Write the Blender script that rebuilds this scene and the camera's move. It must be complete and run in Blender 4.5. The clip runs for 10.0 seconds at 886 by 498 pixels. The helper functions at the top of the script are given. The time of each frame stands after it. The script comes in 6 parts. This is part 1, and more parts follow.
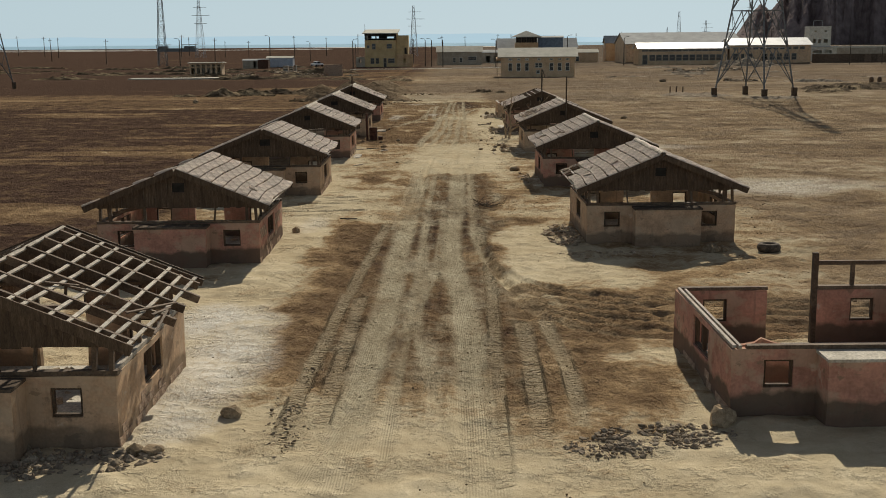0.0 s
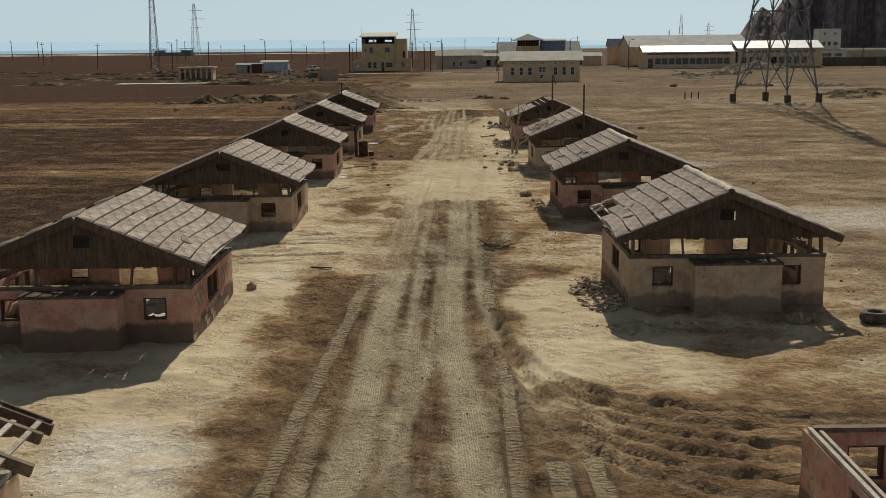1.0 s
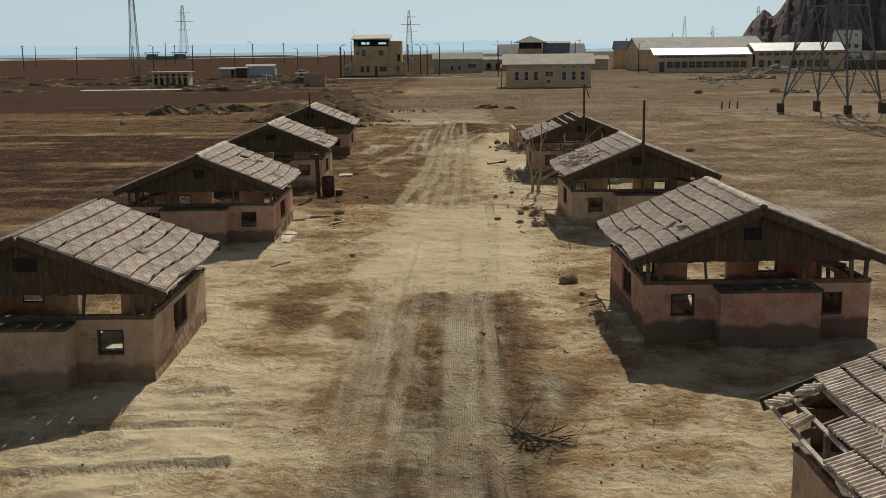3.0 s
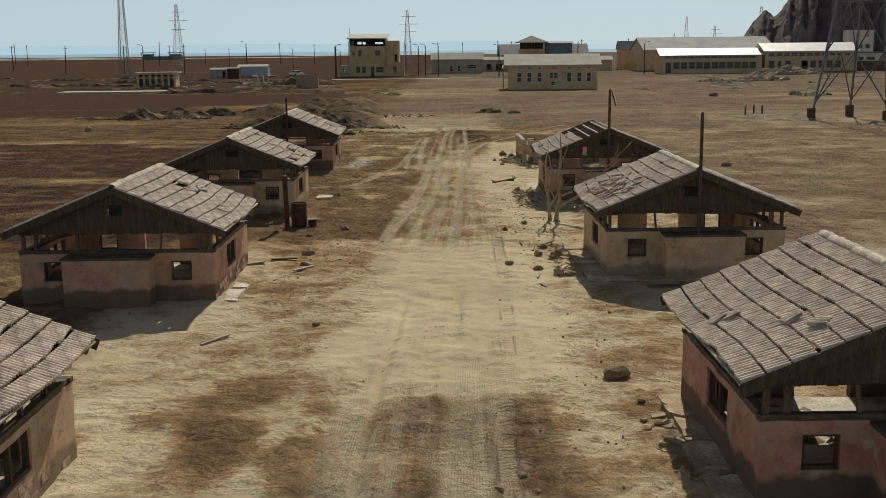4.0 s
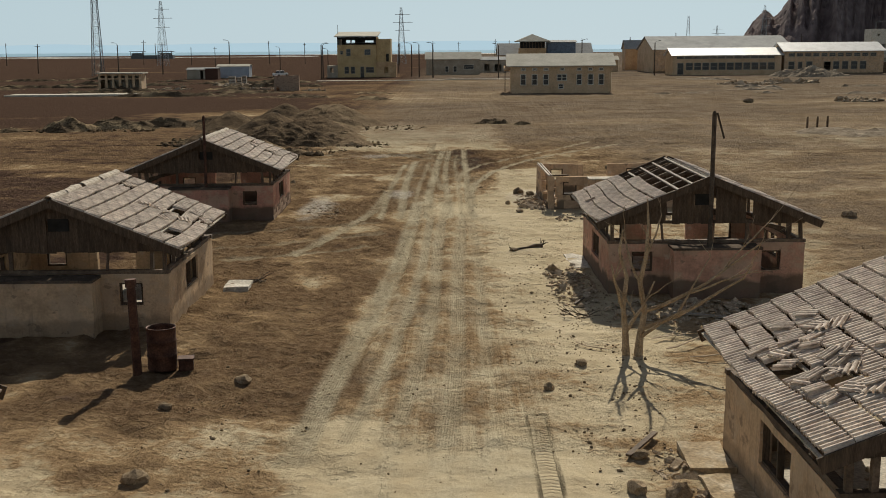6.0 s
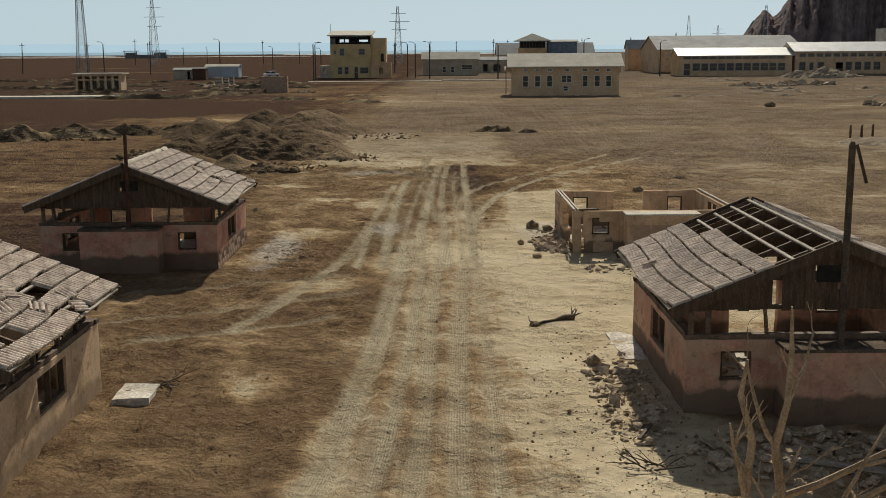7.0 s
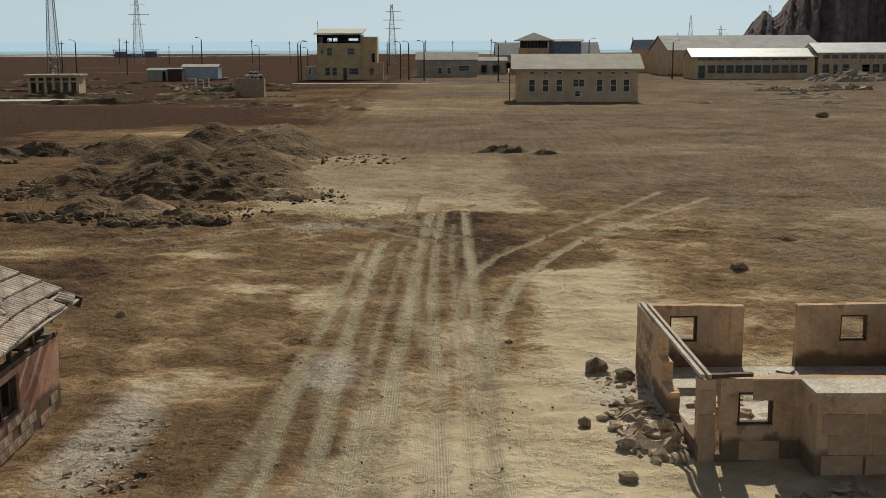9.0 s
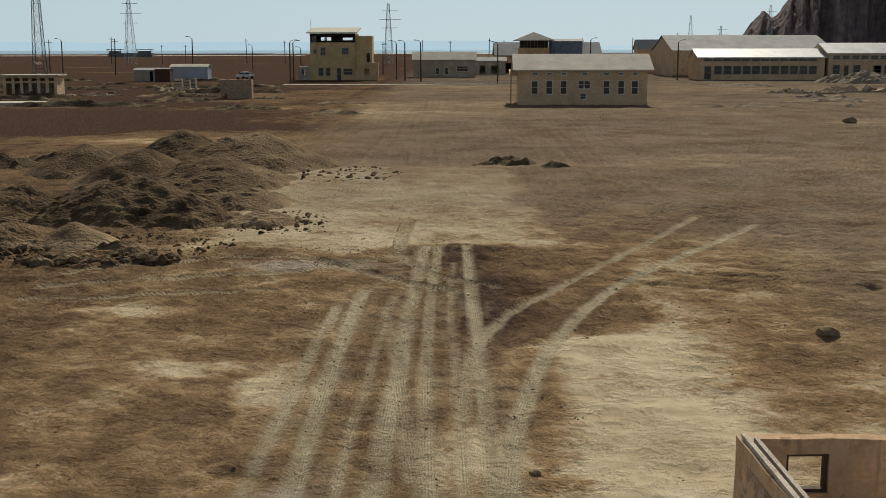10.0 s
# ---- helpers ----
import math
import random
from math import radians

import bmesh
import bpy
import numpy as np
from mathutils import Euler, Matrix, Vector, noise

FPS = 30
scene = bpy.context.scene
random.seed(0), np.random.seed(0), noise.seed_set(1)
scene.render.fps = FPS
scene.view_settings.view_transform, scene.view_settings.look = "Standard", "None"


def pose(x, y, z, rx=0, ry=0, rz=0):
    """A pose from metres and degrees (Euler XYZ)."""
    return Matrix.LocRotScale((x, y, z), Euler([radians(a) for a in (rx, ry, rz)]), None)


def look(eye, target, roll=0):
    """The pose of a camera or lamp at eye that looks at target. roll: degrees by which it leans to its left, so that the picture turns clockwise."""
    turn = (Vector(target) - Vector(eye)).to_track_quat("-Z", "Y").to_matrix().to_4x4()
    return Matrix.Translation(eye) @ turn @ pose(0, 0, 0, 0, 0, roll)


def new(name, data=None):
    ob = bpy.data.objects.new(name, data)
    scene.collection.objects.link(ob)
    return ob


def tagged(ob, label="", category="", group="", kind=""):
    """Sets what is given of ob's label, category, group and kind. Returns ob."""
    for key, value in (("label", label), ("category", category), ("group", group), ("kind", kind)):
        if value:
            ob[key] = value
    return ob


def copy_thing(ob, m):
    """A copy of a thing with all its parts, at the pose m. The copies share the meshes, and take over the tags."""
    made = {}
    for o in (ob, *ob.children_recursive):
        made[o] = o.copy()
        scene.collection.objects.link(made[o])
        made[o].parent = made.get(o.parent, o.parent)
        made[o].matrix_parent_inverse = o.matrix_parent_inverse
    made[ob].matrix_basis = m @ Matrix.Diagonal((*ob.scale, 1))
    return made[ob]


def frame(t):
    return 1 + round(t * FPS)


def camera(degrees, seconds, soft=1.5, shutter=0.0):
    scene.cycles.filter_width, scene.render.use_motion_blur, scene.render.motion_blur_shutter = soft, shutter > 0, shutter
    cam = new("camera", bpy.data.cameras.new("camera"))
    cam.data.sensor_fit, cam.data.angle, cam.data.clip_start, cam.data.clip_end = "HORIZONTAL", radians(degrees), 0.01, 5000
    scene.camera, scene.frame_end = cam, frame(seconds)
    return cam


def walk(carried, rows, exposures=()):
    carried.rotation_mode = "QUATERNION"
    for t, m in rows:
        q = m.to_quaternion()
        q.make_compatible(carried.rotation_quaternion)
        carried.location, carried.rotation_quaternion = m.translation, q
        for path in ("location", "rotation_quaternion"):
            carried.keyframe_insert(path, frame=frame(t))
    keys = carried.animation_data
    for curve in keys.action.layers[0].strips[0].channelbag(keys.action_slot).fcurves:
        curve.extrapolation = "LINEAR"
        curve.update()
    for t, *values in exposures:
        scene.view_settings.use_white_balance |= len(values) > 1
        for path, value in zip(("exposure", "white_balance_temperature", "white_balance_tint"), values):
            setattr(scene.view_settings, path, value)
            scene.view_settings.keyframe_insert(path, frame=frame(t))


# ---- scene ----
cam = camera(43.0, 10.0, soft=0.9)
PATH = [
    (0, (0.518, -0.732, 7.564), (0.475, 1.234, 7.201), -0.5),
    (0.5, (0.448, 4.303, 7.542), (0.405, 6.269, 7.182), -0.5),
    (1, (0.38, 9.592, 7.502), (0.337, 11.56, 7.145), -0.6),
    (1.5, (0.314, 14.978, 7.45), (0.271, 16.946, 7.094), -0.6),
    (2, (0.25, 20.373, 7.388), (0.207, 22.341, 7.034), -0.7),
    (2.5, (0.187, 25.741, 7.322), (0.146, 27.709, 6.97), -0.7),
    (4, (0.012, 41.756, 7.128), (-0.026, 43.724, 6.778), -0.6),
    (4.5, (-0.043, 47.138, 7.072), (-0.078, 49.107, 6.722), -0.6),
    (5, (-0.095, 52.569, 7.022), (-0.128, 54.538, 6.673), -0.6),
    (5.5, (-0.144, 58.046, 6.98), (-0.176, 60.015, 6.63), -0.5),
    (7, (-0.279, 74.46, 6.896), (-0.304, 76.429, 6.545), -0.4),
    (7.5, (-0.318, 79.758, 6.878), (-0.341, 81.727, 6.528), -0.3),
    (8, (-0.355, 84.868, 6.863), (-0.376, 86.837, 6.512), -0.3),
    (8.5, (-0.389, 89.737, 6.847), (-0.408, 91.706, 6.496), -0.2),
    (9, (-0.42, 94.335, 6.828), (-0.437, 96.304, 6.477), -0.2),
    (9.5, (-0.449, 98.669, 6.801), (-0.463, 100.638, 6.45), -0.1),
    (10, (-0.474, 102.803, 6.762), (-0.486, 104.772, 6.411), -0.1),
]
walk(cam, [(t, look(eye, target, roll)) for t, eye, target, roll in PATH])


# ---- world, sun and exposure ----
SUN_EL, SUN_AZ = 33.0, 8.0
world = bpy.data.worlds.new("world")
scene.world = world
world.use_nodes = True
wn, wl = world.node_tree.nodes, world.node_tree.links
sky = wn.new("ShaderNodeTexSky")
sky.sky_type = "NISHITA"
sky.sun_disc = False
sky.sun_elevation, sky.sun_rotation = radians(SUN_EL), radians(SUN_AZ)
sky.air_density, sky.dust_density, sky.ozone_density = 1.0, 0.6, 2.0
wn["Background"].inputs["Strength"].default_value = 0.055
haze = wn.new("ShaderNodeMix")
haze.data_type = "RGBA"
haze.inputs[7].default_value = (9.7, 12.6, 13.9, 1)
geo = wn.new("ShaderNodeTexCoord")
sep = wn.new("ShaderNodeSeparateXYZ")
wl.new(geo.outputs["Generated"], sep.inputs[0])
fade = wn.new("ShaderNodeMapRange")
fade.interpolation_type = "SMOOTHSTEP"
fade.inputs["From Min"].default_value, fade.inputs["From Max"].default_value = 0.0, 0.42
fade.inputs["To Min"].default_value, fade.inputs["To Max"].default_value = 0.86, 0.0
wl.new(sep.outputs["Z"], fade.inputs["Value"])
wl.new(fade.outputs[0], haze.inputs["Factor"])
soft = wn.new("ShaderNodeHueSaturation")
soft.inputs["Saturation"].default_value = 0.45
wl.new(sky.outputs[0], soft.inputs["Color"])
wl.new(soft.outputs[0], haze.inputs[6])
wl.new(haze.outputs[2], wn["Background"].inputs["Color"])
sun = new("sun", bpy.data.lights.new("sun", "SUN"))
sun.data.energy, sun.data.angle, sun.data.color = 5.0, radians(0.55), (1.0, 0.922, 0.758)
sun_dir = Vector((math.sin(radians(SUN_AZ)) * math.cos(radians(SUN_EL)), math.cos(radians(SUN_AZ)) * math.cos(radians(SUN_EL)), math.sin(radians(SUN_EL))))
sun.matrix_world = look(sun_dir * 50, (0, 0, 0))
scene.view_settings.exposure = -0.14


# ---- materials ----
def mat(name, cols, scale=2.0, fine=30.0, rough=0.9, bump=0.3, metal=0.0, per_object=0.0, stretch=(1, 1, 1), stain_shade=None, bump_dist=0.02, fine_amt=0.35, wear=()):
    """Two-scale noise material. cols: (dark, mid, light); wear: patches of other colours; stain_shade: (colour, height,
    ragged, strength) of the wall-base band, damp with shading painted in.
    """
    m = bpy.data.materials.new(name)
    m.use_nodes = True
    n, l = m.node_tree.nodes, m.node_tree.links
    b = n["Principled BSDF"]
    b.inputs["Roughness"].default_value = rough
    b.inputs["Metallic"].default_value = metal
    b.inputs["Specular IOR Level"].default_value = 0.02 if rough > 0.9 else 0.25
    tc = n.new("ShaderNodeTexCoord")
    mp = n.new("ShaderNodeMapping")
    mp.inputs["Scale"].default_value = stretch
    l.new(tc.outputs["Object"], mp.inputs["Vector"])
    a = n.new("ShaderNodeTexNoise")
    a.inputs["Scale"].default_value, a.inputs["Detail"].default_value, a.inputs["Roughness"].default_value = scale, 6.0, 0.6
    l.new(mp.outputs[0], a.inputs["Vector"])
    r = n.new("ShaderNodeValToRGB")
    e = r.color_ramp.elements
    e[0].position, e[0].color = 0.3, (*cols[0], 1)
    e[1].position, e[1].color = 0.72, (*cols[2], 1)
    k = e.new(0.5)
    k.color = (*cols[1], 1)
    l.new(a.outputs["Fac"], r.inputs["Fac"])
    f = n.new("ShaderNodeTexNoise")
    f.inputs["Scale"].default_value, f.inputs["Detail"].default_value = fine, 4.0
    l.new(mp.outputs[0], f.inputs["Vector"])
    fm = n.new("ShaderNodeMapRange")
    fm.inputs["From Min"].default_value, fm.inputs["From Max"].default_value = 0.3, 0.7
    fm.inputs["To Min"].default_value, fm.inputs["To Max"].default_value = 1.0 - fine_amt, 1.0 + fine_amt * 0.6
    l.new(f.outputs["Fac"], fm.inputs["Value"])
    mul = n.new("ShaderNodeMix")
    mul.data_type, mul.blend_type = "RGBA", "MULTIPLY"
    mul.inputs["Factor"].default_value = 1.0
    l.new(r.outputs[0], mul.inputs[6])
    l.new(fm.outputs[0], mul.inputs[7])
    col = mul.outputs[2]
    if per_object:
        oi = n.new("ShaderNodeObjectInfo")
        pm = n.new("ShaderNodeMapRange")
        pm.inputs["To Min"].default_value, pm.inputs["To Max"].default_value = 1.0 - per_object, 1.0 + per_object
        l.new(oi.outputs["Random"], pm.inputs["Value"])
        m2 = n.new("ShaderNodeMix")
        m2.data_type, m2.blend_type = "RGBA", "MULTIPLY"
        m2.inputs["Factor"].default_value = 1.0
        l.new(col, m2.inputs[6])
        l.new(pm.outputs[0], m2.inputs[7])
        col = m2.outputs[2]
    for w_scale, w_stretch, lo, hi, amt, tint in wear:
        wp, wt_, wr, wx_ = n.new("ShaderNodeMapping"), n.new("ShaderNodeTexNoise"), n.new("ShaderNodeMapRange"), n.new("ShaderNodeMix")
        wp.inputs["Scale"].default_value, wp.inputs["Location"].default_value = w_stretch, (w_scale * 7.3, w_scale * 3.1, lo * 40)
        wt_.inputs["Scale"].default_value, wt_.inputs["Detail"].default_value, wt_.inputs["Roughness"].default_value = w_scale, 8.0, 0.62
        wr.inputs["From Min"].default_value, wr.inputs["From Max"].default_value, wr.inputs["To Max"].default_value = lo, hi, amt
        wx_.data_type = "RGBA"
        wx_.inputs[7].default_value = (*tint, 1)
        l.new(tc.outputs["Object"], wp.inputs["Vector"])
        l.new(wp.outputs[0], wt_.inputs["Vector"])
        l.new(wt_.outputs["Fac"], wr.inputs["Value"])
        l.new(wr.outputs[0], wx_.inputs["Factor"])
        l.new(col, wx_.inputs[6])
        col = wx_.outputs[2]
    # ragged dark wall base: damp stain, with shading at the foot painted in
    if stain_shade:
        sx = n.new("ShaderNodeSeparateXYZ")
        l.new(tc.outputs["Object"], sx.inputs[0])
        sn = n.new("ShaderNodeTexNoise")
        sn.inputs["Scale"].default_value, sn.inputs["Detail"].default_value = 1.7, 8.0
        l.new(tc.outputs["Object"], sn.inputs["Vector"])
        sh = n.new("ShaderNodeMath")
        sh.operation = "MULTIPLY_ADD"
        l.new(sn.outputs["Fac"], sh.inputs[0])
        sh.inputs[1].default_value = -stain_shade[2]
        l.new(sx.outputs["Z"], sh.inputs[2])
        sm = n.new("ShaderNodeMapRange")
        sm.inputs["From Min"].default_value = stain_shade[1] - stain_shade[2] * 0.5 - 0.05
        sm.inputs["From Max"].default_value = stain_shade[1] - stain_shade[2] * 0.5 + 0.07
        sm.inputs["To Min"].default_value, sm.inputs["To Max"].default_value = stain_shade[3], 0.0
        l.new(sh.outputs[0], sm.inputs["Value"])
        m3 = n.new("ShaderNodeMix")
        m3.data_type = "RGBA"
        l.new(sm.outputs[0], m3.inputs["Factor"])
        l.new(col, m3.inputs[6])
        m3.inputs[7].default_value = (*stain_shade[0], 1)
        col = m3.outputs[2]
    l.new(col, b.inputs["Base Color"])
    if bump:
        bp = n.new("ShaderNodeBump")
        bp.inputs["Strength"].default_value, bp.inputs["Distance"].default_value = bump, bump_dist
        l.new(f.outputs["Fac"], bp.inputs["Height"])
        l.new(bp.outputs[0], b.inputs["Normal"])
    return m


def plaster(name, c, band_h=0.5, damp_shade=0.8):
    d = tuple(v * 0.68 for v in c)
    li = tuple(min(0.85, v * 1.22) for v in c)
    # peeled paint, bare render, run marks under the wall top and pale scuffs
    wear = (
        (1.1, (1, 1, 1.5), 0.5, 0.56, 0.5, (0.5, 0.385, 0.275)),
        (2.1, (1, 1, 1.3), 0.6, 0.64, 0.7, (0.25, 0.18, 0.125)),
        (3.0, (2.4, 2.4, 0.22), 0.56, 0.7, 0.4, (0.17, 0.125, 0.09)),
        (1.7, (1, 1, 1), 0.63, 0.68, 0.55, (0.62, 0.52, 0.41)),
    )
    return mat(name, (d, c, li), 1.6, 16, 0.95, 0.2, fine_amt=0.16, stain_shade=((0.11, 0.085, 0.064), band_h, 0.55, damp_shade), wear=wear)


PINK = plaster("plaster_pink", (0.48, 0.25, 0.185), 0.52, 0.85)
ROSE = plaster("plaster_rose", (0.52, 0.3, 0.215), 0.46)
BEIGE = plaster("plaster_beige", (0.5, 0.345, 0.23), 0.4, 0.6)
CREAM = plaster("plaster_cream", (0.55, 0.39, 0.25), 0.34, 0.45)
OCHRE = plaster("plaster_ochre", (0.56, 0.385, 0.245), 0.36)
# bay slab below a roof: the roof's shade is painted into this tone
SHADEDSLAB = mat("roof_shaded_slab", ((0.075, 0.058, 0.045), (0.12, 0.093, 0.072), (0.18, 0.14, 0.11)), 3, 25, 0.95, 0.3)
BLOCK = mat("weathered_block", ((0.24, 0.165, 0.12), (0.37, 0.265, 0.195), (0.5, 0.38, 0.29)), 3, 25, 0.95, 0.4, per_object=0.12)
WHITECONC = mat("bleached_concrete", ((0.4, 0.34, 0.26), (0.64, 0.59, 0.51), (0.78, 0.74, 0.67)), 1.6, 14, 0.95, 0.4)
# sand-covered concrete, with the house shade over it painted in
DUSTSHADECONC = mat("dusty_shaded_concrete", ((0.3, 0.22, 0.14), (0.42, 0.33, 0.22), (0.66, 0.6, 0.5)), 1.1, 14, 0.95, 0.4)
CONCRETE = mat("pale_concrete", ((0.36, 0.32, 0.26), (0.5, 0.45, 0.37), (0.62, 0.57, 0.49)), 1.5, 20, 0.9, 0.3)
DARKWOOD = mat("dark_weathered_wood", ((0.06, 0.04, 0.026), (0.095, 0.064, 0.042), (0.14, 0.098, 0.066)), 3, 24, 0.85, 0.3, per_object=0.1, stretch=(4, 4, 0.5))
BEAMWOOD = mat("brown_timber", ((0.075, 0.05, 0.035), (0.13, 0.09, 0.062), (0.2, 0.145, 0.1)), 2.5, 24, 0.85, 0.3, per_object=0.25)
GREYWOOD = mat("bleached_timber", ((0.26, 0.22, 0.175), (0.4, 0.35, 0.29), (0.52, 0.47, 0.4)), 3, 30, 0.85, 0.3, per_object=0.2)
REDWOOD = mat("brown_panel", ((0.1, 0.057, 0.036), (0.155, 0.092, 0.058), (0.21, 0.135, 0.088)), 2, 22, 0.85, 0.3, per_object=0.25, stretch=(3, 3, 0.7))
SHEET = mat("corrugated_sheet", ((0.38, 0.295, 0.24), (0.62, 0.52, 0.435), (0.75, 0.66, 0.56)), 2.6, 18, 0.88, 0.1, per_object=0.13, fine_amt=0.28)
CAP = mat("ridge_tile", ((0.34, 0.28, 0.22), (0.48, 0.41, 0.33), (0.6, 0.53, 0.44)), 5, 30, 0.85, 0.3, per_object=0.2)
ROCK = mat("rock", ((0.19, 0.14, 0.09), (0.31, 0.235, 0.155), (0.43, 0.34, 0.235)), 4, 22, 0.95, 0.5, per_object=0.3)
RUBBLE = mat("rubble", ((0.24, 0.18, 0.12), (0.42, 0.33, 0.235), (0.62, 0.525, 0.405)), 6, 30, 0.95, 0.5)
RUST = mat("rusted_steel", ((0.045, 0.022, 0.016), (0.095, 0.045, 0.03), (0.16, 0.08, 0.05)), 4, 25, 0.7, 0.3, metal=0.3)
STEEL = mat("galvanised_steel", ((0.1, 0.1, 0.1), (0.16, 0.16, 0.16), (0.24, 0.24, 0.23)), 2, 18, 0.55, 0.15, metal=0.6)
DEADWOOD = mat("dead_branch", ((0.22, 0.16, 0.1), (0.38, 0.285, 0.185), (0.5, 0.395, 0.275)), 3, 30, 0.9, 0.4)
DARKROOT = mat("dark_root", ((0.05, 0.038, 0.028), (0.1, 0.075, 0.055), (0.18, 0.14, 0.1)), 5, 30, 0.9, 0.5)
POLEWOOD = mat("pole_wood", ((0.05, 0.037, 0.027), (0.095, 0.07, 0.05), (0.15, 0.115, 0.085)), 3, 25, 0.85, 0.3)
YELLOW = mat("yellow_wall", ((0.42, 0.29, 0.14), (0.54, 0.385, 0.195), (0.62, 0.46, 0.26)), 0.5, 4, 0.9, 0.1, fine_amt=0.15)
TANWALL = mat("tan_wall", ((0.44, 0.305, 0.185), (0.57, 0.4, 0.25), (0.65, 0.475, 0.315)), 0.5, 4, 0.9, 0.1, fine_amt=0.15)
GREYWALL = mat("grey_wall", ((0.3, 0.25, 0.19), (0.39, 0.33, 0.255), (0.47, 0.405, 0.32)), 0.6, 4, 0.9, 0.1, fine_amt=0.2)
ORANGE = mat("orange_wall", ((0.42, 0.265, 0.14), (0.53, 0.345, 0.19), (0.6, 0.42, 0.25)), 0.5, 4, 0.9, 0.1, fine_amt=0.15)
PALEROOF = mat("pale_roof_sheet", ((0.37, 0.345, 0.285), (0.46, 0.43, 0.36), (0.53, 0.5, 0.43)), 0.4, 3, 0.9, 0.1, fine_amt=0.12)
GREYROOF = mat("grey_roof_sheet", ((0.25, 0.255, 0.255), (0.32, 0.325, 0.325), (0.38, 0.385, 0.38)), 0.3, 3, 0.9, 0.1, fine_amt=0.12)
WHITEROOF = mat("white_metal_roof", ((0.44, 0.45, 0.46), (0.56, 0.57, 0.58), (0.64, 0.65, 0.66)), 0.4, 3, 0.5, 0.1, fine_amt=0.1)
# near-black: paints indoor shade into openings and rooms, also the tyre colour
NEARBLACK = mat("shade_and_tyre_black", ((0.018, 0.016, 0.014), (0.03, 0.027, 0.023), (0.05, 0.044, 0.037)), 1, 6, 0.9, 0.0)
TRIM = mat("pale_trim", ((0.5, 0.46, 0.38), (0.6, 0.56, 0.47), (0.68, 0.64, 0.56)), 1, 6, 0.8, 0.1)
CARPAINT = mat("white_car_paint", ((0.7, 0.7, 0.7), (0.76, 0.76, 0.76), (0.8, 0.8, 0.8)), 1, 10, 0.35, 0.0, fine_amt=0.05)
BLUEGREY = mat("blue_grey_sheet", ((0.3, 0.34, 0.4), (0.4, 0.44, 0.5), (0.48, 0.52, 0.58)), 0.6, 5, 0.7, 0.1)
HEAPDARK = mat("dark_spoil", ((0.06, 0.044, 0.03), (0.14, 0.102, 0.064), (0.44, 0.335, 0.2)), 0.35, 6, 0.97, 1.0, bump_dist=0.14)
HILL = mat("bare_hill", ((0.12, 0.09, 0.088), (0.2, 0.155, 0.148), (0.31, 0.25, 0.23)), 0.012, 0.12, 0.97, 0.3, bump_dist=6.0)
# steel paled by hand: distance haze is painted into the pylons' colour
HAZEDSTEEL = mat("haze_paled_steel", ((0.34, 0.36, 0.37), (0.42, 0.44, 0.455), (0.5, 0.52, 0.53)), 2, 18, 0.7, 0.0)

GLASSDARK = bpy.data.materials.new("dark_glass")
GLASSDARK.use_nodes = True
GLASSDARK.node_tree.nodes["Principled BSDF"].inputs["Base Color"].default_value = (0.03, 0.035, 0.04, 1)
GLASSDARK.node_tree.nodes["Principled BSDF"].inputs["Roughness"].default_value = 0.12


# ---- mesh helpers ----
def quad_box(bm, cs):
    v = [bm.verts.new(c) for c in cs]
    for f in ((0, 3, 2, 1), (4, 5, 6, 7), (0, 1, 5, 4), (1, 2, 6, 5), (2, 3, 7, 6), (3, 0, 4, 7)):
        bm.faces.new([v[i] for i in f])


def box(bm, x0, x1, y0, y1, z0, z1):
    quad_box(bm, ((x0, y0, z0), (x1, y0, z0), (x1, y1, z0), (x0, y1, z0), (x0, y0, z1), (x1, y0, z1), (x1, y1, z1), (x0, y1, z1)))
    return bm


def beam(bm, p, q, w, h, up=(0, 0, 1)):
    """A square timber from p to q, w across and h along up."""
    p, q = Vector(p), Vector(q)
    d = (q - p).normalized()
    s = d.cross(Vector(up))
    s = (s if s.length > 1e-4 else d.cross(Vector((1, 0, 0)))).normalized()
    u = s.cross(d)
    s, u = s * w / 2, u * h / 2
    quad_box(bm, (p - s - u, p + s - u, q + s - u, q - s - u, p - s + u, p + s + u, q + s + u, q - s + u))
    return bm


def tube(bm, pts, radii, sides=7):
    """A tapered limb along points."""
    rings = []
    pts = [Vector(p) for p in pts]
    for i, p in enumerate(pts):
        d = (pts[min(i + 1, len(pts) - 1)] - pts[max(i - 1, 0)]).normalized()
        a = d.cross(Vector((0.31, 0.17, 0.93)))
        a = a.normalized() if a.length > 1e-3 else Vector((1, 0, 0))
        c = d.cross(a)
        rings.append([bm.verts.new(p + (a * math.cos(k * math.tau / sides) + c * math.sin(k * math.tau / sides)) * radii[i]) for k in range(sides)])
    for r0, r1 in zip(rings, rings[1:]):
        for k in range(sides):
            bm.faces.new((r0[k], r0[(k + 1) % sides], r1[(k + 1) % sides], r1[k]))
    bm.faces.new(rings[0][::-1])
    bm.faces.new(rings[-1])
    return bm


def to_mesh(name, bm, material, smooth=False):
    me = bpy.data.meshes.new(name)
    bmesh.ops.recalc_face_normals(bm, faces=bm.faces)
    bm.to_mesh(me)
    bm.free()
    me.materials.append(material)
    if smooth:
        me.polygons.foreach_set("use_smooth", [True] * len(me.polygons))
    return me


def part(name, bm, material, parent, label="", smooth=False):
    ob = new(name, to_mesh(name, bm, material, smooth))
    ob.parent = parent
    if label:
        tagged(ob, label)
    return ob


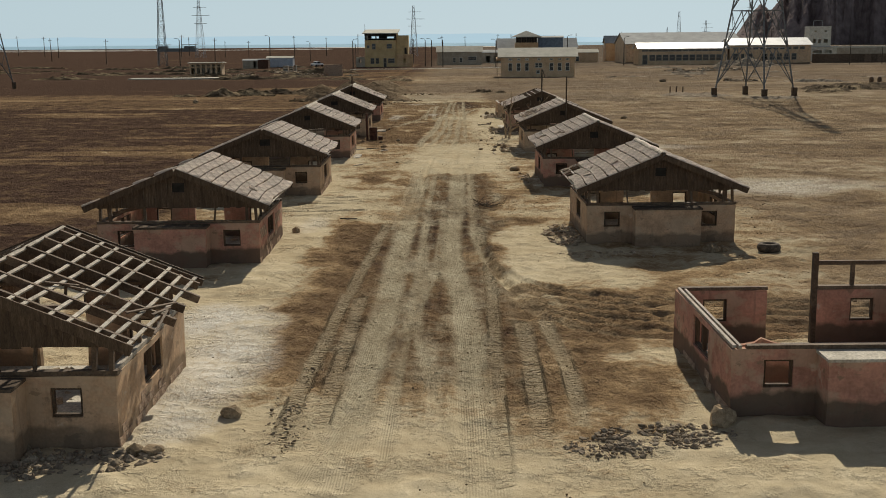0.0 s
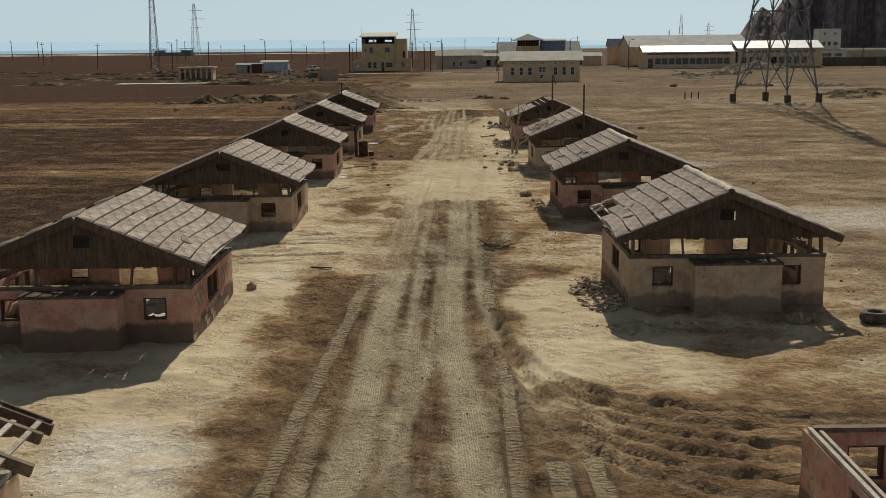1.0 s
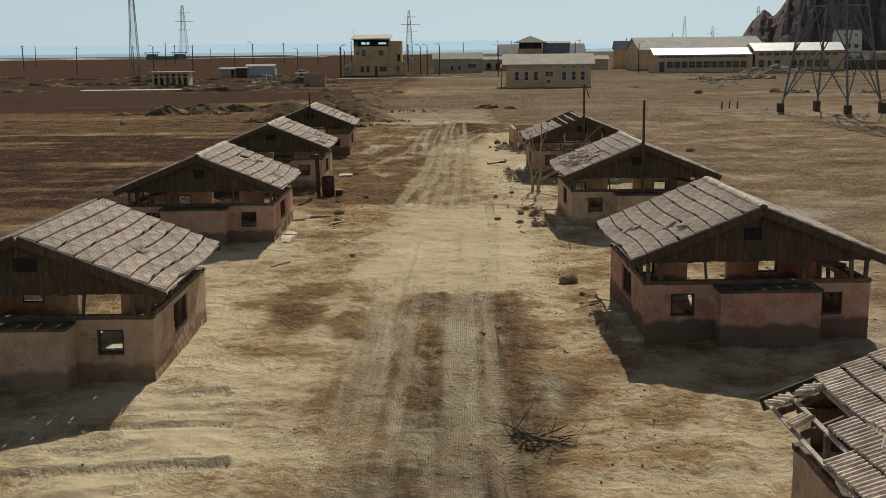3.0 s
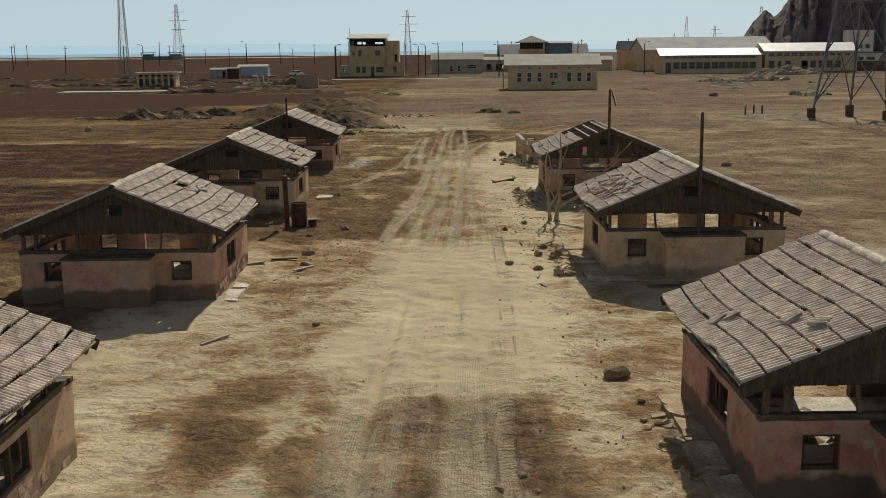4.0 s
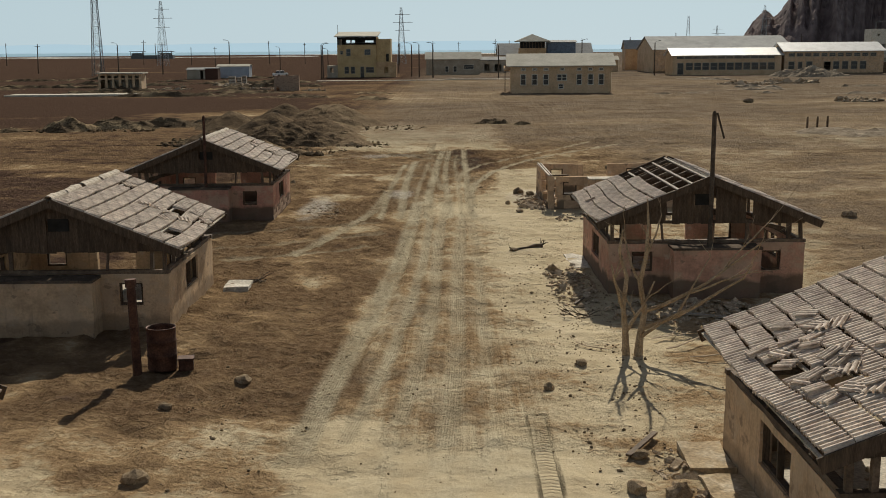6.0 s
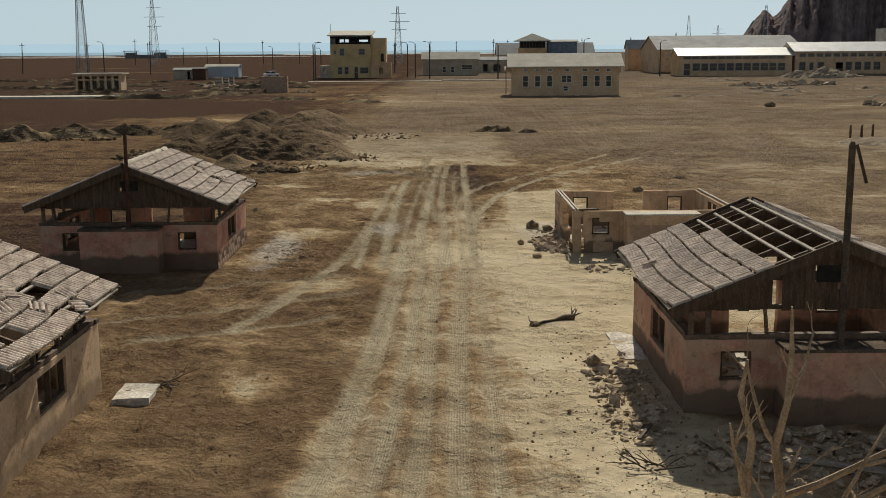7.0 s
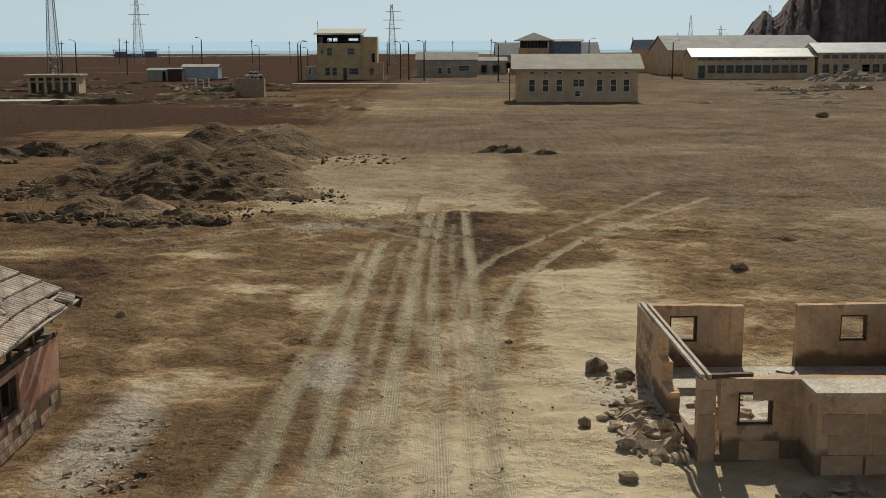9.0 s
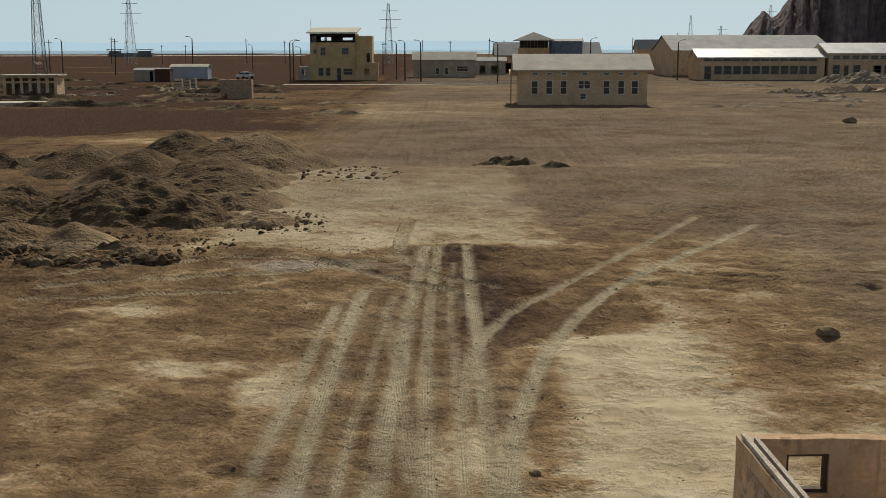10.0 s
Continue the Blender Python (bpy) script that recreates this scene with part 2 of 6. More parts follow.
def piece(name, mesh, parent, m, label=""):
    ob = new(name, mesh)
    ob.parent = parent
    ob.matrix_basis = m
    if label:
        tagged(ob, label)
    return ob


def thing(name, m, label, category, group="", kind=""):
    ob = new(name)
    ob.empty_display_size = 0.3
    ob.matrix_basis = m
    return tagged(ob, label, category, group, kind)


def B():
    return bmesh.new()


def vnoise(x, y, seed=0):
    """Smooth value noise on arrays, 0 to 1."""
    xi, yi = np.floor(x), np.floor(y)
    u, v = x - xi, y - yi
    u, v = u * u * (3 - 2 * u), v * v * (3 - 2 * v)

    def hsh(a, b):
        h = np.sin(a * 127.1 + b * 311.7 + seed * 74.7) * 43758.5453
        return h - np.floor(h)

    return (hsh(xi, yi) * (1 - u) + hsh(xi + 1, yi) * u) * (1 - v) + (hsh(xi, yi + 1) * (1 - u) + hsh(xi + 1, yi + 1) * u) * v


def fbm(x, y, octaves=4, seed=0):
    s, a, t = np.zeros_like(x), 0.5, 0.0
    for o in range(octaves):
        s += a * vnoise(x * 2**o + 17.3 * o, y * 2**o - 9.1 * o, seed + o)
        t += a
        a *= 0.5
    return s / t


def rock_bm(seed, subdiv=2, flat=0.7, rough=0.35):
    bm = B()
    bmesh.ops.create_icosphere(bm, subdivisions=subdiv, radius=1.0)
    off = Vector((seed * 3.7, seed * 1.9, seed * 5.3))
    for v in bm.verts:
        v.co *= 1 + rough * noise.noise(v.co * 1.3 + off) + rough * 0.5 * noise.noise(v.co * 3.1 + off)
        v.co.z *= flat
    return bm


# ---- ground ----
def stretch_axis(lo, hi, step, out_lo, out_hi, grow):
    mid = list(np.arange(lo, hi, step))
    a, s, up = mid[-1], step, []
    while a < out_hi:
        s *= grow
        a += s
        up.append(a)
    a, s, dn = mid[0], step, []
    while a > out_lo:
        s *= grow
        a -= s
        dn.append(a)
    return np.array(dn[::-1] + mid + up)


gx = stretch_axis(-12.5, 12.5, 0.1, -4800, 4800, 1.09)
gy = stretch_axis(13.0, 152.0, 0.11, -400, 4900, 1.07)
GX, GY = np.meshgrid(gx, gy)
near = (np.abs(GX) < 60) & (GY > 0) & (GY < 260)
GZ = np.zeros_like(GX)
GZ += 0.12 * (fbm(GX * 0.16, GY * 0.16, 4, 3) - 0.5) * near
GZ += 0.1 * (fbm(GX * 0.9, GY * 0.9, 3, 11) - 0.5) * near
lum = fbm(GX * 1.9, GY * 1.9, 2, 21)
GZ += 0.14 * np.clip(lum - 0.56, 0, 1) * near
pits = fbm(GX * 1.9 + 40, GY * 1.5, 2, 23)
GZ -= 0.12 * np.clip(pits - 0.7, 0, 1) * near

track, lugs = np.zeros_like(GX), np.zeros_like(GX)
TU, TV, RIBS = np.zeros_like(GX), np.zeros_like(GX), np.zeros_like(GX)


def stamp(points, width, depth=0.02, lug=0.0, strength=1.0, wob=0.06):
    """Presses a wheel track along points into the ground; lug is the strength of its tread bars."""
    p = np.array(points, float)
    seg = np.hypot(*np.diff(p, axis=0).T)
    s = np.r_[0, np.cumsum(seg)]
    t = np.arange(0, s[-1], 0.5)
    cx, cy = np.interp(t, s, p[:, 0]), np.interp(t, s, p[:, 1])
    cx = np.convolve(np.pad(cx, 6, mode="edge"), np.ones(13) / 13, "valid")
    cy = np.convolve(np.pad(cy, 6, mode="edge"), np.ones(13) / 13, "valid")
    cx = cx + wob * np.sin(t * 0.21 + points[0][0] * 9)
    press = np.zeros_like(GZ)
    for i in range(0, len(t) - 1):
        dx, dy = cx[i + 1] - cx[i], cy[i + 1] - cy[i]
        n = math.hypot(dx, dy) or 1.0
        r = width + 0.4
        x0, x1 = np.searchsorted(gx, (min(cx[i], cx[i + 1]) - r, max(cx[i], cx[i + 1]) + r))
        y0, y1 = np.searchsorted(gy, (min(cy[i], cy[i + 1]) - r, max(cy[i], cy[i + 1]) + r))
        w = (slice(y0, y1), slice(x0, x1))
        along = ((GX[w] - cx[i]) * dx + (GY[w] - cy[i]) * dy) / n
        signed = ((GX[w] - cx[i]) * dy - (GY[w] - cy[i]) * dx) / n
        across = np.abs(signed)
        inside = (along >= -0.1) & (along < n + 0.1)
        m = np.clip((1.3 - across / (width / 2)) * 1.8, 0, 1) * inside
        rim = np.exp(-(((across - width * 0.66) / 0.11) ** 2)) * inside
        press[w] = np.where(np.abs(m - 0.45 * rim) > np.abs(press[w]), m - 0.45 * rim, press[w])
        track[w] = np.maximum(track[w], m * strength)
        if lug:
            lugs[w] = np.maximum(lugs[w], m * lug)
        else:
            lugs[w] *= 1 - m
        wide = (across < width * 0.66) & inside
        TU[w] = np.where(wide, signed, TU[w])
        RIBS[w] = np.where(wide, m * min(1.0, strength * 1.6), RIBS[w])
        TV[w] = np.where(wide, along + t[i], TV[w])
    GZ[:] = GZ - depth * press


# the two worn lanes of the road, then single passes over them
stamp([(-1.9, 14), (-1.8, 27), (-1.7, 31), (-2.0, 37), (-2.05, 45), (-1.95, 55), (-1.9, 68)], 0.74, 0.035, 0, 0.95)
stamp([(0.75, 14), (0.6, 27.5), (0.4, 33), (-0.1, 38.5), (-0.15, 46), (0.0, 56), (0.1, 68)], 0.78, 0.035, 0, 0.95)
stamp([(-1.05, 18), (-1.0, 30), (-1.25, 40), (-1.2, 52), (-1.3, 66)], 0.26, 0.03, 0, 0.7)
stamp([(1.3, 37), (0.75, 42), (0.7, 50), (0.75, 60), (0.6, 70)], 0.3, 0.03, 0, 0.7)
stamp([(-2.6, 17), (-1.7, 24), (-0.75, 31), (-0.5, 38), (-0.6, 52)], 0.28, 0.03, 0, 0.7)
stamp([(0.3, 18), (-0.2, 23), (-0.85, 28.5), (-0.8, 34), (-1.3, 44)], 0.26, 0.03, 0, 0.65)
stamp([(-2.5, 44), (-2.5, 50), (-2.35, 58), (-2.6, 66)], 0.34, 0.03, 0, 0.6)
stamp([(-1.75, 56), (-1.8, 64), (-1.7, 74)], 0.2, 0.07, 0.0, 0.0)
stamp([(-2.75, 57), (-2.7, 62), (-2.9, 67)], 0.2, 0.06, 0.0, 0.0)
stamp([(-0.2, 68), (-0.1, 76)], 0.3, 0.04, 0.4, 0.1)
stamp([(-3.2, 19), (-3.1, 28.5), (-3.0, 38), (-2.9, 47)], 0.34, 0.03, 1.0, 0.12)
stamp([(-2.45, 20), (-2.5, 27), (-2.65, 33)], 0.36, 0.03, 0.7, 0.12)
stamp([(1.25, 17), (1.15, 27.5), (1.25, 36), (1.0, 46)], 0.32, 0.025, 0.9, 0.2)
stamp([(1.0, 46), (0.75, 62), (1.05, 70), (1.2, 76), (1.35, 85)], 0.34, 0.012, 0.5, 0.12)
# fresh tracks on the far half of the road
stamp([(-3.1, 81), (-2.65, 90), (-2.3, 98), (-2.15, 106), (-2.0, 116)], 0.52, 0.035, 0, 0.95)
stamp([(-2.3, 82), (-1.75, 88), (-1.5, 98), (-1.3, 112)], 0.3, 0.03, 0, 0.85)
stamp([(-1.4, 83), (-1.0, 92), (-0.9, 104), (-0.8, 116)], 0.36, 0.03, 0, 0.75)
stamp([(-0.55, 82), (-0.3, 88), (-0.2, 98), (-0.1, 112)], 0.42, 0.03, 0, 0.7)
stamp([(0.5, 86), (0.35, 96), (0.2, 114)], 0.3, 0.03, 0, 0.5)
stamp([(-2.7, 86), (-2.05, 96), (-1.75, 108)], 0.16, 0.07, 0.0, 0.0)
stamp([(-6.2, 101), (-5.4, 104), (-4.6, 108), (-3.75, 113), (-3.6, 120)], 0.45, 0.03, 0, 0.8)
stamp([(-9.0, 100.5), (-6, 101.5), (-4.0, 102.5), (-2.6, 104)], 0.36, 0.03, 0, 0.6)
for k in range(6):
    stamp([(1.0 + 0.12 * k, 42 - 1.6 * k), (1.35 + 0.12 * k, 37.4 - 1.3 * k), (2.3 + 0.1 * k, 33.8 - 1.05 * k), (4.0, 32.0 - 0.95 * k), (7.0, 31.4 - 0.85 * k), (13, 31.6 - 0.8 * k)], 0.34, 0.09, 0, 0.28)
stamp([(2.7, 20), (3.05, 23), (2.75, 26), (2.5, 30)], 0.36, 0.04, 0.5, 0.5)
stamp([(2.0, 19), (2.05, 24), (1.9, 30)], 0.4, 0.04, 0.9, 0.1)
for x0, x1, y1, w, k in ((-3.75, -3.4, 133, 0.28, 0.9), (-2.95, -2.95, 135, 0.36, 0.95), (-2.35, -1.9, 134, 0.2, 0.6), (-1.75, -1.4, 142, 0.4, 0.95), (-0.85, -1.0, 142, 0.3, 0.85), (-0.3, -0.4, 139, 0.2, 0.5), (0.2, 0.1, 142, 0.34, 0.95)):
    stamp([(x0 + 0.25, 109), (x0, 119), (x1, min(y1, 134)), (x1 + 0.1, y1)], w, 0.03, 0, k)
stamp([(-1.0, 119), (-1.5, 126), (-2.3, 133)], 0.3, 0.03, 0, 0.5)
stamp([(-0.3, 122), (0.3, 129.6), (2.6, 134.2), (5.4, 140), (10, 149)], 0.32, 0.03, 0, 0.8)
stamp([(0.2, 114), (0.35, 120), (1.7, 127.4), (4.0, 134.2), (6.5, 138.3), (12, 147)], 0.36, 0.03, 0, 0.95)
stamp([(-13, 136), (-9.6, 138.8), (-5.5, 140.2), (-4.2, 139.2), (-3.1, 136), (-1.0, 134.7), (0.6, 133.4)], 0.5, 0.05, 1.0, 0.15)
stamp([(-2.1, 148), (-2.3, 143), (-2.2, 139), (-1.6, 136.6), (0.2, 134.9), (2.0, 134.2)], 0.46, 0.05, 1.0, 0.15)
stamp([(-13, 134), (-9, 136), (-4.6, 137.2), (-2.8, 138.4), (-1.5, 141)], 0.46, 0.04, 0.9, 0.2)
stamp([(-13, 132.6), (-8, 133.6), (-4.6, 134.6)], 0.44, 0.04, 0.8, 0.2)
for k, (x0, x1, w, dp) in enumerate(((2.8, 8.5, 0.5, 0.07), (4.6, 13, 0.42, 0.05), (5.4, 10.5, 0.56, 0.08), (7.6, 14, 0.4, 0.05))):
    xm = (x0 + x1) / 2
    stamp([(x0, 136.2 + 0.35 * k), (xm - 0.8, 135.0 + 0.75 * k), (xm + 1.0, 134.4 + 0.6 * k), (x1, 133.2 + 0.95 * k)], w, dp, 0, 0.0, 0.22)
for k, (x0, x1) in enumerate(((-9, -4.2), (-10, -3.2), (-8, -4.6), (-9.5, -3.6), (-8.5, -3.0), (-7, -4.4))):
    stamp([(x0, 47.6 + k * 1.25), ((x0 + x1) / 2 - 0.6, 48.9 + k * 1.15), ((x0 + x1) / 2 + 0.8, 48.5 + k * 1.2), (x1, 49.2 + k * 1.0)], 0.36 + 0.1 * (k % 3), 0.05 + 0.015 * (k % 2), 0.25 * (k % 2), 0.0, 0.16)
for k in range(2):
    stamp([(-12, 101.0 + k * 4), (-8.0, 103.5 + k * 3.4), (-4.5, 105 + k * 3), (-2.6, 106.6 + k * 2.6)], 0.4, 0.03, 0, 0.4)

dark, salt = np.zeros_like(GX), np.zeros_like(GX)


def patch(field, x, y, rx, ry, k=1.0):
    d = ((GX - x) / rx) ** 2 + ((GY - y) / ry) ** 2
    n = fbm(GX * 0.7 / min(rx, 2), GY * 0.7 / min(rx, 2), 4, 40)
    np.maximum(field, k * np.clip(1.5 - d - 1.1 * n, 0, 0.85), out=field)


wx = GX + 2.2 * (fbm(GX * 0.35, GY * 0.35, 3, 46) - 0.5)
wy = GY + 6.0 * (fbm(GX * 0.3, GY * 0.3, 3, 47) - 0.5)


def zone(x0, x1, y0, y1, soft=3.0):
    fx = np.clip((wx - x0) / 1.2 + 0.5, 0, 1) * np.clip((x1 - wx) / 1.2 + 0.5, 0, 1)
    return fx * np.clip((wy - y0) / soft + 0.5, 0, 1) * np.clip((y1 - wy) / soft + 0.5, 0, 1)


dark += 0.19 + 0.4 * (fbm(GX * 0.2, GY * 0.1, 4, 45) - 0.5) - 0.5 * np.clip((22 - GY) / 4, 0, 1)
for x0, x1, y0, y1, soft_, k in (
    (-4.7, -1.4, 24, 47, 3, 0.62), (-1.6, 1.7, 22, 52, 4, 0.56), (-1.6, 1.7, 52, 64, 3, 0.45), (1.3, 5.0, 18.5, 28, 2, 0.42), (1.8, 14, 27, 34, 2, 0.42),
    (-3.4, 2.2, 38, 66, 3, 0.16), (-7.0, -2.4, 72, 90, 4, 0.12), (4.0, 14, 34, 120, 5, 0.12), (-6.0, -2.8, 56, 71, 3, 0.22), (1.8, 4.4, 49, 95, 4, 0.14), (-9.5, -2.6, 84, 118, 3, 0.56),
    (-2.8, 0.8, 84, 119, 3, 0.14), (-13, 1.6, 117.5, 141, 2, 0.5), (-0.4, 4.6, 129, 140.5, 2, 0.55), (4.4, 15, 118, 141, 3, 0.34),
    (3.0, 24, 141, 168, 4, 0.42), (-6, 30, 166, 205, 6, 0.14), (-34, 34, 205, 264, 8, 0.15),
    (0.9, 4.6, 86, 118, 3, -0.32), (-3.2, 2.4, 65, 83, 3, -0.12), (-6.4, -3.0, 47.5, 56, 2, -0.15), (2.0, 5.2, 121.5, 129, 2, -0.35),
    (-9, 3, 141.5, 160, 2, -0.03), (-7, -5, 25, 60, 3, -0.15), (1.6, 6, 33.5, 45, 2, -0.32),
):
    dark += k * zone(x0, x1, y0, y1, soft_)
for x, y, rx, ry, k in (
    (-4.1, 43.5, 1.3, 5, 0.95), (-4.6, 39, 1.2, 3, 0.8), (-0.75, 33, 0.35, 8, 0.7), (3.4, 23, 1.8, 3.4, 0.75), (5.4, 30.6, 4.6, 2.0, 0.7),
    (-3.0, 62, 0.9, 6, 0.7), (-4.6, 63, 1.3, 4.6, 0.85), (3.0, 46.8, 1.3, 1.7, 0.85), (-5.6, 67, 1.6, 2.0, 0.6),
    (-6.0, 88.5, 2.2, 4.2, 0.95), (-6.6, 98.5, 3.0, 3.0, 0.85), (-3.6, 100.5, 1.0, 6, 0.75), (-7.5, 107, 2.4, 3.0, 0.75),
    (2.2, 137, 1.8, 3.4, 0.95), (9, 136.0, 5, 2.6, 0.7), (-6.8, 130.5, 4.2, 2.6, 0.85), (-8.4, 121, 2.8, 2.6, 0.8), (-4.8, 127, 1.0, 6, 0.75),
    (1.3, 124.5, 0.9, 5, 0.8), (1.9, 131.5, 1.1, 3.2, 0.95), (7.0, 125, 2.2, 3.0, 0.6), (6, 73, 2.8, 3, 0.4), (11, 120, 5, 2.2, 0.5),
    (-11, 141, 5, 3, 0.5),
):
    patch(dark, x, y, rx, ry, k)
for x, y, rx, ry in ((-4.7, 107.5, 1.2, 1.3), (-5.6, 116.5, 1.5, 1.4), (-3.9, 124.2, 0.8, 2.0), (-6.2, 126.0, 1.2, 0.7), (0.7, 38.5, 0.6, 1.6), (-1.9, 46, 0.5, 1.5), (0.1, 120.5, 0.9, 2.2), (-8.8, 131.5, 1.8, 0.6), (-0.4, 112, 1.0, 2.0), (-2.6, 92, 0.5, 3.0), (-4.6, 97, 0.8, 1.0)):
    pale = np.zeros_like(GX)
    patch(pale, x, y, rx * 1.3, ry * 1.3, 1.0)
    dark -= 0.5 * pale
WX = GX + 7.0 * (fbm(GX * 0.07 + 5, GY * 0.07, 4, 15) - 0.5) * np.clip((np.abs(GX) - 7) / 5, 0, 1)
left = np.clip((-WX - 6.8 - 2.0 * fbm(GX * 0.3, GY * 0.3, 3, 5)) / 4.0, 0, 1) * np.clip((GY - 30 + 34 * (fbm(GX * 0.06, GY * 0.06, 4, 16) - 0.5)) / 10, 0, 1)
left *= np.clip((150 - GY + 10 * fbm(GX * 0.08, GY * 0.08, 3, 6)) / 25, 0.8, 1)
streak = fbm(GX * 0.05, GY * 0.22, 4, 8)
dark = np.maximum(dark, left * np.clip(1.3 - 0.7 * np.clip(streak - 0.56, 0, 1) * 6, 0.6, 1.3))
far = np.clip((GY - 140) / 40, 0, 1)
band = fbm(GX * 0.018, GY * 0.075, 5, 9)
dark = np.maximum(dark, far * np.clip(0.6 + (band - 0.45) * 1.6, 0.42, 0.85))
dark = np.maximum(dark, np.clip((GY - 250) / 80, 0, 1.0) * np.clip(0.85 + (band - 0.4) * 1.6 + 0.3 * np.clip(-GX / 80, 0, 1) + 0.3 * np.clip((GY - 380) / 200, 0, 1), 0.6, 1.5))
dark = np.maximum(dark, far * np.clip((-GX - 16) / 18, 0, 1.2) * np.clip(1.2 + (band - 0.42) * 2.4, 0.75, 1.45))
rags = fbm(GX * 0.07, GY * 0.16, 5, 14) - 0.5
dark += np.clip((GY - 150) / 40, 0, 1) * 1.0 * rags + 0.1 * zone(-45, 45, 198, 275, 8) + 0.08 * zone(-4, 34, 143, 200, 4)
dark += 0.42 * np.clip((-GX - 8) / 26, 0, 1) * np.clip((GY - 170) / 24, 0, 1) * (1 + 4.5 * (fbm(GX * 0.035, GY * 0.09, 5, 48) - 0.5))
dark += 0.22 * zone(-15, 140, 266, 345, 8) + 0.4 * zone(-15, 900, 345, 1600, 10) + 0.12 * zone(30, 120, 196, 262, 8)
right = np.clip((WX - 8.5) / 5, 0, 1) * np.clip((GY - 12 + 30 * (fbm(GX * 0.06, GY * 0.06, 4, 18) - 0.5)) / 10, 0, 1) * (1 - far)
dark = np.maximum(dark, right * np.clip(0.48 + (fbm(GX * 0.3, GY * 0.3, 5, 12) - 0.45) * 0.9, 0.3, 0.75))
for x, y, rx, ry, k in ((-5.5, 25.0, 1.6, 6.5, 1.2), (-6.6, 29.5, 1.3, 2.5, 1.2), (-5.9, 46, 0.7, 3, 0.5), (-6.6, 113, 0.9, 4, 0.8), (-3.0, 117.5, 0.7, 2.2, 0.6), (16, 58, 7, 4, 0.7), (13, 80, 5, 3, 0.5), (3.2, 116, 1.2, 4, 0.6), (-5.0, 138, 3.0, 1.0, 0.5), (4.4, 62, 0.6, 4, 0.5)):
    patch(salt, x, y, rx, ry, k)
ashen = np.clip((GY - 139) / 14, 0, 1) * np.clip((GX + 14) / 8, 0.0, 1) + right * 0.75
RIBS *= 1 - 0.6 * zone(-4.5, 3, 63, 80)
smooth = 1 - 0.75 * zone(-4.5, 3, 63, 80) - 0.55 * zone(-4, 3, 49, 53) - 0.7 * zone(-6, 4, 12, 21, 2)
track *= smooth
lugs *= smooth
dusty = (zone(-2.5, 1.8, 20, 118, 5) + zone(-3.8, 0.9, 114, 142, 2)).clip(0, 1)
dusty *= 1 - 0.6 * np.clip((GY - 88) / 10, 0, 1)
dark += 0.16 * dusty * np.clip((112 - GY) / 6, 0, 1) * np.clip((GY - 40) / 12, 0.2, 1) - 0.4 * zone(-3, 2.5, 63, 84)
GZ += 0.17 * (fbm(GX * 2.4, GY * 2.4, 2, 31) - 0.5) * near * (0.28 + np.clip(dark, 0, 1)) * (1 - np.clip(track, 0, 1))
GZ -= 0.16 * np.clip(fbm(GX * 1.2, GY * 2.0 + 9, 2, 33) - 0.6, 0, 1) * near * (0.1 + np.clip(dark, 0, 1)) * (1 - np.clip(track, 0, 1))

ny, nx = GX.shape
gv = np.stack([GX, GY, GZ], -1).reshape(-1, 3)
gi = np.arange(nx * ny).reshape(ny, nx)
gq = np.stack([gi[:-1, :-1], gi[:-1, 1:], gi[1:, 1:], gi[1:, :-1]], -1).reshape(-1, 4)
gme = bpy.data.meshes.new("ground")
gme.vertices.add(len(gv))
gme.vertices.foreach_set("co", gv.ravel())
gme.loops.add(gq.size)
gme.loops.foreach_set("vertex_index", gq.ravel())
gme.polygons.add(len(gq))
gme.polygons.foreach_set("loop_start", np.arange(0, gq.size, 4))
gme.polygons.foreach_set("use_smooth", np.ones(len(gq), bool))
gme.update(calc_edges=True)
for nm, field in (("track", track), ("dark", dark), ("salt", salt), ("lugs", lugs), ("dusty", dusty), ("ashen", np.clip(ashen, 0, 1)), ("across", TU), ("along", TV), ("ribs", RIBS)):
    gme.attributes.new(nm, "FLOAT", "POINT").data.foreach_set("value", field.ravel().astype(np.float32))

GROUND = bpy.data.materials.new("desert_soil")
GROUND.use_nodes = True
n, l = GROUND.node_tree.nodes, GROUND.node_tree.links
b = n["Principled BSDF"]
b.inputs["Roughness"].default_value = 0.97
b.inputs["Specular IOR Level"].default_value = 0.0
tc = n.new("ShaderNodeTexCoord")


def gnoise(scale, detail=6, rough=0.6, stretch=None):
    t = n.new("ShaderNodeTexNoise")
    t.inputs["Scale"].default_value, t.inputs["Detail"].default_value, t.inputs["Roughness"].default_value = scale, detail, rough
    src = tc.outputs["Object"]
    if stretch:
        mp = n.new("ShaderNodeMapping")
        mp.inputs["Scale"].default_value = stretch
        l.new(src, mp.inputs["Vector"])
        src = mp.outputs[0]
    l.new(src, t.inputs["Vector"])
    return t.outputs["Fac"]


def gramp(src, stops):
    r = n.new("ShaderNodeValToRGB")
    e = r.color_ramp.elements
    while len(e) < len(stops):
        e.new(0.5)
    for el, (p, c) in zip(e, stops):
        el.position, el.color = p, (*c, 1)
    l.new(src, r.inputs["Fac"])
    return r.outputs[0]


def gmix(a, c, fac, mode="MIX"):
    m = n.new("ShaderNodeMix")
    m.data_type, m.blend_type = "RGBA", mode
    m.inputs["Factor"].default_value = 1.0
    if fac is not None:
        l.new(fac, m.inputs["Factor"])
    l.new(a, m.inputs[6])
    l.new(c, m.inputs[7])
    return m.outputs[2]


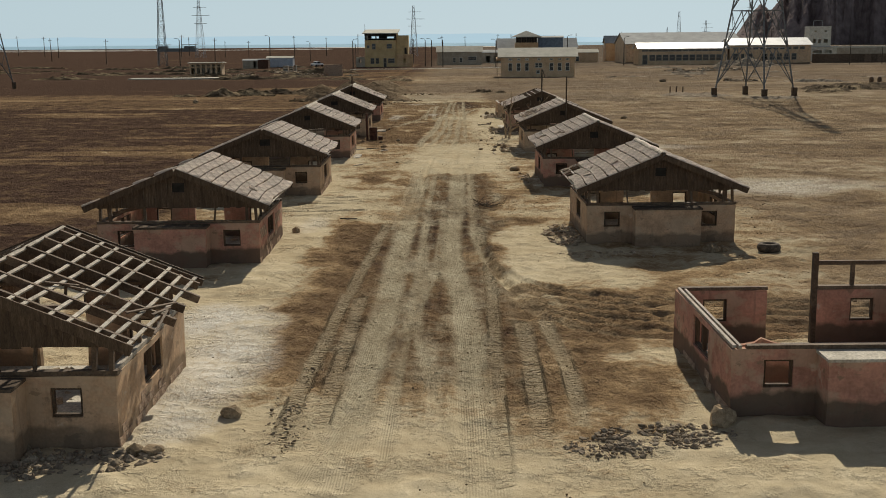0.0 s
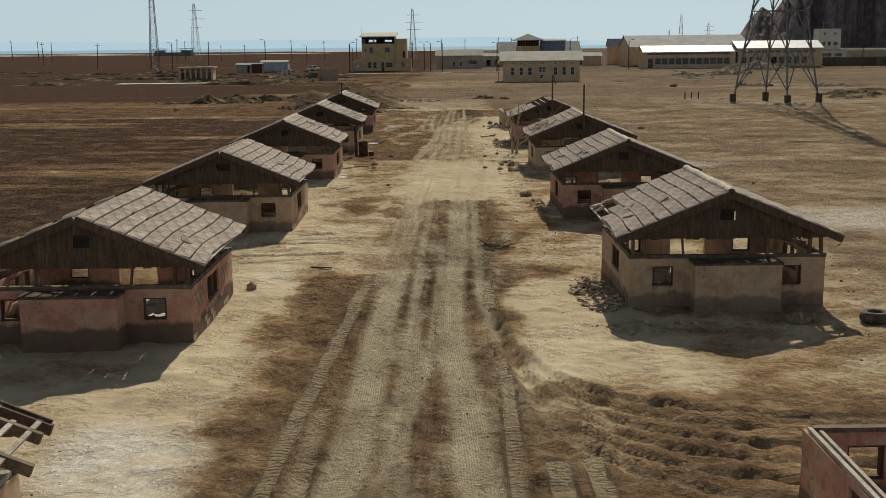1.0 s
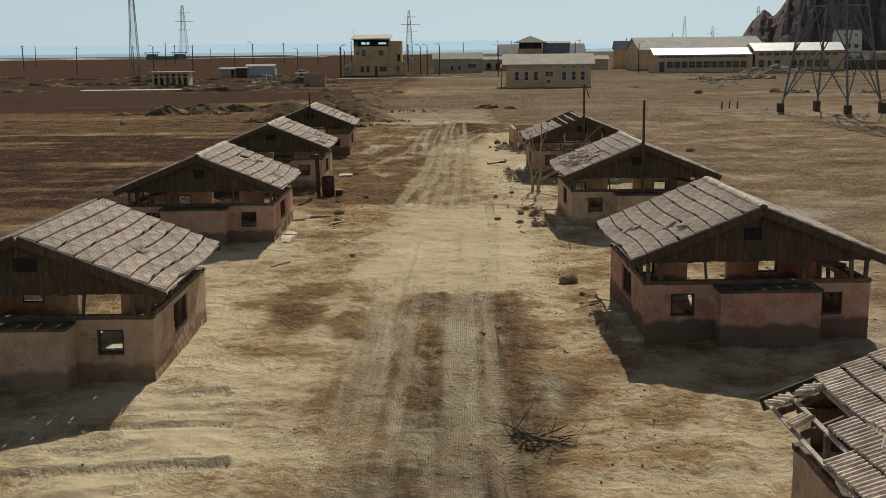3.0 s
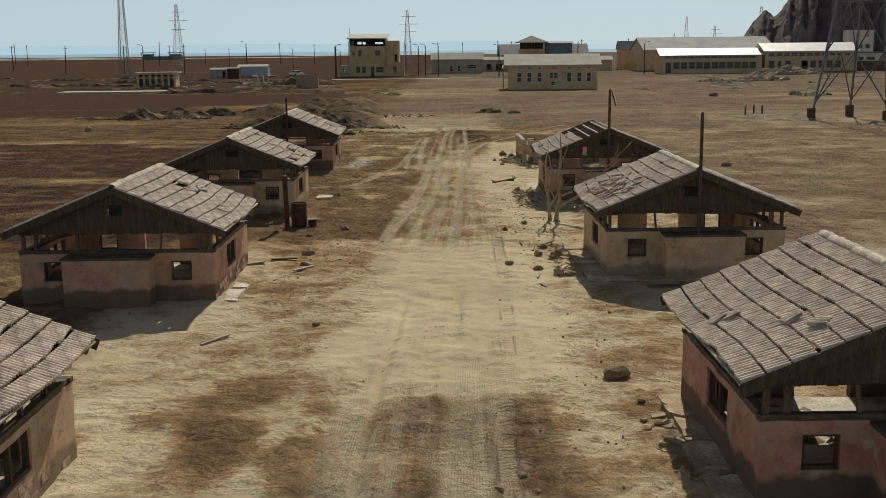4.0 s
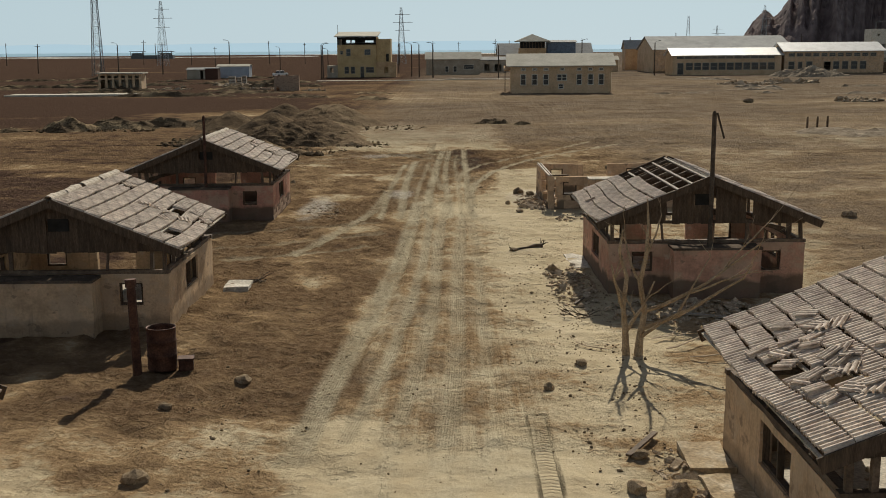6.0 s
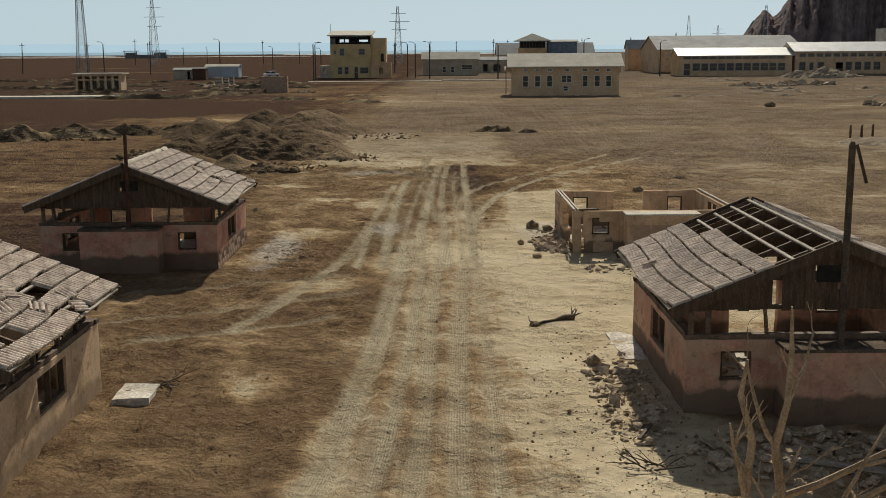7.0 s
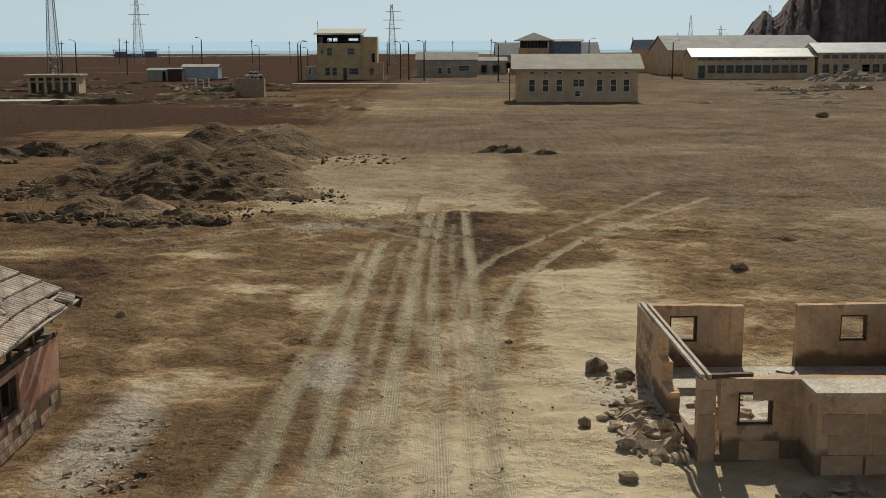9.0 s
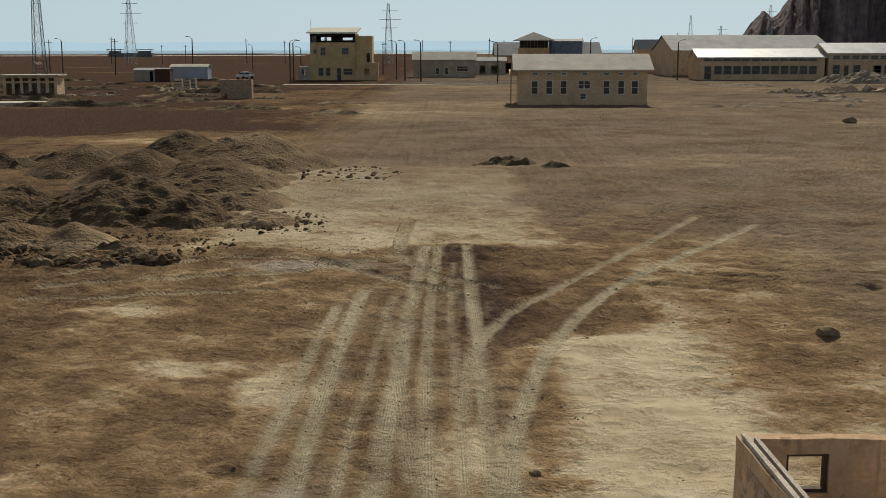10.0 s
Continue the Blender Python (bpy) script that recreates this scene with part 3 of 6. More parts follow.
def gattr(name):
    a = n.new("ShaderNodeAttribute")
    a.attribute_name = name
    return a.outputs["Fac"]


def gmath(op, a, v=None, c=None):
    m = n.new("ShaderNodeMath")
    m.operation = op
    l.new(a, m.inputs[0])
    for i, q in ((1, v), (2, c)):
        if isinstance(q, (int, float)):
            m.inputs[i].default_value = q
        elif q is not None:
            l.new(q, m.inputs[i])
    return m.outputs[0]


n_big, n_mid, n_fine = gnoise(0.22, 5), gnoise(1.3, 6, 0.6), gnoise(9.0, 6, 0.65)
n_grit = gnoise(42.0, 3, 0.7)
n_patch = gnoise(0.5, 9, 0.64)
n_clod = gnoise(4.6, 7, 0.68)
n_drift = gnoise(0.75, 4, 0.55, (1.6, 0.35, 1))


def grange(src, lo, hi, smooth=False):
    r = n.new("ShaderNodeMapRange")
    if smooth:
        r.interpolation_type = "SMOOTHSTEP"
    r.inputs["From Min"].default_value, r.inputs["From Max"].default_value = lo, hi
    l.new(src, r.inputs["Value"])
    return r.outputs[0]


def gsum(base, *terms):
    """base plus each (noise - 0.5) times its weight, unclamped."""
    for src, w in terms:
        base = gmath("MULTIPLY_ADD", src, w, gmath("SUBTRACT", base, 0.5 * w))
    return base


# soils from pale wind-blown sand to wet-looking umber
sand = gramp(gsum(n_mid, (n_big, 0.9)), ((0.3, (0.4, 0.31, 0.187)), (0.5, (0.475, 0.376, 0.232)), (0.7, (0.55, 0.445, 0.285))))
rust = gramp(n_fine, ((0.32, (0.262, 0.166, 0.082)), (0.68, (0.37, 0.248, 0.132))))
brown = gramp(n_clod, ((0.3, (0.115, 0.07, 0.037)), (0.5, (0.178, 0.113, 0.061)), (0.7, (0.262, 0.175, 0.1))))
umber = gramp(n_clod, ((0.3, (0.043, 0.026, 0.018)), (0.5, (0.073, 0.045, 0.031)), (0.7, (0.132, 0.085, 0.057))))
streaks = gnoise(1.0, 4, 0.6, (3.6, 0.07, 1))
tone = gsum(gattr("dark"), (n_patch, 1.7), (n_mid, 0.7), (n_clod, 0.75))
tone = gmath("MULTIPLY_ADD", gmath("SUBTRACT", streaks, 0.5), gmath("MULTIPLY", gattr("dusty"), 1.0), tone)
col = gmix(sand, rust, grange(tone, 0.12, 0.5, True))
col = gmix(gmix(col, brown, grange(tone, 0.36, 0.78, True)), umber, grange(tone, 0.88, 1.36, True))
grey_soil = gramp(gsum(n_clod, (n_patch, 1.0), (n_big, 1.3)), ((0.3, (0.125, 0.097, 0.069)), (0.5, (0.2, 0.16, 0.114)), (0.7, (0.285, 0.233, 0.17))))
col = gmix(col, grey_soil, gmath("MULTIPLY", gattr("ashen"), 0.52))
# fine powder in the wheel tracks, with the tyres' ribs along them
dust = gramp(gsum(n_fine, (n_drift, 1.2)), ((0.3, (0.3, 0.24, 0.15)), (0.5, (0.37, 0.302, 0.192)), (0.7, (0.45, 0.372, 0.243))))
u_at, v_at = gattr("across"), gattr("along")
rib = gmath("SINE", gmath("MULTIPLY_ADD", u_at, 118.0, gmath("MULTIPLY", n_drift, 3.0)))
ribbed = gmath("MULTIPLY_ADD", rib, gmath("MULTIPLY", gattr("ribs"), grange(n_drift, 0.36, 0.6)), 0.0)
tmask = gmath("MULTIPLY", gattr("track"), gmath("MULTIPLY_ADD", ribbed, 0.14, grange(gsum(n_drift, (n_mid, 0.7)), 0.12, 0.42)))
col = gmix(col, dust, gmath("MULTIPLY", gattr("dusty"), grange(gsum(n_drift, (n_mid, 0.8)), 0.42, 0.8)))
col = gmix(col, dust, tmask)
# salt crust, cracked into plates
cells = n.new("ShaderNodeTexVoronoi")
cells.feature = "DISTANCE_TO_EDGE"
cells.inputs["Scale"].default_value = 3.4
l.new(tc.outputs["Object"], cells.inputs["Vector"])
crack = grange(cells.outputs["Distance"], 0.015, 0.06)
crust = gramp(n_clod, ((0.3, (0.4, 0.335, 0.25)), (0.5, (0.56, 0.5, 0.4)), (0.7, (0.7, 0.64, 0.54))))
crust = gmix(gramp(n_fine, ((0.3, (0.33, 0.25, 0.16)), (0.7, (0.46, 0.36, 0.24)))), crust, gmath("MULTIPLY_ADD", crack, 0.6, 0.4))
col = gmix(col, crust, gmath("MULTIPLY", gattr("salt"), grange(n_patch, 0.25, 0.42)))
# tread bars pressed by heavy tyres
chev_u = gmath("ABSOLUTE", u_at)
chev = gmath("SINE", gmath("MULTIPLY_ADD", v_at, 42.0, gmath("MULTIPLY_ADD", chev_u, 20.0, gmath("MULTIPLY", n_mid, 6.0))))
bar = gmath("MULTIPLY", grange(chev, 0.0, 0.7, True), gmath("MULTIPLY", gattr("lugs"), grange(n_mid, 0.36, 0.52)))
bar_soil = gramp(n_fine, ((0.3, (0.17, 0.118, 0.066)), (0.7, (0.29, 0.21, 0.122))))
col = gmix(gmix(col, dust, gmath("MULTIPLY", gattr("lugs"), 0.6)), bar_soil, gmath("MULTIPLY", bar, 0.9))
# crumbs and grit; the dark flecks also paint in small shadows of clods
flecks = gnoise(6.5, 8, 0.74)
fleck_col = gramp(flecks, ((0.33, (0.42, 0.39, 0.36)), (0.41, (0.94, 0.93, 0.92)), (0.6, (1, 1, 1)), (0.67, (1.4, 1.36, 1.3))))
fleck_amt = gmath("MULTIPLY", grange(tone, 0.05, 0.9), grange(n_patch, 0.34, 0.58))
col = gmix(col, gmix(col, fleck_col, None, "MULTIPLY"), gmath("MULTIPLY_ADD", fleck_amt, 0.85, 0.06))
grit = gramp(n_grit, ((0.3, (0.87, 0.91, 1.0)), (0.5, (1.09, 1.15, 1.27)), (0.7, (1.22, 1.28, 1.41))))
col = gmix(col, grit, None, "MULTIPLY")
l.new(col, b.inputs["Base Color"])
rough_amt = grange(tone, 0.0, 0.9)
relief = gmath("MULTIPLY_ADD", n_clod, 0.8, gmath("MULTIPLY_ADD", flecks, 0.8, gmath("MULTIPLY", n_fine, 0.4)))
relief = gmath("MULTIPLY_ADD", relief, gmath("MULTIPLY_ADD", rough_amt, 0.62, 0.1), gmath("MULTIPLY_ADD", n_grit, 0.05, gmath("MULTIPLY", n_mid, 0.55)))
relief = gmath("MULTIPLY_ADD", ribbed, 0.028, relief)
relief = gmath("MULTIPLY_ADD", bar, -0.28, relief)
lumps = n.new("ShaderNodeTexVoronoi")
lumps.inputs["Scale"].default_value = 5.5
l.new(tc.outputs["Object"], lumps.inputs["Vector"])
lump = gmath("MULTIPLY", grange(lumps.outputs["Distance"], 0.4, 0.12), grange(gnoise(1.7, 4, 0.6), 0.52, 0.64))
lump = gmath("MULTIPLY", lump, gmath("MULTIPLY_ADD", rough_amt, 0.8, 0.1))
relief = gmath("MULTIPLY_ADD", lump, 0.5, relief)
bp = n.new("ShaderNodeBump")
bp.inputs["Strength"].default_value, bp.inputs["Distance"].default_value = 1.0, 0.15
l.new(relief, bp.inputs["Height"])
l.new(bp.outputs[0], b.inputs["Normal"])
gme.materials.append(GROUND)
tagged(new("ground", gme), "flat desert ground of tan sand and brown soil, crossed by wheel tracks", "ground", kind="structure")

WATER = bpy.data.materials.new("sea_water")
WATER.use_nodes = True
wb = WATER.node_tree.nodes["Principled BSDF"]
wb.inputs["Base Color"].default_value, wb.inputs["Roughness"].default_value = (0.27, 0.43, 0.56, 1), 0.95
wb.inputs["Specular IOR Level"].default_value = 0.05
bm = B()
box(bm, -4800, 4800, 1750, 4900, -1, 0.25)
part("water", bm, WATER, None)
tagged(bpy.data.objects["water"], "pale blue sea behind the flat shore", "sea", kind="structure")
SALT = mat("salt_flat", ((0.5, 0.49, 0.46), (0.65, 0.64, 0.6), (0.74, 0.73, 0.7)), 0.02, 0.3, 0.9, 0.0)
bm = B()
for x0, x1, y0, y1 in ((-2600, -420, 1420, 1500), (-1300, -150, 1240, 1290), (-1200, -500, 860, 880), (-240, 160, 1560, 1680), (-700, -330, 640, 650)):
    box(bm, x0, x1, y0, y1, -0.5, 0.12)
part("salt_flat", bm, SALT, None)
tagged(bpy.data.objects["salt_flat"], "white salt flats along the shore", "salt flat", kind="structure")


# ---- the ruined houses ----
W, D, HW, TH = 5.6, 5.6, 1.42, 0.2
RIDGE, HALF, SLOPE = 3.27, 3.15, 0.406
Y0, Y1 = -0.22, 5.95
LEN = math.hypot(HALF, HALF * SLOPE)
CA, SA = HALF / LEN, HALF * SLOPE / LEN
ROWS_N, COLS_N = 8, 7
DX_ROW, DY_COL = LEN / ROWS_N, (Y1 - Y0) / COLS_N
TIE = 1.99


def roof_z(x):
    return RIDGE - abs(x) * SLOPE


def sheet_mesh(seed):
    """One row-high roofing panel with narrow rolls and grooves running down the slope, its lower edge uneven."""
    rnd = random.Random(seed)
    bm = B()
    rolls, ln, th = 8, DX_ROW - 0.035, 0.02
    w = (DY_COL - 0.012) / rolls
    prof = ((0.0, -0.03), (0.24, -0.03), (0.34, 0.012), (0.52, 0.022), (0.78, 0.022), (0.94, 0.006))
    line = []
    for k in range(rolls):
        if k % 2 == 0:
            dy = rnd.uniform(-0.012, 0.012) + (0.03 if rnd.random() < 0.06 else 0.0)
        dz, tilt = rnd.uniform(-0.004, 0.005), rnd.uniform(-0.008, 0.008)
        line += [(-DY_COL / 2 + 0.006 + (k + p) * w, z + dz, dy, tilt) for p, z in prof]
    line.append((DY_COL / 2 - 0.006, -0.03, 0.0, 0.0))
    grid = []
    for end in (-1, 1):
        for t in (0, th):
            row = []
            for x, z, dy, tilt in line:
                y = end * ln / 2 + (dy if end < 0 else 0.0)
                row.append(bm.verts.new((x, y, z + tilt * y - t)))
            grid.append(row)
    top0, bot0, top1, bot1 = grid
    for i in range(len(line) - 1):
        bm.faces.new((top0[i], top0[i + 1], top1[i + 1], top1[i]))
        bm.faces.new((bot0[i + 1], bot0[i], bot1[i], bot1[i + 1]))
        bm.faces.new((top0[i + 1], top0[i], bot0[i], bot0[i + 1]))
        bm.faces.new((top1[i], top1[i + 1], bot1[i + 1], bot1[i]))
    for i in (0, -1):
        bm.faces.new((top0[i], top1[i], bot1[i], bot0[i]))
    return to_mesh("roof_sheet", bm, SHEET)


def half_sheet_mesh(full):
    bm = B()
    bm.from_mesh(full)
    bmesh.ops.delete(bm, geom=[v for v in bm.verts if abs(v.co.x) > DY_COL * 0.19], context="VERTS")
    for v in bm.verts:
        v.co.y *= 0.8
        v.co.z += 0.02 * math.sin(v.co.x * 7)
    return to_mesh("roof_shard", bm, SHEET)


def cap_mesh():
    """A half-round ridge tile, a little wider at one end."""
    bm = B()
    rings = []
    for y, r in ((-0.19, 0.115), (0.15, 0.135), (0.19, 0.14)):
        for k in (0, 1):
            rings.append([bm.verts.new(((r - 0.018 * k) * math.cos(a), y, (r - 0.018 * k) * math.sin(a) * 0.85 - 0.03)) for a in [math.pi * i / 8 for i in range(9)]])
    for j in range(2):
        for i in range(8):
            bm.faces.new((rings[2 * j][i], rings[2 * j][i + 1], rings[2 * j + 2][i + 1], rings[2 * j + 2][i]))
            bm.faces.new((rings[2 * j + 1][i + 1], rings[2 * j + 1][i], rings[2 * j + 3][i], rings[2 * j + 3][i + 1]))
    for r in (0, 4):
        for i in range(8):
            bm.faces.new((rings[r][i], rings[r][i + 1], rings[r + 1][i + 1], rings[r + 1][i]))
    return to_mesh("ridge_cap", bm, CAP)


SHEETS = [sheet_mesh(k) for k in range(6)]
SHARD_ME = half_sheet_mesh(SHEETS[0])
CAP_ME = cap_mesh()


def wall(bm, along, c0, c1, t0, t1, h, holes, chips=None):
    """A wall with through openings. along: 'x' or 'y'; it runs c0..c1 and is t0..t1 thick; holes: (a0, a1, z0, z1)."""
    cuts = sorted({c0, c1, *[v for q in holes for v in q[:2]]})
    for a0, a1 in zip(cuts, cuts[1:]):
        zs = sorted([(q[2], q[3]) for q in holes if q[0] < (a0 + a1) / 2 < q[1]])
        z, spans = -0.25, []
        for q0, q1 in zs:
            if q0 > z:
                spans.append((z, q0))
            z = q1
        if z < h:
            spans.append((z, h))
        for z0, z1 in spans:
            if along == "x":
                box(bm, a0, a1, t0, t1, z0, z1)
            else:
                box(bm, t0, t1, a0, a1, z0, z1)
    bmesh.ops.remove_doubles(bm, verts=bm.verts, dist=0.0005)
    return bm


def weather(bm, amount=0.018, cut=0.45, top=HW):
    """Softens a plastered wall: dense mesh, uneven faces, chipped arrises."""
    bmesh.ops.remove_doubles(bm, verts=bm.verts, dist=0.0005)
    for _ in range(2):
        es = [e for e in bm.edges if e.calc_length() > cut]
        if es:
            bmesh.ops.subdivide_edges(bm, edges=es, cuts=1, use_grid_fill=True)
    for v in bm.verts:
        q = v.co * 2.3
        v.co += Vector((noise.noise(q), noise.noise(q + Vector((9, 2, 4))), noise.noise(q + Vector((3, 8, 1))) * (1.5 if v.co.z > top - 0.05 else 0.5))) * amount
    return bm


def window_frame(house, m, along, a0, a1, z0, z1, c, mullion=False):
    """A dark timber frame set in an opening."""
    bm = B()
    t, d0, d1 = 0.05, c - 0.04, c + 0.06
    def b4(u0, u1, v0, v1):
        if along == "x":
            box(bm, u0, u1, d0, d1, v0, v1)
        else:
            box(bm, d0, d1, u0, u1, v0, v1)
    b4(a0, a0 + t, z0, z1)
    b4(a1 - t, a1, z0, z1)
    b4(a0 + t, a1 - t, z1 - t, z1)
    b4(a0 + t, a1 - t, z0, z0 + t)
    if mullion:
        b4((a0 + a1) / 2 - 0.03, (a0 + a1) / 2 + 0.03, z0 + t, z1 - t)
    return part("window_frame", bm, DARKWOOD, house)


def gable(house, y, s, vent, rnd, material=DARKWOOD, gaps=()):
    """Upright boards from the tie beam to the roof, with a small vent near the top."""
    x, k = -W / 2 + 0.02, 0
    while x < W / 2 - 0.03:
        w = 0.17 + 0.06 * rnd.random()
        x1 = min(x + w, W / 2 - 0.02)
        mid = (x + x1) / 2
        k += 1
        if k not in gaps:
            za, zb = roof_z(x) - 0.1, roof_z(x1 - 0.004) - 0.1
            lo = TIE + rnd.uniform(-0.03, 0.02)
            off = y + rnd.uniform(-0.005, 0.005)
            spans = [(lo, None)]
            if vent and abs(mid - 0.1 * s) < 0.22:
                spans = [(lo, 2.52), (2.84, None)]
            for z0, z1 in spans:
                bm = B()
                ta, tb = (za, zb) if z1 is None else (z1, z1)
                if min(ta, tb) > z0 + 0.02:
                    quad_box(bm, ((x, off, z0), (x1 - 0.004, off, z0), (x1 - 0.004, off + 0.025, z0), (x, off + 0.025, z0), (x, off, ta), (x1 - 0.004, off, tb), (x1 - 0.004, off + 0.025, tb), (x, off + 0.025, ta)))
                    part("gable_board", bm, material, house)
                else:
                    bm.free()
        x = x1
    if vent:
        # near-black panel behind the opening, its dark inside painted on
        part("vent", box(B(), 0.1 * s - 0.26, 0.1 * s + 0.26, y + 0.035, y + 0.06, 2.5, 2.86), NEARBLACK, house)


def roof_matrix(side, down, y, lift=0.0, twist=0.0, pitch=0.0):
    """A place on a slope: side +1 or -1 in x, metres down from the ridge, metres along it."""
    u = Vector((-side * CA, 0, SA))
    nrm = Vector((side * SA, 0, CA))
    ax = Vector((0, side, 0))
    p = Vector((side * down * CA, y, RIDGE - down * SA)) + nrm * (0.09 + lift)
    m = Matrix((ax, u, nrm)).transposed().to_4x4()
    return Matrix.Translation(p) @ m @ pose(0, 0, 0, pitch, 0, twist)


def house(name_label, corner, side, plasters, roof="full", holes=(), away_holes=(), caps=True, seed=1, yaw=1.2, loose=0.0, cap_skip=(), sheet_cols=None, gable_gaps=(), cracks=(), breach=None):
    """One ruined house. corner: front corner on the road side; side: +1 where the road lies towards +x, else -1.
    roof: full, battens (no sheets) or none. holes: (row, column) of missing sheets on the road slope."""
    rnd = random.Random(seed)
    s = side
    org = Vector((corner[0], corner[1], 0)) + Matrix.Rotation(radians(yaw), 3, "Z") @ Vector((-s * W / 2, 0, 0))
    h = thing("ruined_house", pose(org.x, org.y, 0, 0, 0, yaw), name_label, "house", "ruined houses along the dirt road")
    P = plasters
    rx = lambda a: s * (W / 2 - a)  # metres from the road-side corner
    def span(a, c):
        return tuple(sorted((rx(a), rx(c))))
    # lower walls
    win_a, win_b = span(0.66, 1.26), span(4.32, 4.92)
    bm = wall(B(), "x", -W / 2, W / 2, 0, TH, HW, [(*win_a, 0.62, 1.2), (*win_b, 0.62, 1.2)] + [(*span(a, c), z0, z1) for a, c, z0, z1 in cracks])
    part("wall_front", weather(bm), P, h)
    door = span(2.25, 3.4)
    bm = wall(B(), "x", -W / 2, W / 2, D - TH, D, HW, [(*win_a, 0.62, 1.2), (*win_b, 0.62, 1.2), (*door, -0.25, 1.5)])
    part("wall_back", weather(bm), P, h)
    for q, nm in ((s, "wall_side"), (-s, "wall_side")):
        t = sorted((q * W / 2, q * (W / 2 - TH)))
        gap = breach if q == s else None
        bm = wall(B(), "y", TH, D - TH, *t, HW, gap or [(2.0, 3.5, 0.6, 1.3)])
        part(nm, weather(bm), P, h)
        if not gap:
            window_frame(h, None, "y", 2.0, 3.5, 0.6, 1.3, q * (W / 2 - 0.1) - 0.01, True)
    for yy in (0.1, D - 0.1):
        window_frame(h, None, "x", *win_a, 0.62, 1.2, yy)
        window_frame(h, None, "x", *win_b, 0.62, 1.2, yy)
    # protruding bay with a flat slab
    bay = span(1.72, 4.16)
    part("bay", weather(box(B(), bay[0], bay[1], -0.72, -0.003, -0.25, HW - 0.07)), P, h)
    # plain concrete where roofless, the darker shade-toned copy under a roof
    part("bay_slab", weather(box(B(), bay[0] - 0.03, bay[1] + 0.03, -0.76, -0.004, HW - 0.066, HW + 0.0), 0.01), CONCRETE if roof == "none" else SHADEDSLAB, h, "flat cracked slab on top of the bay")
    part("floor_slab", box(B(), -W / 2 + TH + 0.003, W / 2 - TH - 0.003, TH + 0.003, D - TH - 0.003, -0.1, 0.07), CONCRETE, h)
    if roof == "none":
        return h, rnd
    # wall plates
    for yy, l2 in ((0.1, W), (D - 0.1, W)):
        part("wall_plate", beam(B(), (-l2 / 2 - 0.03, yy, HW + 0.055), (l2 / 2 + 0.03, yy, HW + 0.055), 0.16, 0.09), BEAMWOOD, h)
    for q in (-1, 1):
        part("wall_plate", beam(B(), (q * (W / 2 - 0.1), 0.19, HW + 0.055), (q * (W / 2 - 0.1), D - 0.19, HW + 0.055), 0.16, 0.088), GREYWOOD if roof == "battens" else BEAMWOOD, h)
    # posts of the timber upper part
    lo, hi = HW + 0.1, TIE
    fx = [rx(a) for a in (0.1, 0.42, 3.95, 5.15, 5.5)]
    for x in fx:
        part("post", beam(B(), (x, 0.1, lo), (x + rnd.uniform(-0.03, 0.03), 0.1, hi), 0.09, 0.1, (0, 1, 0)), BEAMWOOD, h)
    part("post", beam(B(), (rx(1.55), 0.1, lo), (rx(1.5), 0.1, hi), 0.06, 0.06, (0, 1, 0)), BEAMWOOD, h)
    for q in (-1, 1):
        for y in (1.1, 2.1, 3.4, 4.5):
            part("post", beam(B(), (q * (W / 2 - 0.1), y, lo), (q * (W / 2 - 0.1), y + rnd.uniform(-0.05, 0.05), roof_z(W / 2) - 0.12), 0.08, 0.08, (0, 1, 0)), BEAMWOOD, h)
    # boarded back with openings
    yb = D - 0.12
    edges = [(0.2, 0.95, 0, 0), (0.95, 1.5, 0.12, 0.06), (1.5, 2.25, 0, 0), (2.25, 3.4, 0.0, 0.02), (3.4, 4.2, 0, 0), (4.2, 4.75, 0.12, 0.04), (4.75, 5.4, 0, 0)]
    for a, c, sill, head in edges:
        x0, x1 = span(a, c)
        if sill == 0 and head == 0:
            k = max(1, round((x1 - x0) / 0.3))
            for i in range(k):
                part("panel_board", box(B(), x0 + (x1 - x0) * i / k + 0.004, x0 + (x1 - x0) * (i + 1) / k - 0.004, yb - 0.012 + rnd.uniform(0, 0.008), yb + 0.015, lo + 0.003, hi - 0.003), REDWOOD, h)
        else:
            if sill:
                part("sill_board", box(B(), x0, x1, yb - 0.02, yb + 0.03, lo + 0.002, lo + sill), BEAMWOOD, h)
            part("jamb", box(B(), x0, x0 + 0.04, yb - 0.04, yb + 0.04, lo + sill + 0.002, hi - 0.003), BEAMWOOD, h)
            part("jamb", box(B(), x1 - 0.04, x1, yb - 0.04, yb + 0.04, lo + sill + 0.002, hi - 0.003), BEAMWOOD, h)
    part("post", beam(B(), (rx(2.75), yb, lo), (rx(2.7), yb, hi), 0.06, 0.06, (0, 1, 0)), BEAMWOOD, h)
    part("post", beam(B(), (rx(5.48), yb, lo), (rx(5.48), yb, hi), 0.08, 0.08, (0, 1, 0)), BEAMWOOD, h)
    # a leaning brace in the open corner
    part("brace", beam(B(), (rx(4.15), 1.4, TIE - 0.1), (rx(5.4), 1.2, HW + 0.2), 0.07, 0.12), BEAMWOOD, h)
    # tie beams, rafters, battens
    for y in (0.1, D - 0.1):
        part("tie_beam", beam(B(), (-W / 2, y, TIE + 0.045), (W / 2, y, TIE + 0.045), 0.1, 0.08), BEAMWOOD, h)
    ys = [Y0 + 0.06, 0.2, 1.2, 2.3, 3.4, 4.5, D - 0.1, Y1 - 0.06]
    for y in ys:
        for q in (-1, 1):
            e = HALF + (rnd.uniform(-0.15, 0.3) if roof == "battens" else -rnd.uniform(0.0, 0.1))
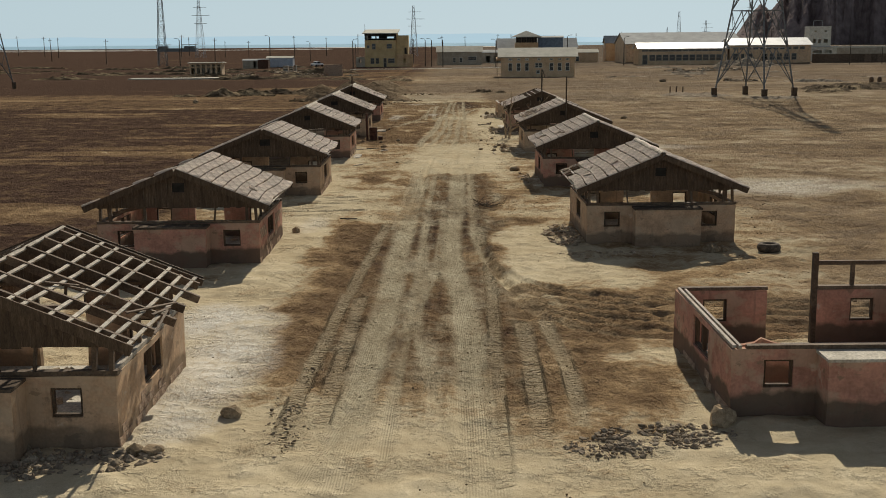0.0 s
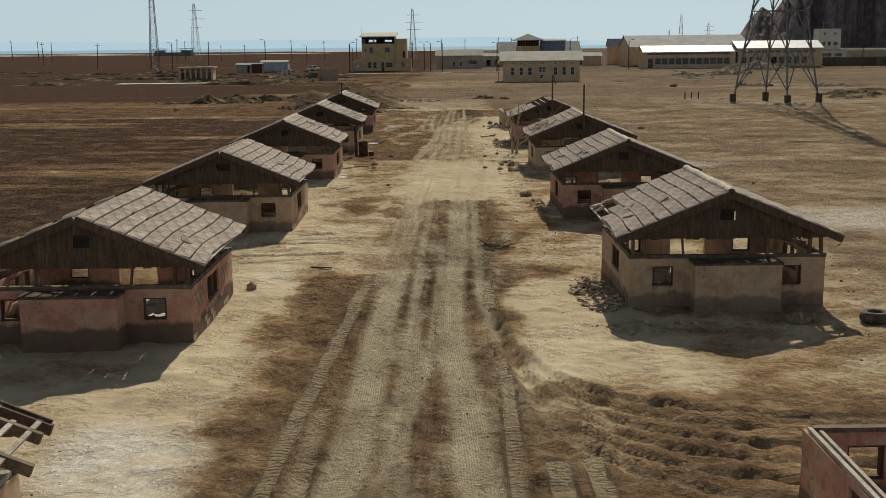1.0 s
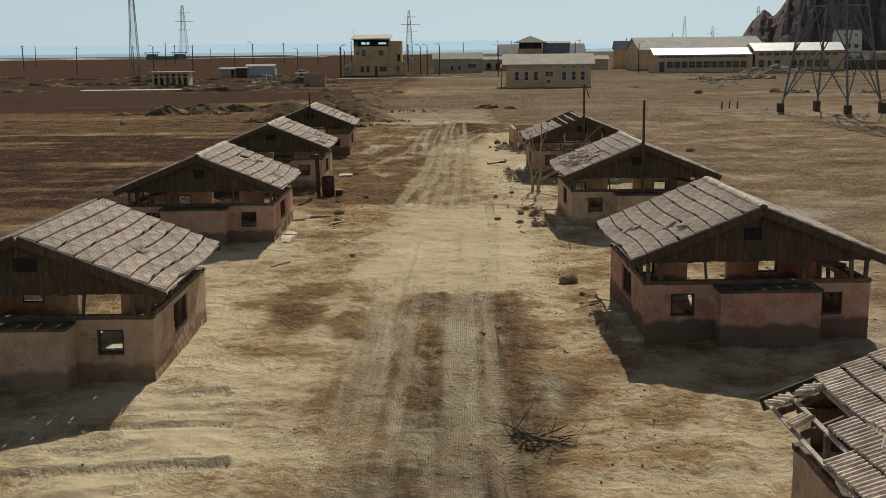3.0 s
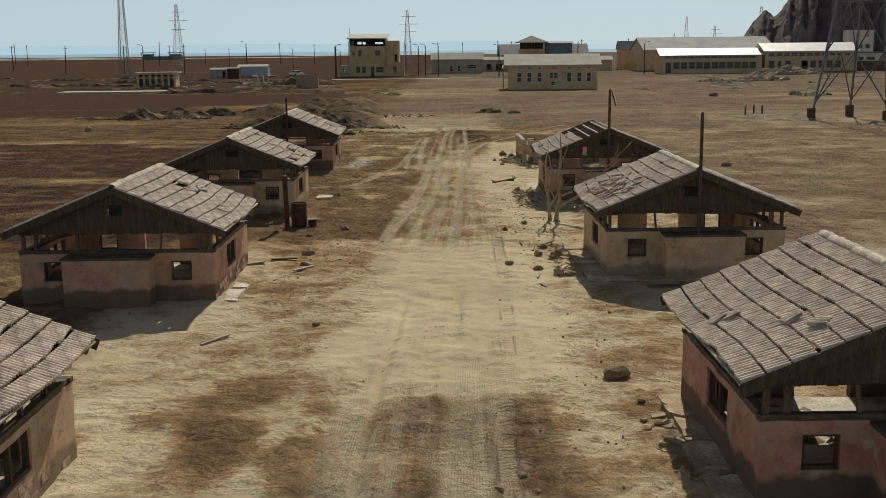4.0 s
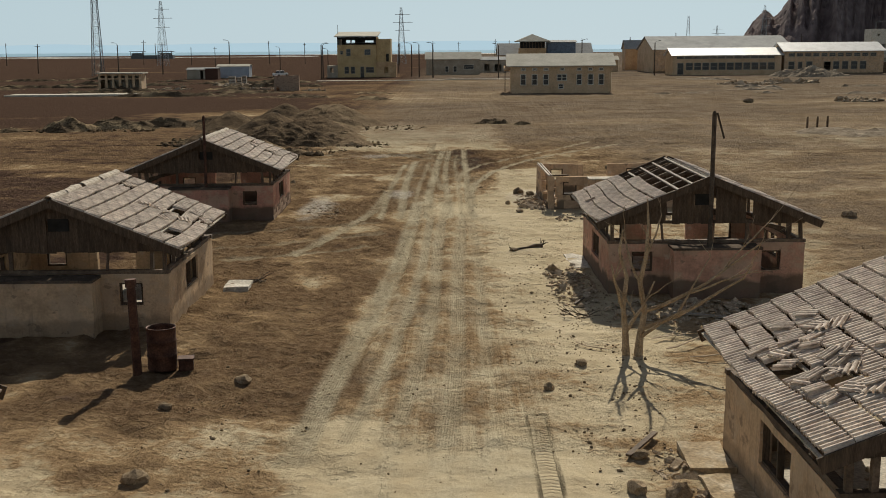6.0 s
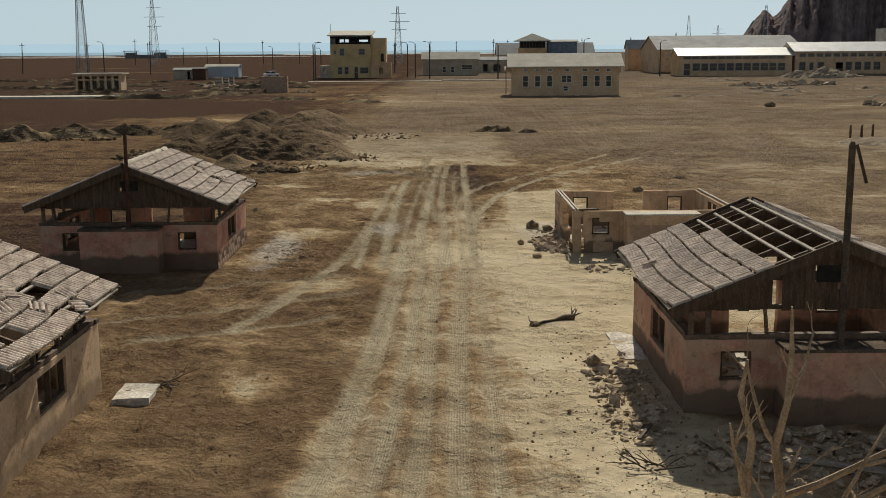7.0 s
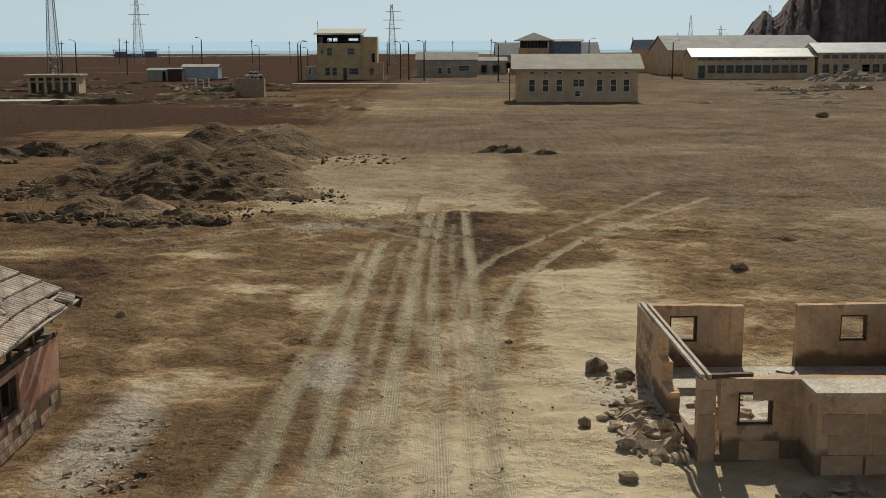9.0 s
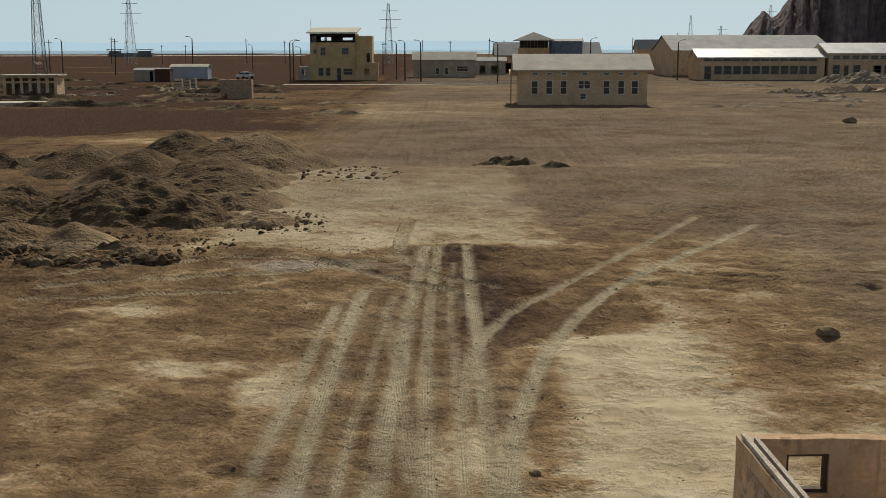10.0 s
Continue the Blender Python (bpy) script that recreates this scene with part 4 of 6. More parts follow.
            part("rafter", beam(B(), (q * 0.01, y, RIDGE - 0.02), (q * e, y + rnd.uniform(-0.02, 0.02), roof_z(e) - 0.02), *((0.09, 0.17) if roof == "battens" else (0.06, 0.1))), BEAMWOOD, h)
    for q in (-1, 1):
        for i in range(ROWS_N + 1):
            dn = min(LEN - 0.03, 0.06 + i * DX_ROW)
            bare = roof == "battens"
            jit = 0.09 if bare else 0.0
            cut = Y1 - (rnd.choice((0.0, 0.0, 0.35, 1.3)) if bare else 0.03)
            p0 = roof_matrix(q, min(LEN, dn + rnd.uniform(-jit, jit)), Y0 + (rnd.choice((0.0, 0.1, 0.5)) if bare else 0.02), -0.045).translation
            p1 = roof_matrix(q, min(LEN, dn + rnd.uniform(-jit, jit)), cut, -0.045).translation
            mid_ = (p0 + p1) / 2 - Vector((0, 0, rnd.uniform(0.0, 0.06) if bare else 0.0))
            for e0, e1 in ((p0, mid_), (mid_, p1)):
                part("batten", beam(B(), e0, e1, 0.055 + 0.02 * bare, 0.045, (q * SA, 0, CA)), GREYWOOD, h)
            if bare and rnd.random() < 0.5:
                e0 = roof_matrix(q, dn + 0.2, Y0 + rnd.uniform(1.0, 4.0), 0.0).translation
                e1 = roof_matrix(q, min(LEN, dn + rnd.uniform(0.4, 0.9)), Y0 + rnd.uniform(1.0, 5.0), 0.0).translation
                part("loose_batten", beam(B(), e0, e1, 0.05, 0.03, (q * SA, 0, CA)), BEAMWOOD, h)
    # bargeboards
    for y in (Y0 - 0.02, Y1 + 0.02):
        for q in (-1, 1):
            part("bargeboard", beam(B(), (q * 0.01, y, RIDGE - 0.0), (q * (HALF + 0.04), y, roof_z(HALF + 0.04) - 0.0), 0.035, 0.21), DARKWOOD, h)
    gable(h, 0.02, s, True, rnd, gaps=gable_gaps)
    gable(h, D - 0.06, s, False, rnd)
    # sheets
    if roof != "battens":
        for q in (-1, 1):
            lost = set(holes if q == s else away_holes)
            for r in range(ROWS_N):
                for c in range(COLS_N):
                    if (r, c) in lost or (q == s and sheet_cols and not sheet_cols(r, c)):
                        continue
                    j = loose * rnd.random()
                    wave = 0.06 * (r + 1) / ROWS_N
                    slip, bend = wave * math.sin(c * 0.95 + seed), -q * math.degrees(math.atan(wave * 0.95 / DY_COL * math.cos(c * 0.95 + seed)))
                    m = roof_matrix(q, (r + 0.5) * DX_ROW + 0.02 + slip, Y0 + (c + 0.5) * DY_COL, 0.03 + 0.003 * rnd.random() + j * 0.03, bend + j * rnd.uniform(-7, 7), -4.2 - j * rnd.uniform(-3, 3))
                    piece("roof_sheet", SHEETS[rnd.randrange(6)], h, m)
            for r, c in lost if q == s else ():
                if rnd.random() < 0.7:
                    m = roof_matrix(q, (r + 0.6) * DX_ROW, Y0 + (c + 0.5) * DY_COL, 0.06, rnd.uniform(-60, 60), rnd.uniform(-6, 6))
                    piece("roof_shard", SHARD_ME, h, m)
        for _ in range(int(loose * 34)):
            m = roof_matrix(s, rnd.uniform(3.4, 7.2) * DX_ROW, Y0 + rnd.uniform(1.2, 5.4) * DY_COL, 0.06 + 0.03 * rnd.random(), rnd.uniform(-70, 70), rnd.uniform(-9, 9))
            piece("roof_shard", SHARD_ME, h, m)
    if caps:
        k = int((Y1 - Y0) / 0.33)
        for i in range(k):
            if i not in cap_skip:
                piece("ridge_cap", CAP_ME, h, pose(rnd.uniform(-0.02, 0.02), Y0 + 0.17 + i * 0.33, RIDGE + 0.12 + rnd.uniform(-0.012, 0.012), rnd.uniform(-2, 2), 0, rnd.uniform(-4, 4)))
    return h, rnd


BLOCK_ME = to_mesh("block", box(B(), -0.014, 0.014, -0.19, 0.19, -0.09, 0.09), BLOCK)


def bare_blocks(h, s, courses, seed, keep=0.6, front=False):
    """Courses of wall blocks where the plaster has come off the wall towards the road."""
    rnd = random.Random(seed)
    for k in range(7):
        row = courses[k] if k < len(courses) else 0.0
        for i in range(14):
            y = 0.2 + i * 0.4 + (0.2 if k % 2 else 0.0)
            z = 0.1 + k * 0.2
            if y > D - 0.2 or (1.8 < y < 3.7 and z > 0.5) or (keep < 0.5 and y < 3.6) or rnd.random() > row * (0.6 + 0.6 * math.sin(i * 0.8 + seed) ** 2):
                continue
            piece("block", BLOCK_ME, h, pose(s * (W / 2 - 0.002), y, z, rnd.uniform(-1, 1), 0, 0))


LOST_FEW = ((4, 1), (3, 3), (5, 5))
hs, hr = house("beige plaster house with bare battens for a roof", (-6.1, 19.5), 1, BEIGE, "battens", seed=2, caps=False)
bare_blocks(hs, 1, (0.9, 0.7, 0.2), 2)
hs, hr = house("pink plaster house with half-stripped tile roof", (-6.69, 37.6), 1, PINK, "full", holes=(), away_holes=[(r, c) for r in range(8) for c in range(7) if (r * 3 + c * 5) % 7 != 0], caps=False, seed=3, loose=0.03)
bare_blocks(hs, 1, (0.4, 0.5, 0.4, 0.5, 0.6, 0.8), 3)
hs, hr = house("beige plaster house with whole corrugated roof", (-6.82, 55.2), 1, BEIGE, "full", caps=False, seed=4, loose=0.05)
bare_blocks(hs, 1, (0.7, 0.6, 0.2), 4)
hs, hr = house("pale pink house with a hole in its roof", (-7.2, 73.5), 1, ROSE, "full", holes=((2, 4), (3, 4)), seed=5, loose=0.15)
bare_blocks(hs, 1, (0.8, 0.4), 5)
house("cream plaster house with broken roof edge", (-7.53, 91.2), 1, CREAM, "full", holes=((6, 1), (7, 4), (1, 5), (5, 4)), seed=6, loose=0.2, cap_skip=(3, 7, 12))
hs, hr = house("pink and white house with gaps in its roof", (-7.92, 109.7), 1, PINK, "full", holes=((3, 5), (5, 4), (7, 6)), seed=7, loose=0.15, cap_skip=(14, 17))
bare_blocks(hs, 1, (0.8, 0.6, 0.3), 7)
hs, hr = house("pink roofless house of plastered blocks", (5.83, 21.25), -1, PINK, "none", seed=8)
bare_blocks(hs, -1, (0.3, 0.1), 8)
house("grey beige house with broken roof edge", (5.03, 41.3), -1, BEIGE, "full", holes=((7, 4), (7, 5), (7, 6), (6, 5), (6, 6)), away_holes=[(r, c) for r in range(2, 8) for c in range(7) if (r + c * 3) % 3 == 0], seed=9, loose=0.1)
house("pink plaster house with whole corrugated roof", (4.56, 58.45), -1, PINK, "full", seed=10, loose=0.12)
house("beige house with many slipped roof sheets", (4.49, 76.68), -1, CREAM, "full", holes=((5, 2), (6, 3)), seed=11, loose=0.8)
house("pink house with half its roof stripped to battens", (4.06, 95.2), -1, ROSE, "full", seed=12, loose=0.05, caps=False, sheet_cols=lambda r, c: r >= 4 or (r == 3 and c < 5), away_holes=[(r, c) for r in range(8) for c in range(7) if (r * 2 + c) % 3 == 0], gable_gaps=(9, 15, 20))
hs, hr = house("beige roofless house with a cracked corner", (3.66, 112.3), -1, OCHRE, "none", seed=13, cracks=((0.28, 0.36, 0.95, 1.5), (0.24, 0.33, 0.55, 0.93), (0.3, 0.42, 0.12, 0.53)), breach=[(0.24, 1.0, 0.3, 1.5), (1.0, 2.2, 0.12, 1.5), (2.2, 2.9, 0.5, 1.5), (2.9, 3.3, 0.9, 1.5)])
bare_blocks(hs, -1, (0.9, 0.6, 0.5, 0.5, 0.6, 0.6), 13, 0.4)
# large blocks showing through the worn plaster of its front
bl = random.Random(5)
PALEBLOCK = mat("worn_render_block", ((0.38, 0.265, 0.175), (0.47, 0.335, 0.225), (0.56, 0.41, 0.285)), 1.6, 9, 0.95, 0.15, per_object=0.1, fine_amt=0.14)
BIG_BLOCK = to_mesh("block", weather(box(B(), -0.335, 0.335, -0.009, 0.009, -0.165, 0.165), 0.01), PALEBLOCK)
for row in range(4):
    for col in range(8):
        x, z = -2.45 + col * 0.69 + 0.2 * (row % 2), 0.19 + row * 0.345
        a0 = 2.8 + x  # metres from the road-side corner
        if a0 > 5.2 or 1.3 < a0 < 4.6 or (row in (1, 2, 3) and 0.2 < a0 < 1.55 and row < 3) or (row in (1, 2) and a0 > 3.9) or 0.0 < a0 < 0.7 or bl.random() < 0.2:
            continue
        piece("block", BIG_BLOCK, hs, pose(x, -0.004, z, 0, 0, bl.uniform(-0.4, 0.4)))
    for col in range(3):
        if bl.random() < 0.75 and row < 3:
            piece("block", BIG_BLOCK, hs, pose(-2.8 + 1.72 + 0.45 + col * 0.72 + 0.1 * (row % 2), -0.724, 0.19 + row * 0.345, 0, 0, bl.uniform(-0.4, 0.4)))
for k in range(3):
    piece("block", BIG_BLOCK, hs, pose(-2.8 + 0.15, -0.006, 0.2 + k * 0.42, 0, bl.uniform(-3, 3), 0) @ Matrix.Diagonal((0.4, 1.3, 1.2, 1)))


# ---- the far buildings ----
def far_window(parent, x0, x1, z0, z1, y, frame_mat=TRIM, glass=True, border=0.12, bars=1):
    bm = B()
    box(bm, x0 - border, x0, y - 0.06, y + 0.1, z0 - border, z1 + border)
    box(bm, x1, x1 + border, y - 0.06, y + 0.1, z0 - border, z1 + border)
    box(bm, x0, x1, y - 0.06, y + 0.1, z1, z1 + border)
    box(bm, x0, x1, y - 0.08, y + 0.1, z0 - border, z0)
    for k in range(bars):
        zz = z0 + (z1 - z0) * (k + 1) / (bars + 1)
        box(bm, x0, x1, y + 0.05, y + 0.09, zz - 0.03, zz + 0.03)
    w = part("window", bm, frame_mat, parent)
    if glass:
        part("pane", box(B(), x0, x1, y + 0.14, y + 0.16, z0, z1), GLASSDARK, w)
    return w


def gabled(label, x0, x1, y0, y1, eave, ridge, wall_mat, roof_mat, openings=(), yaw=0.0, over=0.4, category="building", end_mat=None, framed=True, frame_mat=TRIM, glass=True, name="building", bars=1):
    """A long building with its ridge along x; openings are on the front: (x0, x1, z0, z1) from its left corner."""
    cx, cy = (x0 + x1) / 2, (y0 + y1) / 2
    h = thing(name, pose(cx, cy, 0, 0, 0, yaw), label, category)
    a, d = (x1 - x0) / 2, (y1 - y0) / 2
    ops = [(-a + q[0], -a + q[1], q[2], q[3]) for q in openings]
    part("wall_front", wall(B(), "x", -a, a, -d, -d + 0.3, eave, ops), wall_mat, h)
    part("wall_back", box(B(), -a, a, d - 0.3, d, -0.25, eave), wall_mat, h)
    for q in (-1, 1):
        bm = B()
        xs = sorted((q * a, q * (a - 0.3)))
        v = [[bm.verts.new((x, y, z)) for y, z in ((-d + 0.3, -0.25), (d - 0.3, -0.25), (d - 0.3, eave), (0, ridge - 0.12), (-d + 0.3, eave))] for x in xs]
        bm.faces.new(v[0])
        bm.faces.new(v[1][::-1])
        for i in range(5):
            bm.faces.new((v[0][i], v[0][(i + 1) % 5], v[1][(i + 1) % 5], v[1][i]))
        part("wall_end", bm, end_mat or wall_mat, h)
    rise = (ridge - eave) / d
    for q in (-1, 1):
        bm = B()
        e = d + over
        ze = ridge - rise * e
        quad_box(bm, ((-a - over, 0, ridge), (a + over, 0, ridge), (a + over, q * e, ze), (-a - over, q * e, ze), (-a - over, 0, ridge + 0.14), (a + over, 0, ridge + 0.14), (a + over, q * e, ze + 0.14), (-a - over, q * e, ze + 0.14)))
        part("roof", bm, roof_mat, h)
    if framed:
        for q in ops:
            far_window(h, *q, -d, frame_mat, glass, bars=bars)
    return h


# long tan building nearest to the houses
ops = [(0.92 + k, 1.6 + k, 1.35, 2.85) for k in (0.7, 2.45, 4.2, 9.35, 11.1, 12.75)]
ops += [(7.25, 7.85, 2.0, 2.85), (8.0, 8.6, 2.0, 2.85), (7.5, 8.1, 0.75, 1.35)]
ops += [(k, k + 0.55, 3.55, 3.8) for k in (1.7, 3.45, 5.2, 7.7, 10.3, 12.05, 13.7)]
barn = gabled("long tan plastered building with pale metal roof and narrow windows", 8.0, 23.5, 240.0, 249.0, 4.35, 5.95, TANWALL, PALEROOF, ops, -2.0, 0.7, end_mat=ORANGE)
part("porch_post", beam(B(), (-8.6, -2.0, 0), (-8.6, -2.0, 3.6), 0.12, 0.12), POLEWOOD, barn)
part("porch_roof", beam(B(), (-8.0, 2.5, 4.1), (-8.0, -2.6, 3.5), 1.6, 0.1), ORANGE, barn)

# three-storey yellow building
yb = thing("yellow_building", pose(0, 0, 0), "three-storey yellow building with dark open top floor and flat overhanging roof", "building")
F = 350.0
ops = [(-29.9, -29.3, 5.8, 6.5), (-28.4, -27.4, 5.4, 7.0), (-28.9, -27.9, 1.0, 2.6), (-27.3, -26.4, 1.0, 2.6), (-24.9, -24.1, 0.0, 2.6), (-23.5, -21.6, 1.2, 2.5), (-23.8, -22.4, 5.6, 6.9)]
part("wall_front", wall(B(), "x", -30.7, -20.9, F, F + 0.35, 8.1, ops), YELLOW, yb)
for q in ops:
    far_window(yb, *q, F, GREYWALL, True, 0.1)
# top floor shell in near-black: its indoor shade is put into the colour
part("wall_back", wall(B(), "x", -30.7, -20.9, F + 9, F + 9.35, 10.0, [(-29.3, -27.0, 8.55, 9.3), (-24.4, -22.2, 8.6, 9.2)]), NEARBLACK, yb)
part("wall_side", box(B(), -30.7, -30.35, F + 0.35, F + 9, -0.2, 10.0), GREYWALL, yb)
part("wall_side", box(B(), -21.25, -20.9, F + 0.35, F + 9, -0.2, 10.0), YELLOW, yb)
part("floor_slab", box(B(), -30.6, -21.3, F + 0.36, F + 8.9, 7.8, 8.05), NEARBLACK, yb)
for x in (-30.5, -27.2, -24.1, -21.1):
    part("column", box(B(), x - 0.15, x + 0.15, F + 0.02, F + 0.3, 8.1, 10.0), NEARBLACK, yb)
part("lintel_beam", box(B(), -30.7, -20.9, F + 0.0, F + 0.3, 9.45, 10.0), NEARBLACK, yb)
bm = B()
quad_box(bm, ((-31.3, F - 1.0, 10.0), (-20.4, F - 1.0, 10.0), (-20.4, F + 10, 11.2), (-31.3, F + 10, 11.2), (-31.3, F - 1.0, 10.25), (-20.4, F - 1.0, 10.25), (-20.4, F + 10, 11.45), (-31.3, F + 10, 11.45)))
part("roof", bm, PALEROOF, yb, "pale sheet roof, tilted back")
part("stair_block", wall(B(), "x", -20.88, -17.3, F + 0.6, F + 6, 9.5, []), YELLOW, yb)
# flat near-black panel paints the dark of the doorway
part("doorway", box(B(), -18.5, -17.8, F + 0.5, F + 0.62, 3.9, 5.8), NEARBLACK, yb)
part("annex", wall(B(), "x", -20.88, -15.9, F - 0.6, F + 0.58, 3.75, [(-18.9, -17.9, 1.0, 2.5)]), ORANGE, yb)
part("side_wing", wall(B(), "x", -33.4, -30.72, F + 0.3, F + 5, 3.0, [(-32.6, -31.8, 1.2, 2.4)]), GREYWALL, yb)
part("balcony_rail", beam(B(), (-30.5, F - 0.06, 8.6), (-21.0, F - 0.06, 8.6), 0.06, 0.08), STEEL, yb)
part("chimney_pipe", beam(B(), (-30.9, F + 4, 10.6), (-30.9, F + 4, 13.0), 0.08, 0.08), STEEL, yb)
tagged(part("pavement", box(B(), -32, -3.5, 317, 319.5, -0.2, 0.1), CONCRETE, None), "pale concrete apron before the yellow building", "pavement", kind="structure")
tagged(part("kerb", box(B(), -3.4, 26, 322, 323.5, -0.2, 0.16), CONCRETE, None), "long pale kerb", "kerb", kind="structure")

gabled("low tan building with pale roof", -9.0, 5.6, 372.0, 380, 4.2, 5.9, GREYWALL, PALEROOF, [(5.2, 6.0, 0.8, 2.2), (7.4, 8.2, 0.8, 2.2), (10.2, 12.8, 1.5, 2.6)], end_mat=TANWALL)
gabled("low link building with grey roof", 5.8, 14.0, 398, 404, 3.6, 4.4, GREYWALL, GREYROOF, [(1.5, 3.0, 0.4, 2.4), (4.5, 6.5, 0.4, 2.4)], framed=False)
b2 = gabled("large grey-roofed building behind a pavilion", 12.0, 40.5, 412, 426, 5.0, 8.3, TANWALL, GREYROOF, [(2, 4.5, 0.3, 2.9), (6, 9, 0.4, 3.2)], framed=False)
pav = thing("pavilion_tower", pose(22.0, 410, 0), "square wooden lookout pavilion with hipped roof", "tower")
part("base", box(B(), -4.0, 4.0, -4.0, 1.8, 0, 6.9), ORANGE, pav)
# solid near-black block: the gallery's inner shade as colour
part("gallery", box(B(), -3.6, 3.6, -3.6, 1.6, 6.9, 8.75), NEARBLACK, pav)
for k in range(9):
    part("mullion", box(B(), -3.7 + k * 0.9, -3.55 + k * 0.9, -3.75, -3.62, 6.9, 8.75), BEAMWOOD, pav)
bm = B()
v = [bm.verts.new(c) for c in ((-5.2, -5.2, 8.75), (5.2, -5.2, 8.75), (5.2, 3.2, 8.75), (-5.2, 3.2, 8.75), (-5.2, -5.2, 9.0), (5.2, -5.2, 9.0), (5.2, 3.2, 9.0), (-5.2, 3.2, 9.0), (0, -1, 11.1))]
for f in ((0, 3, 2, 1), (0, 1, 5, 4), (1, 2, 6, 5), (2, 3, 7, 6), (3, 0, 4, 7), (4, 5, 8), (5, 6, 8), (6, 7, 8), (7, 4, 8)):
    bm.faces.new([v[i] for i in f])
part("roof", bm, PALEROOF, pav)
blk = gabled("dark boxy building with blue panelled side", 26.5, 35.0, 408, 414, 8.6, 9.1, mat("blue_panel", ((0.1, 0.13, 0.17), (0.15, 0.19, 0.25), (0.2, 0.25, 0.32)), 1, 6, 0.7, 0.1), GREYROOF, framed=False)
gabled("small gabled tan building", 51.5, 59.0, 418, 425, 6.6, 9.0, ORANGE, GREYROOF, [(4.8, 5.6, 5.0, 6.0), (6.2, 7.0, 5.0, 6.0)], end_mat=TANWALL, bars=0)
gabled("small outbuilding with a pale roof", 37.5, 46, 395, 401, 3.4, 4.4, TANWALL, PALEROOF, [(1, 2, 0.5, 2)], end_mat=ORANGE)
gabled("big industrial hall with wide grey roof", 53.0, 91.0, 376, 404, 6.2, 9.8, OCHRE, GREYROOF, [], end_mat=TANWALL)
ops = [(1.2, 2.6, 0.2, 2.9)] + [(3.3 + 2.02 * k, 4.9 + 2.02 * k, 1.3, 2.95) for k in range(11)] + [(1.0 + 2.02 * k, 2.8 + 2.02 * k, 4.05, 4.5) for k in range(12)]
gabled("long factory block with white metal roof and rows of windows", 52.8, 79.6, 346.5, 357, 4.85, 6.5, TANWALL, WHITEROOF, ops, 0.0, 0.5, end_mat=ORANGE, frame_mat=GREYWALL)
ops = [(1.0 + 2.2 * k, 2.4 + 2.2 * k, 1.3, 3.1) for k in (0, 2, 4, 5, 6, 7, 8)] + [(3.4, 4.3, 0.1, 3.0), (9.8, 11.2, 0.1, 3.0)] + [(1.0 + 2.0 * k, 2.4 + 2.0 * k, 4.4, 5.1) for k in range(11)]
gabled("second factory block with white metal roof and open windows", 80.2, 104.5, 346, 358, 5.7, 7.7, OCHRE, WHITEROOF, ops, 0.0, 0.5, frame_mat=GREYWALL)
wt = thing("white_tower_block", pose(120.3, 392, 0), "tall faded white works building with a lower wing", "building")
part("tower", wall(B(), "x", -3.6, 3.6, -3, 3, 11.5, [(-2.4, -1.4, 6.0, 7.2), (-0.6, 0.4, 6.0, 7.2), (1.2, 2.6, 6.0, 7.2), (-2.0, -1.3, 9.6, 10.1), (1.4, 2.1, 9.6, 10.1)]), TRIM, wt)
part("wing", wall(B(), "x", -8, 5, -5.5, -3.05, 4.6, [(-6.8, -6.0, 2.6, 3.4), (-5.2, -4.4, 2.6, 3.4), (-3, 0, 2.5, 3.5), (1.0, 3.4, 2.5, 3.5), (-2.8, -0.5, 0, 1.9)]), TRIM, wt)
part("roof_slab", box(B(), -8.3, 5.3, -5.8, -3.02, 4.62, 4.85), GREYROOF, wt)
part("tank_frame", beam(B(), (-1.5, 0, 11.5), (-1.5, 0, 13.6), 0.2, 0.2), STEEL, wt)
part("tank_frame", beam(B(), (1.5, 0, 11.5), (1.5, 0, 13.6), 0.2, 0.2), STEEL, wt)
part("tank_frame", beam(B(), (-1.6, 0, 13.5), (1.6, 0, 13.5), 0.2, 0.2), STEEL, wt)
fence = thing("dark_fence", pose(0, 0, 0), "long dark sheet fence below the hill", "fence")
for k in range(30):
    part("panel", box(B(), 108 + k * 2.02, 110 + k * 2.02, 356 + 0.05 * (k % 2), 356.1 + 0.05 * (k % 2), 0, 2.7), BEAMWOOD, fence)
ws = thing("pale_gallery", pose(0, 0, 0), "long low pale gallery roof behind the fence", "building")
part("roof", box(B(), 126, 175, 398, 402, 4.2, 4.8), TRIM, ws)
part("wall", box(B(), 126, 175, 398.2, 401.8, 0, 4.2), GREYWALL, ws)

# shed with open bays, its slab, huts, container and mud hut on the dark side
sh = thing("open_bay_shed", pose(-60.6, 266.5, 0, 0, 0, 3.0), "tan shed with a row of narrow dark bays", "shed")
bays = [(-3.4 + k * 1.2, -2.6 + k * 1.2, 0.0, 2.0) for k in range(6)] + [(-3.4 + k * 1.2, -2.6 + k * 1.2, 2.25, 2.7) for k in range(6)]
part("wall_front", wall(B(), "x", -3.8, 3.8, -1.5, -1.2, 3.0, bays), TANWALL, sh)
part("wall_back", box(B(), -3.8, 3.8, 2.0, 2.3, -0.1, 3.0), GREYWALL, sh)
for q in (-3.8, 3.5):
    part("wall_end", box(B(), q, q + 0.3, -1.2, 2.0, -0.1, 3.0), TANWALL, sh)
part("roof", box(B(), -4.2, 4.2, -1.9, 2.6, 3.0, 3.2), CONCRETE, sh)
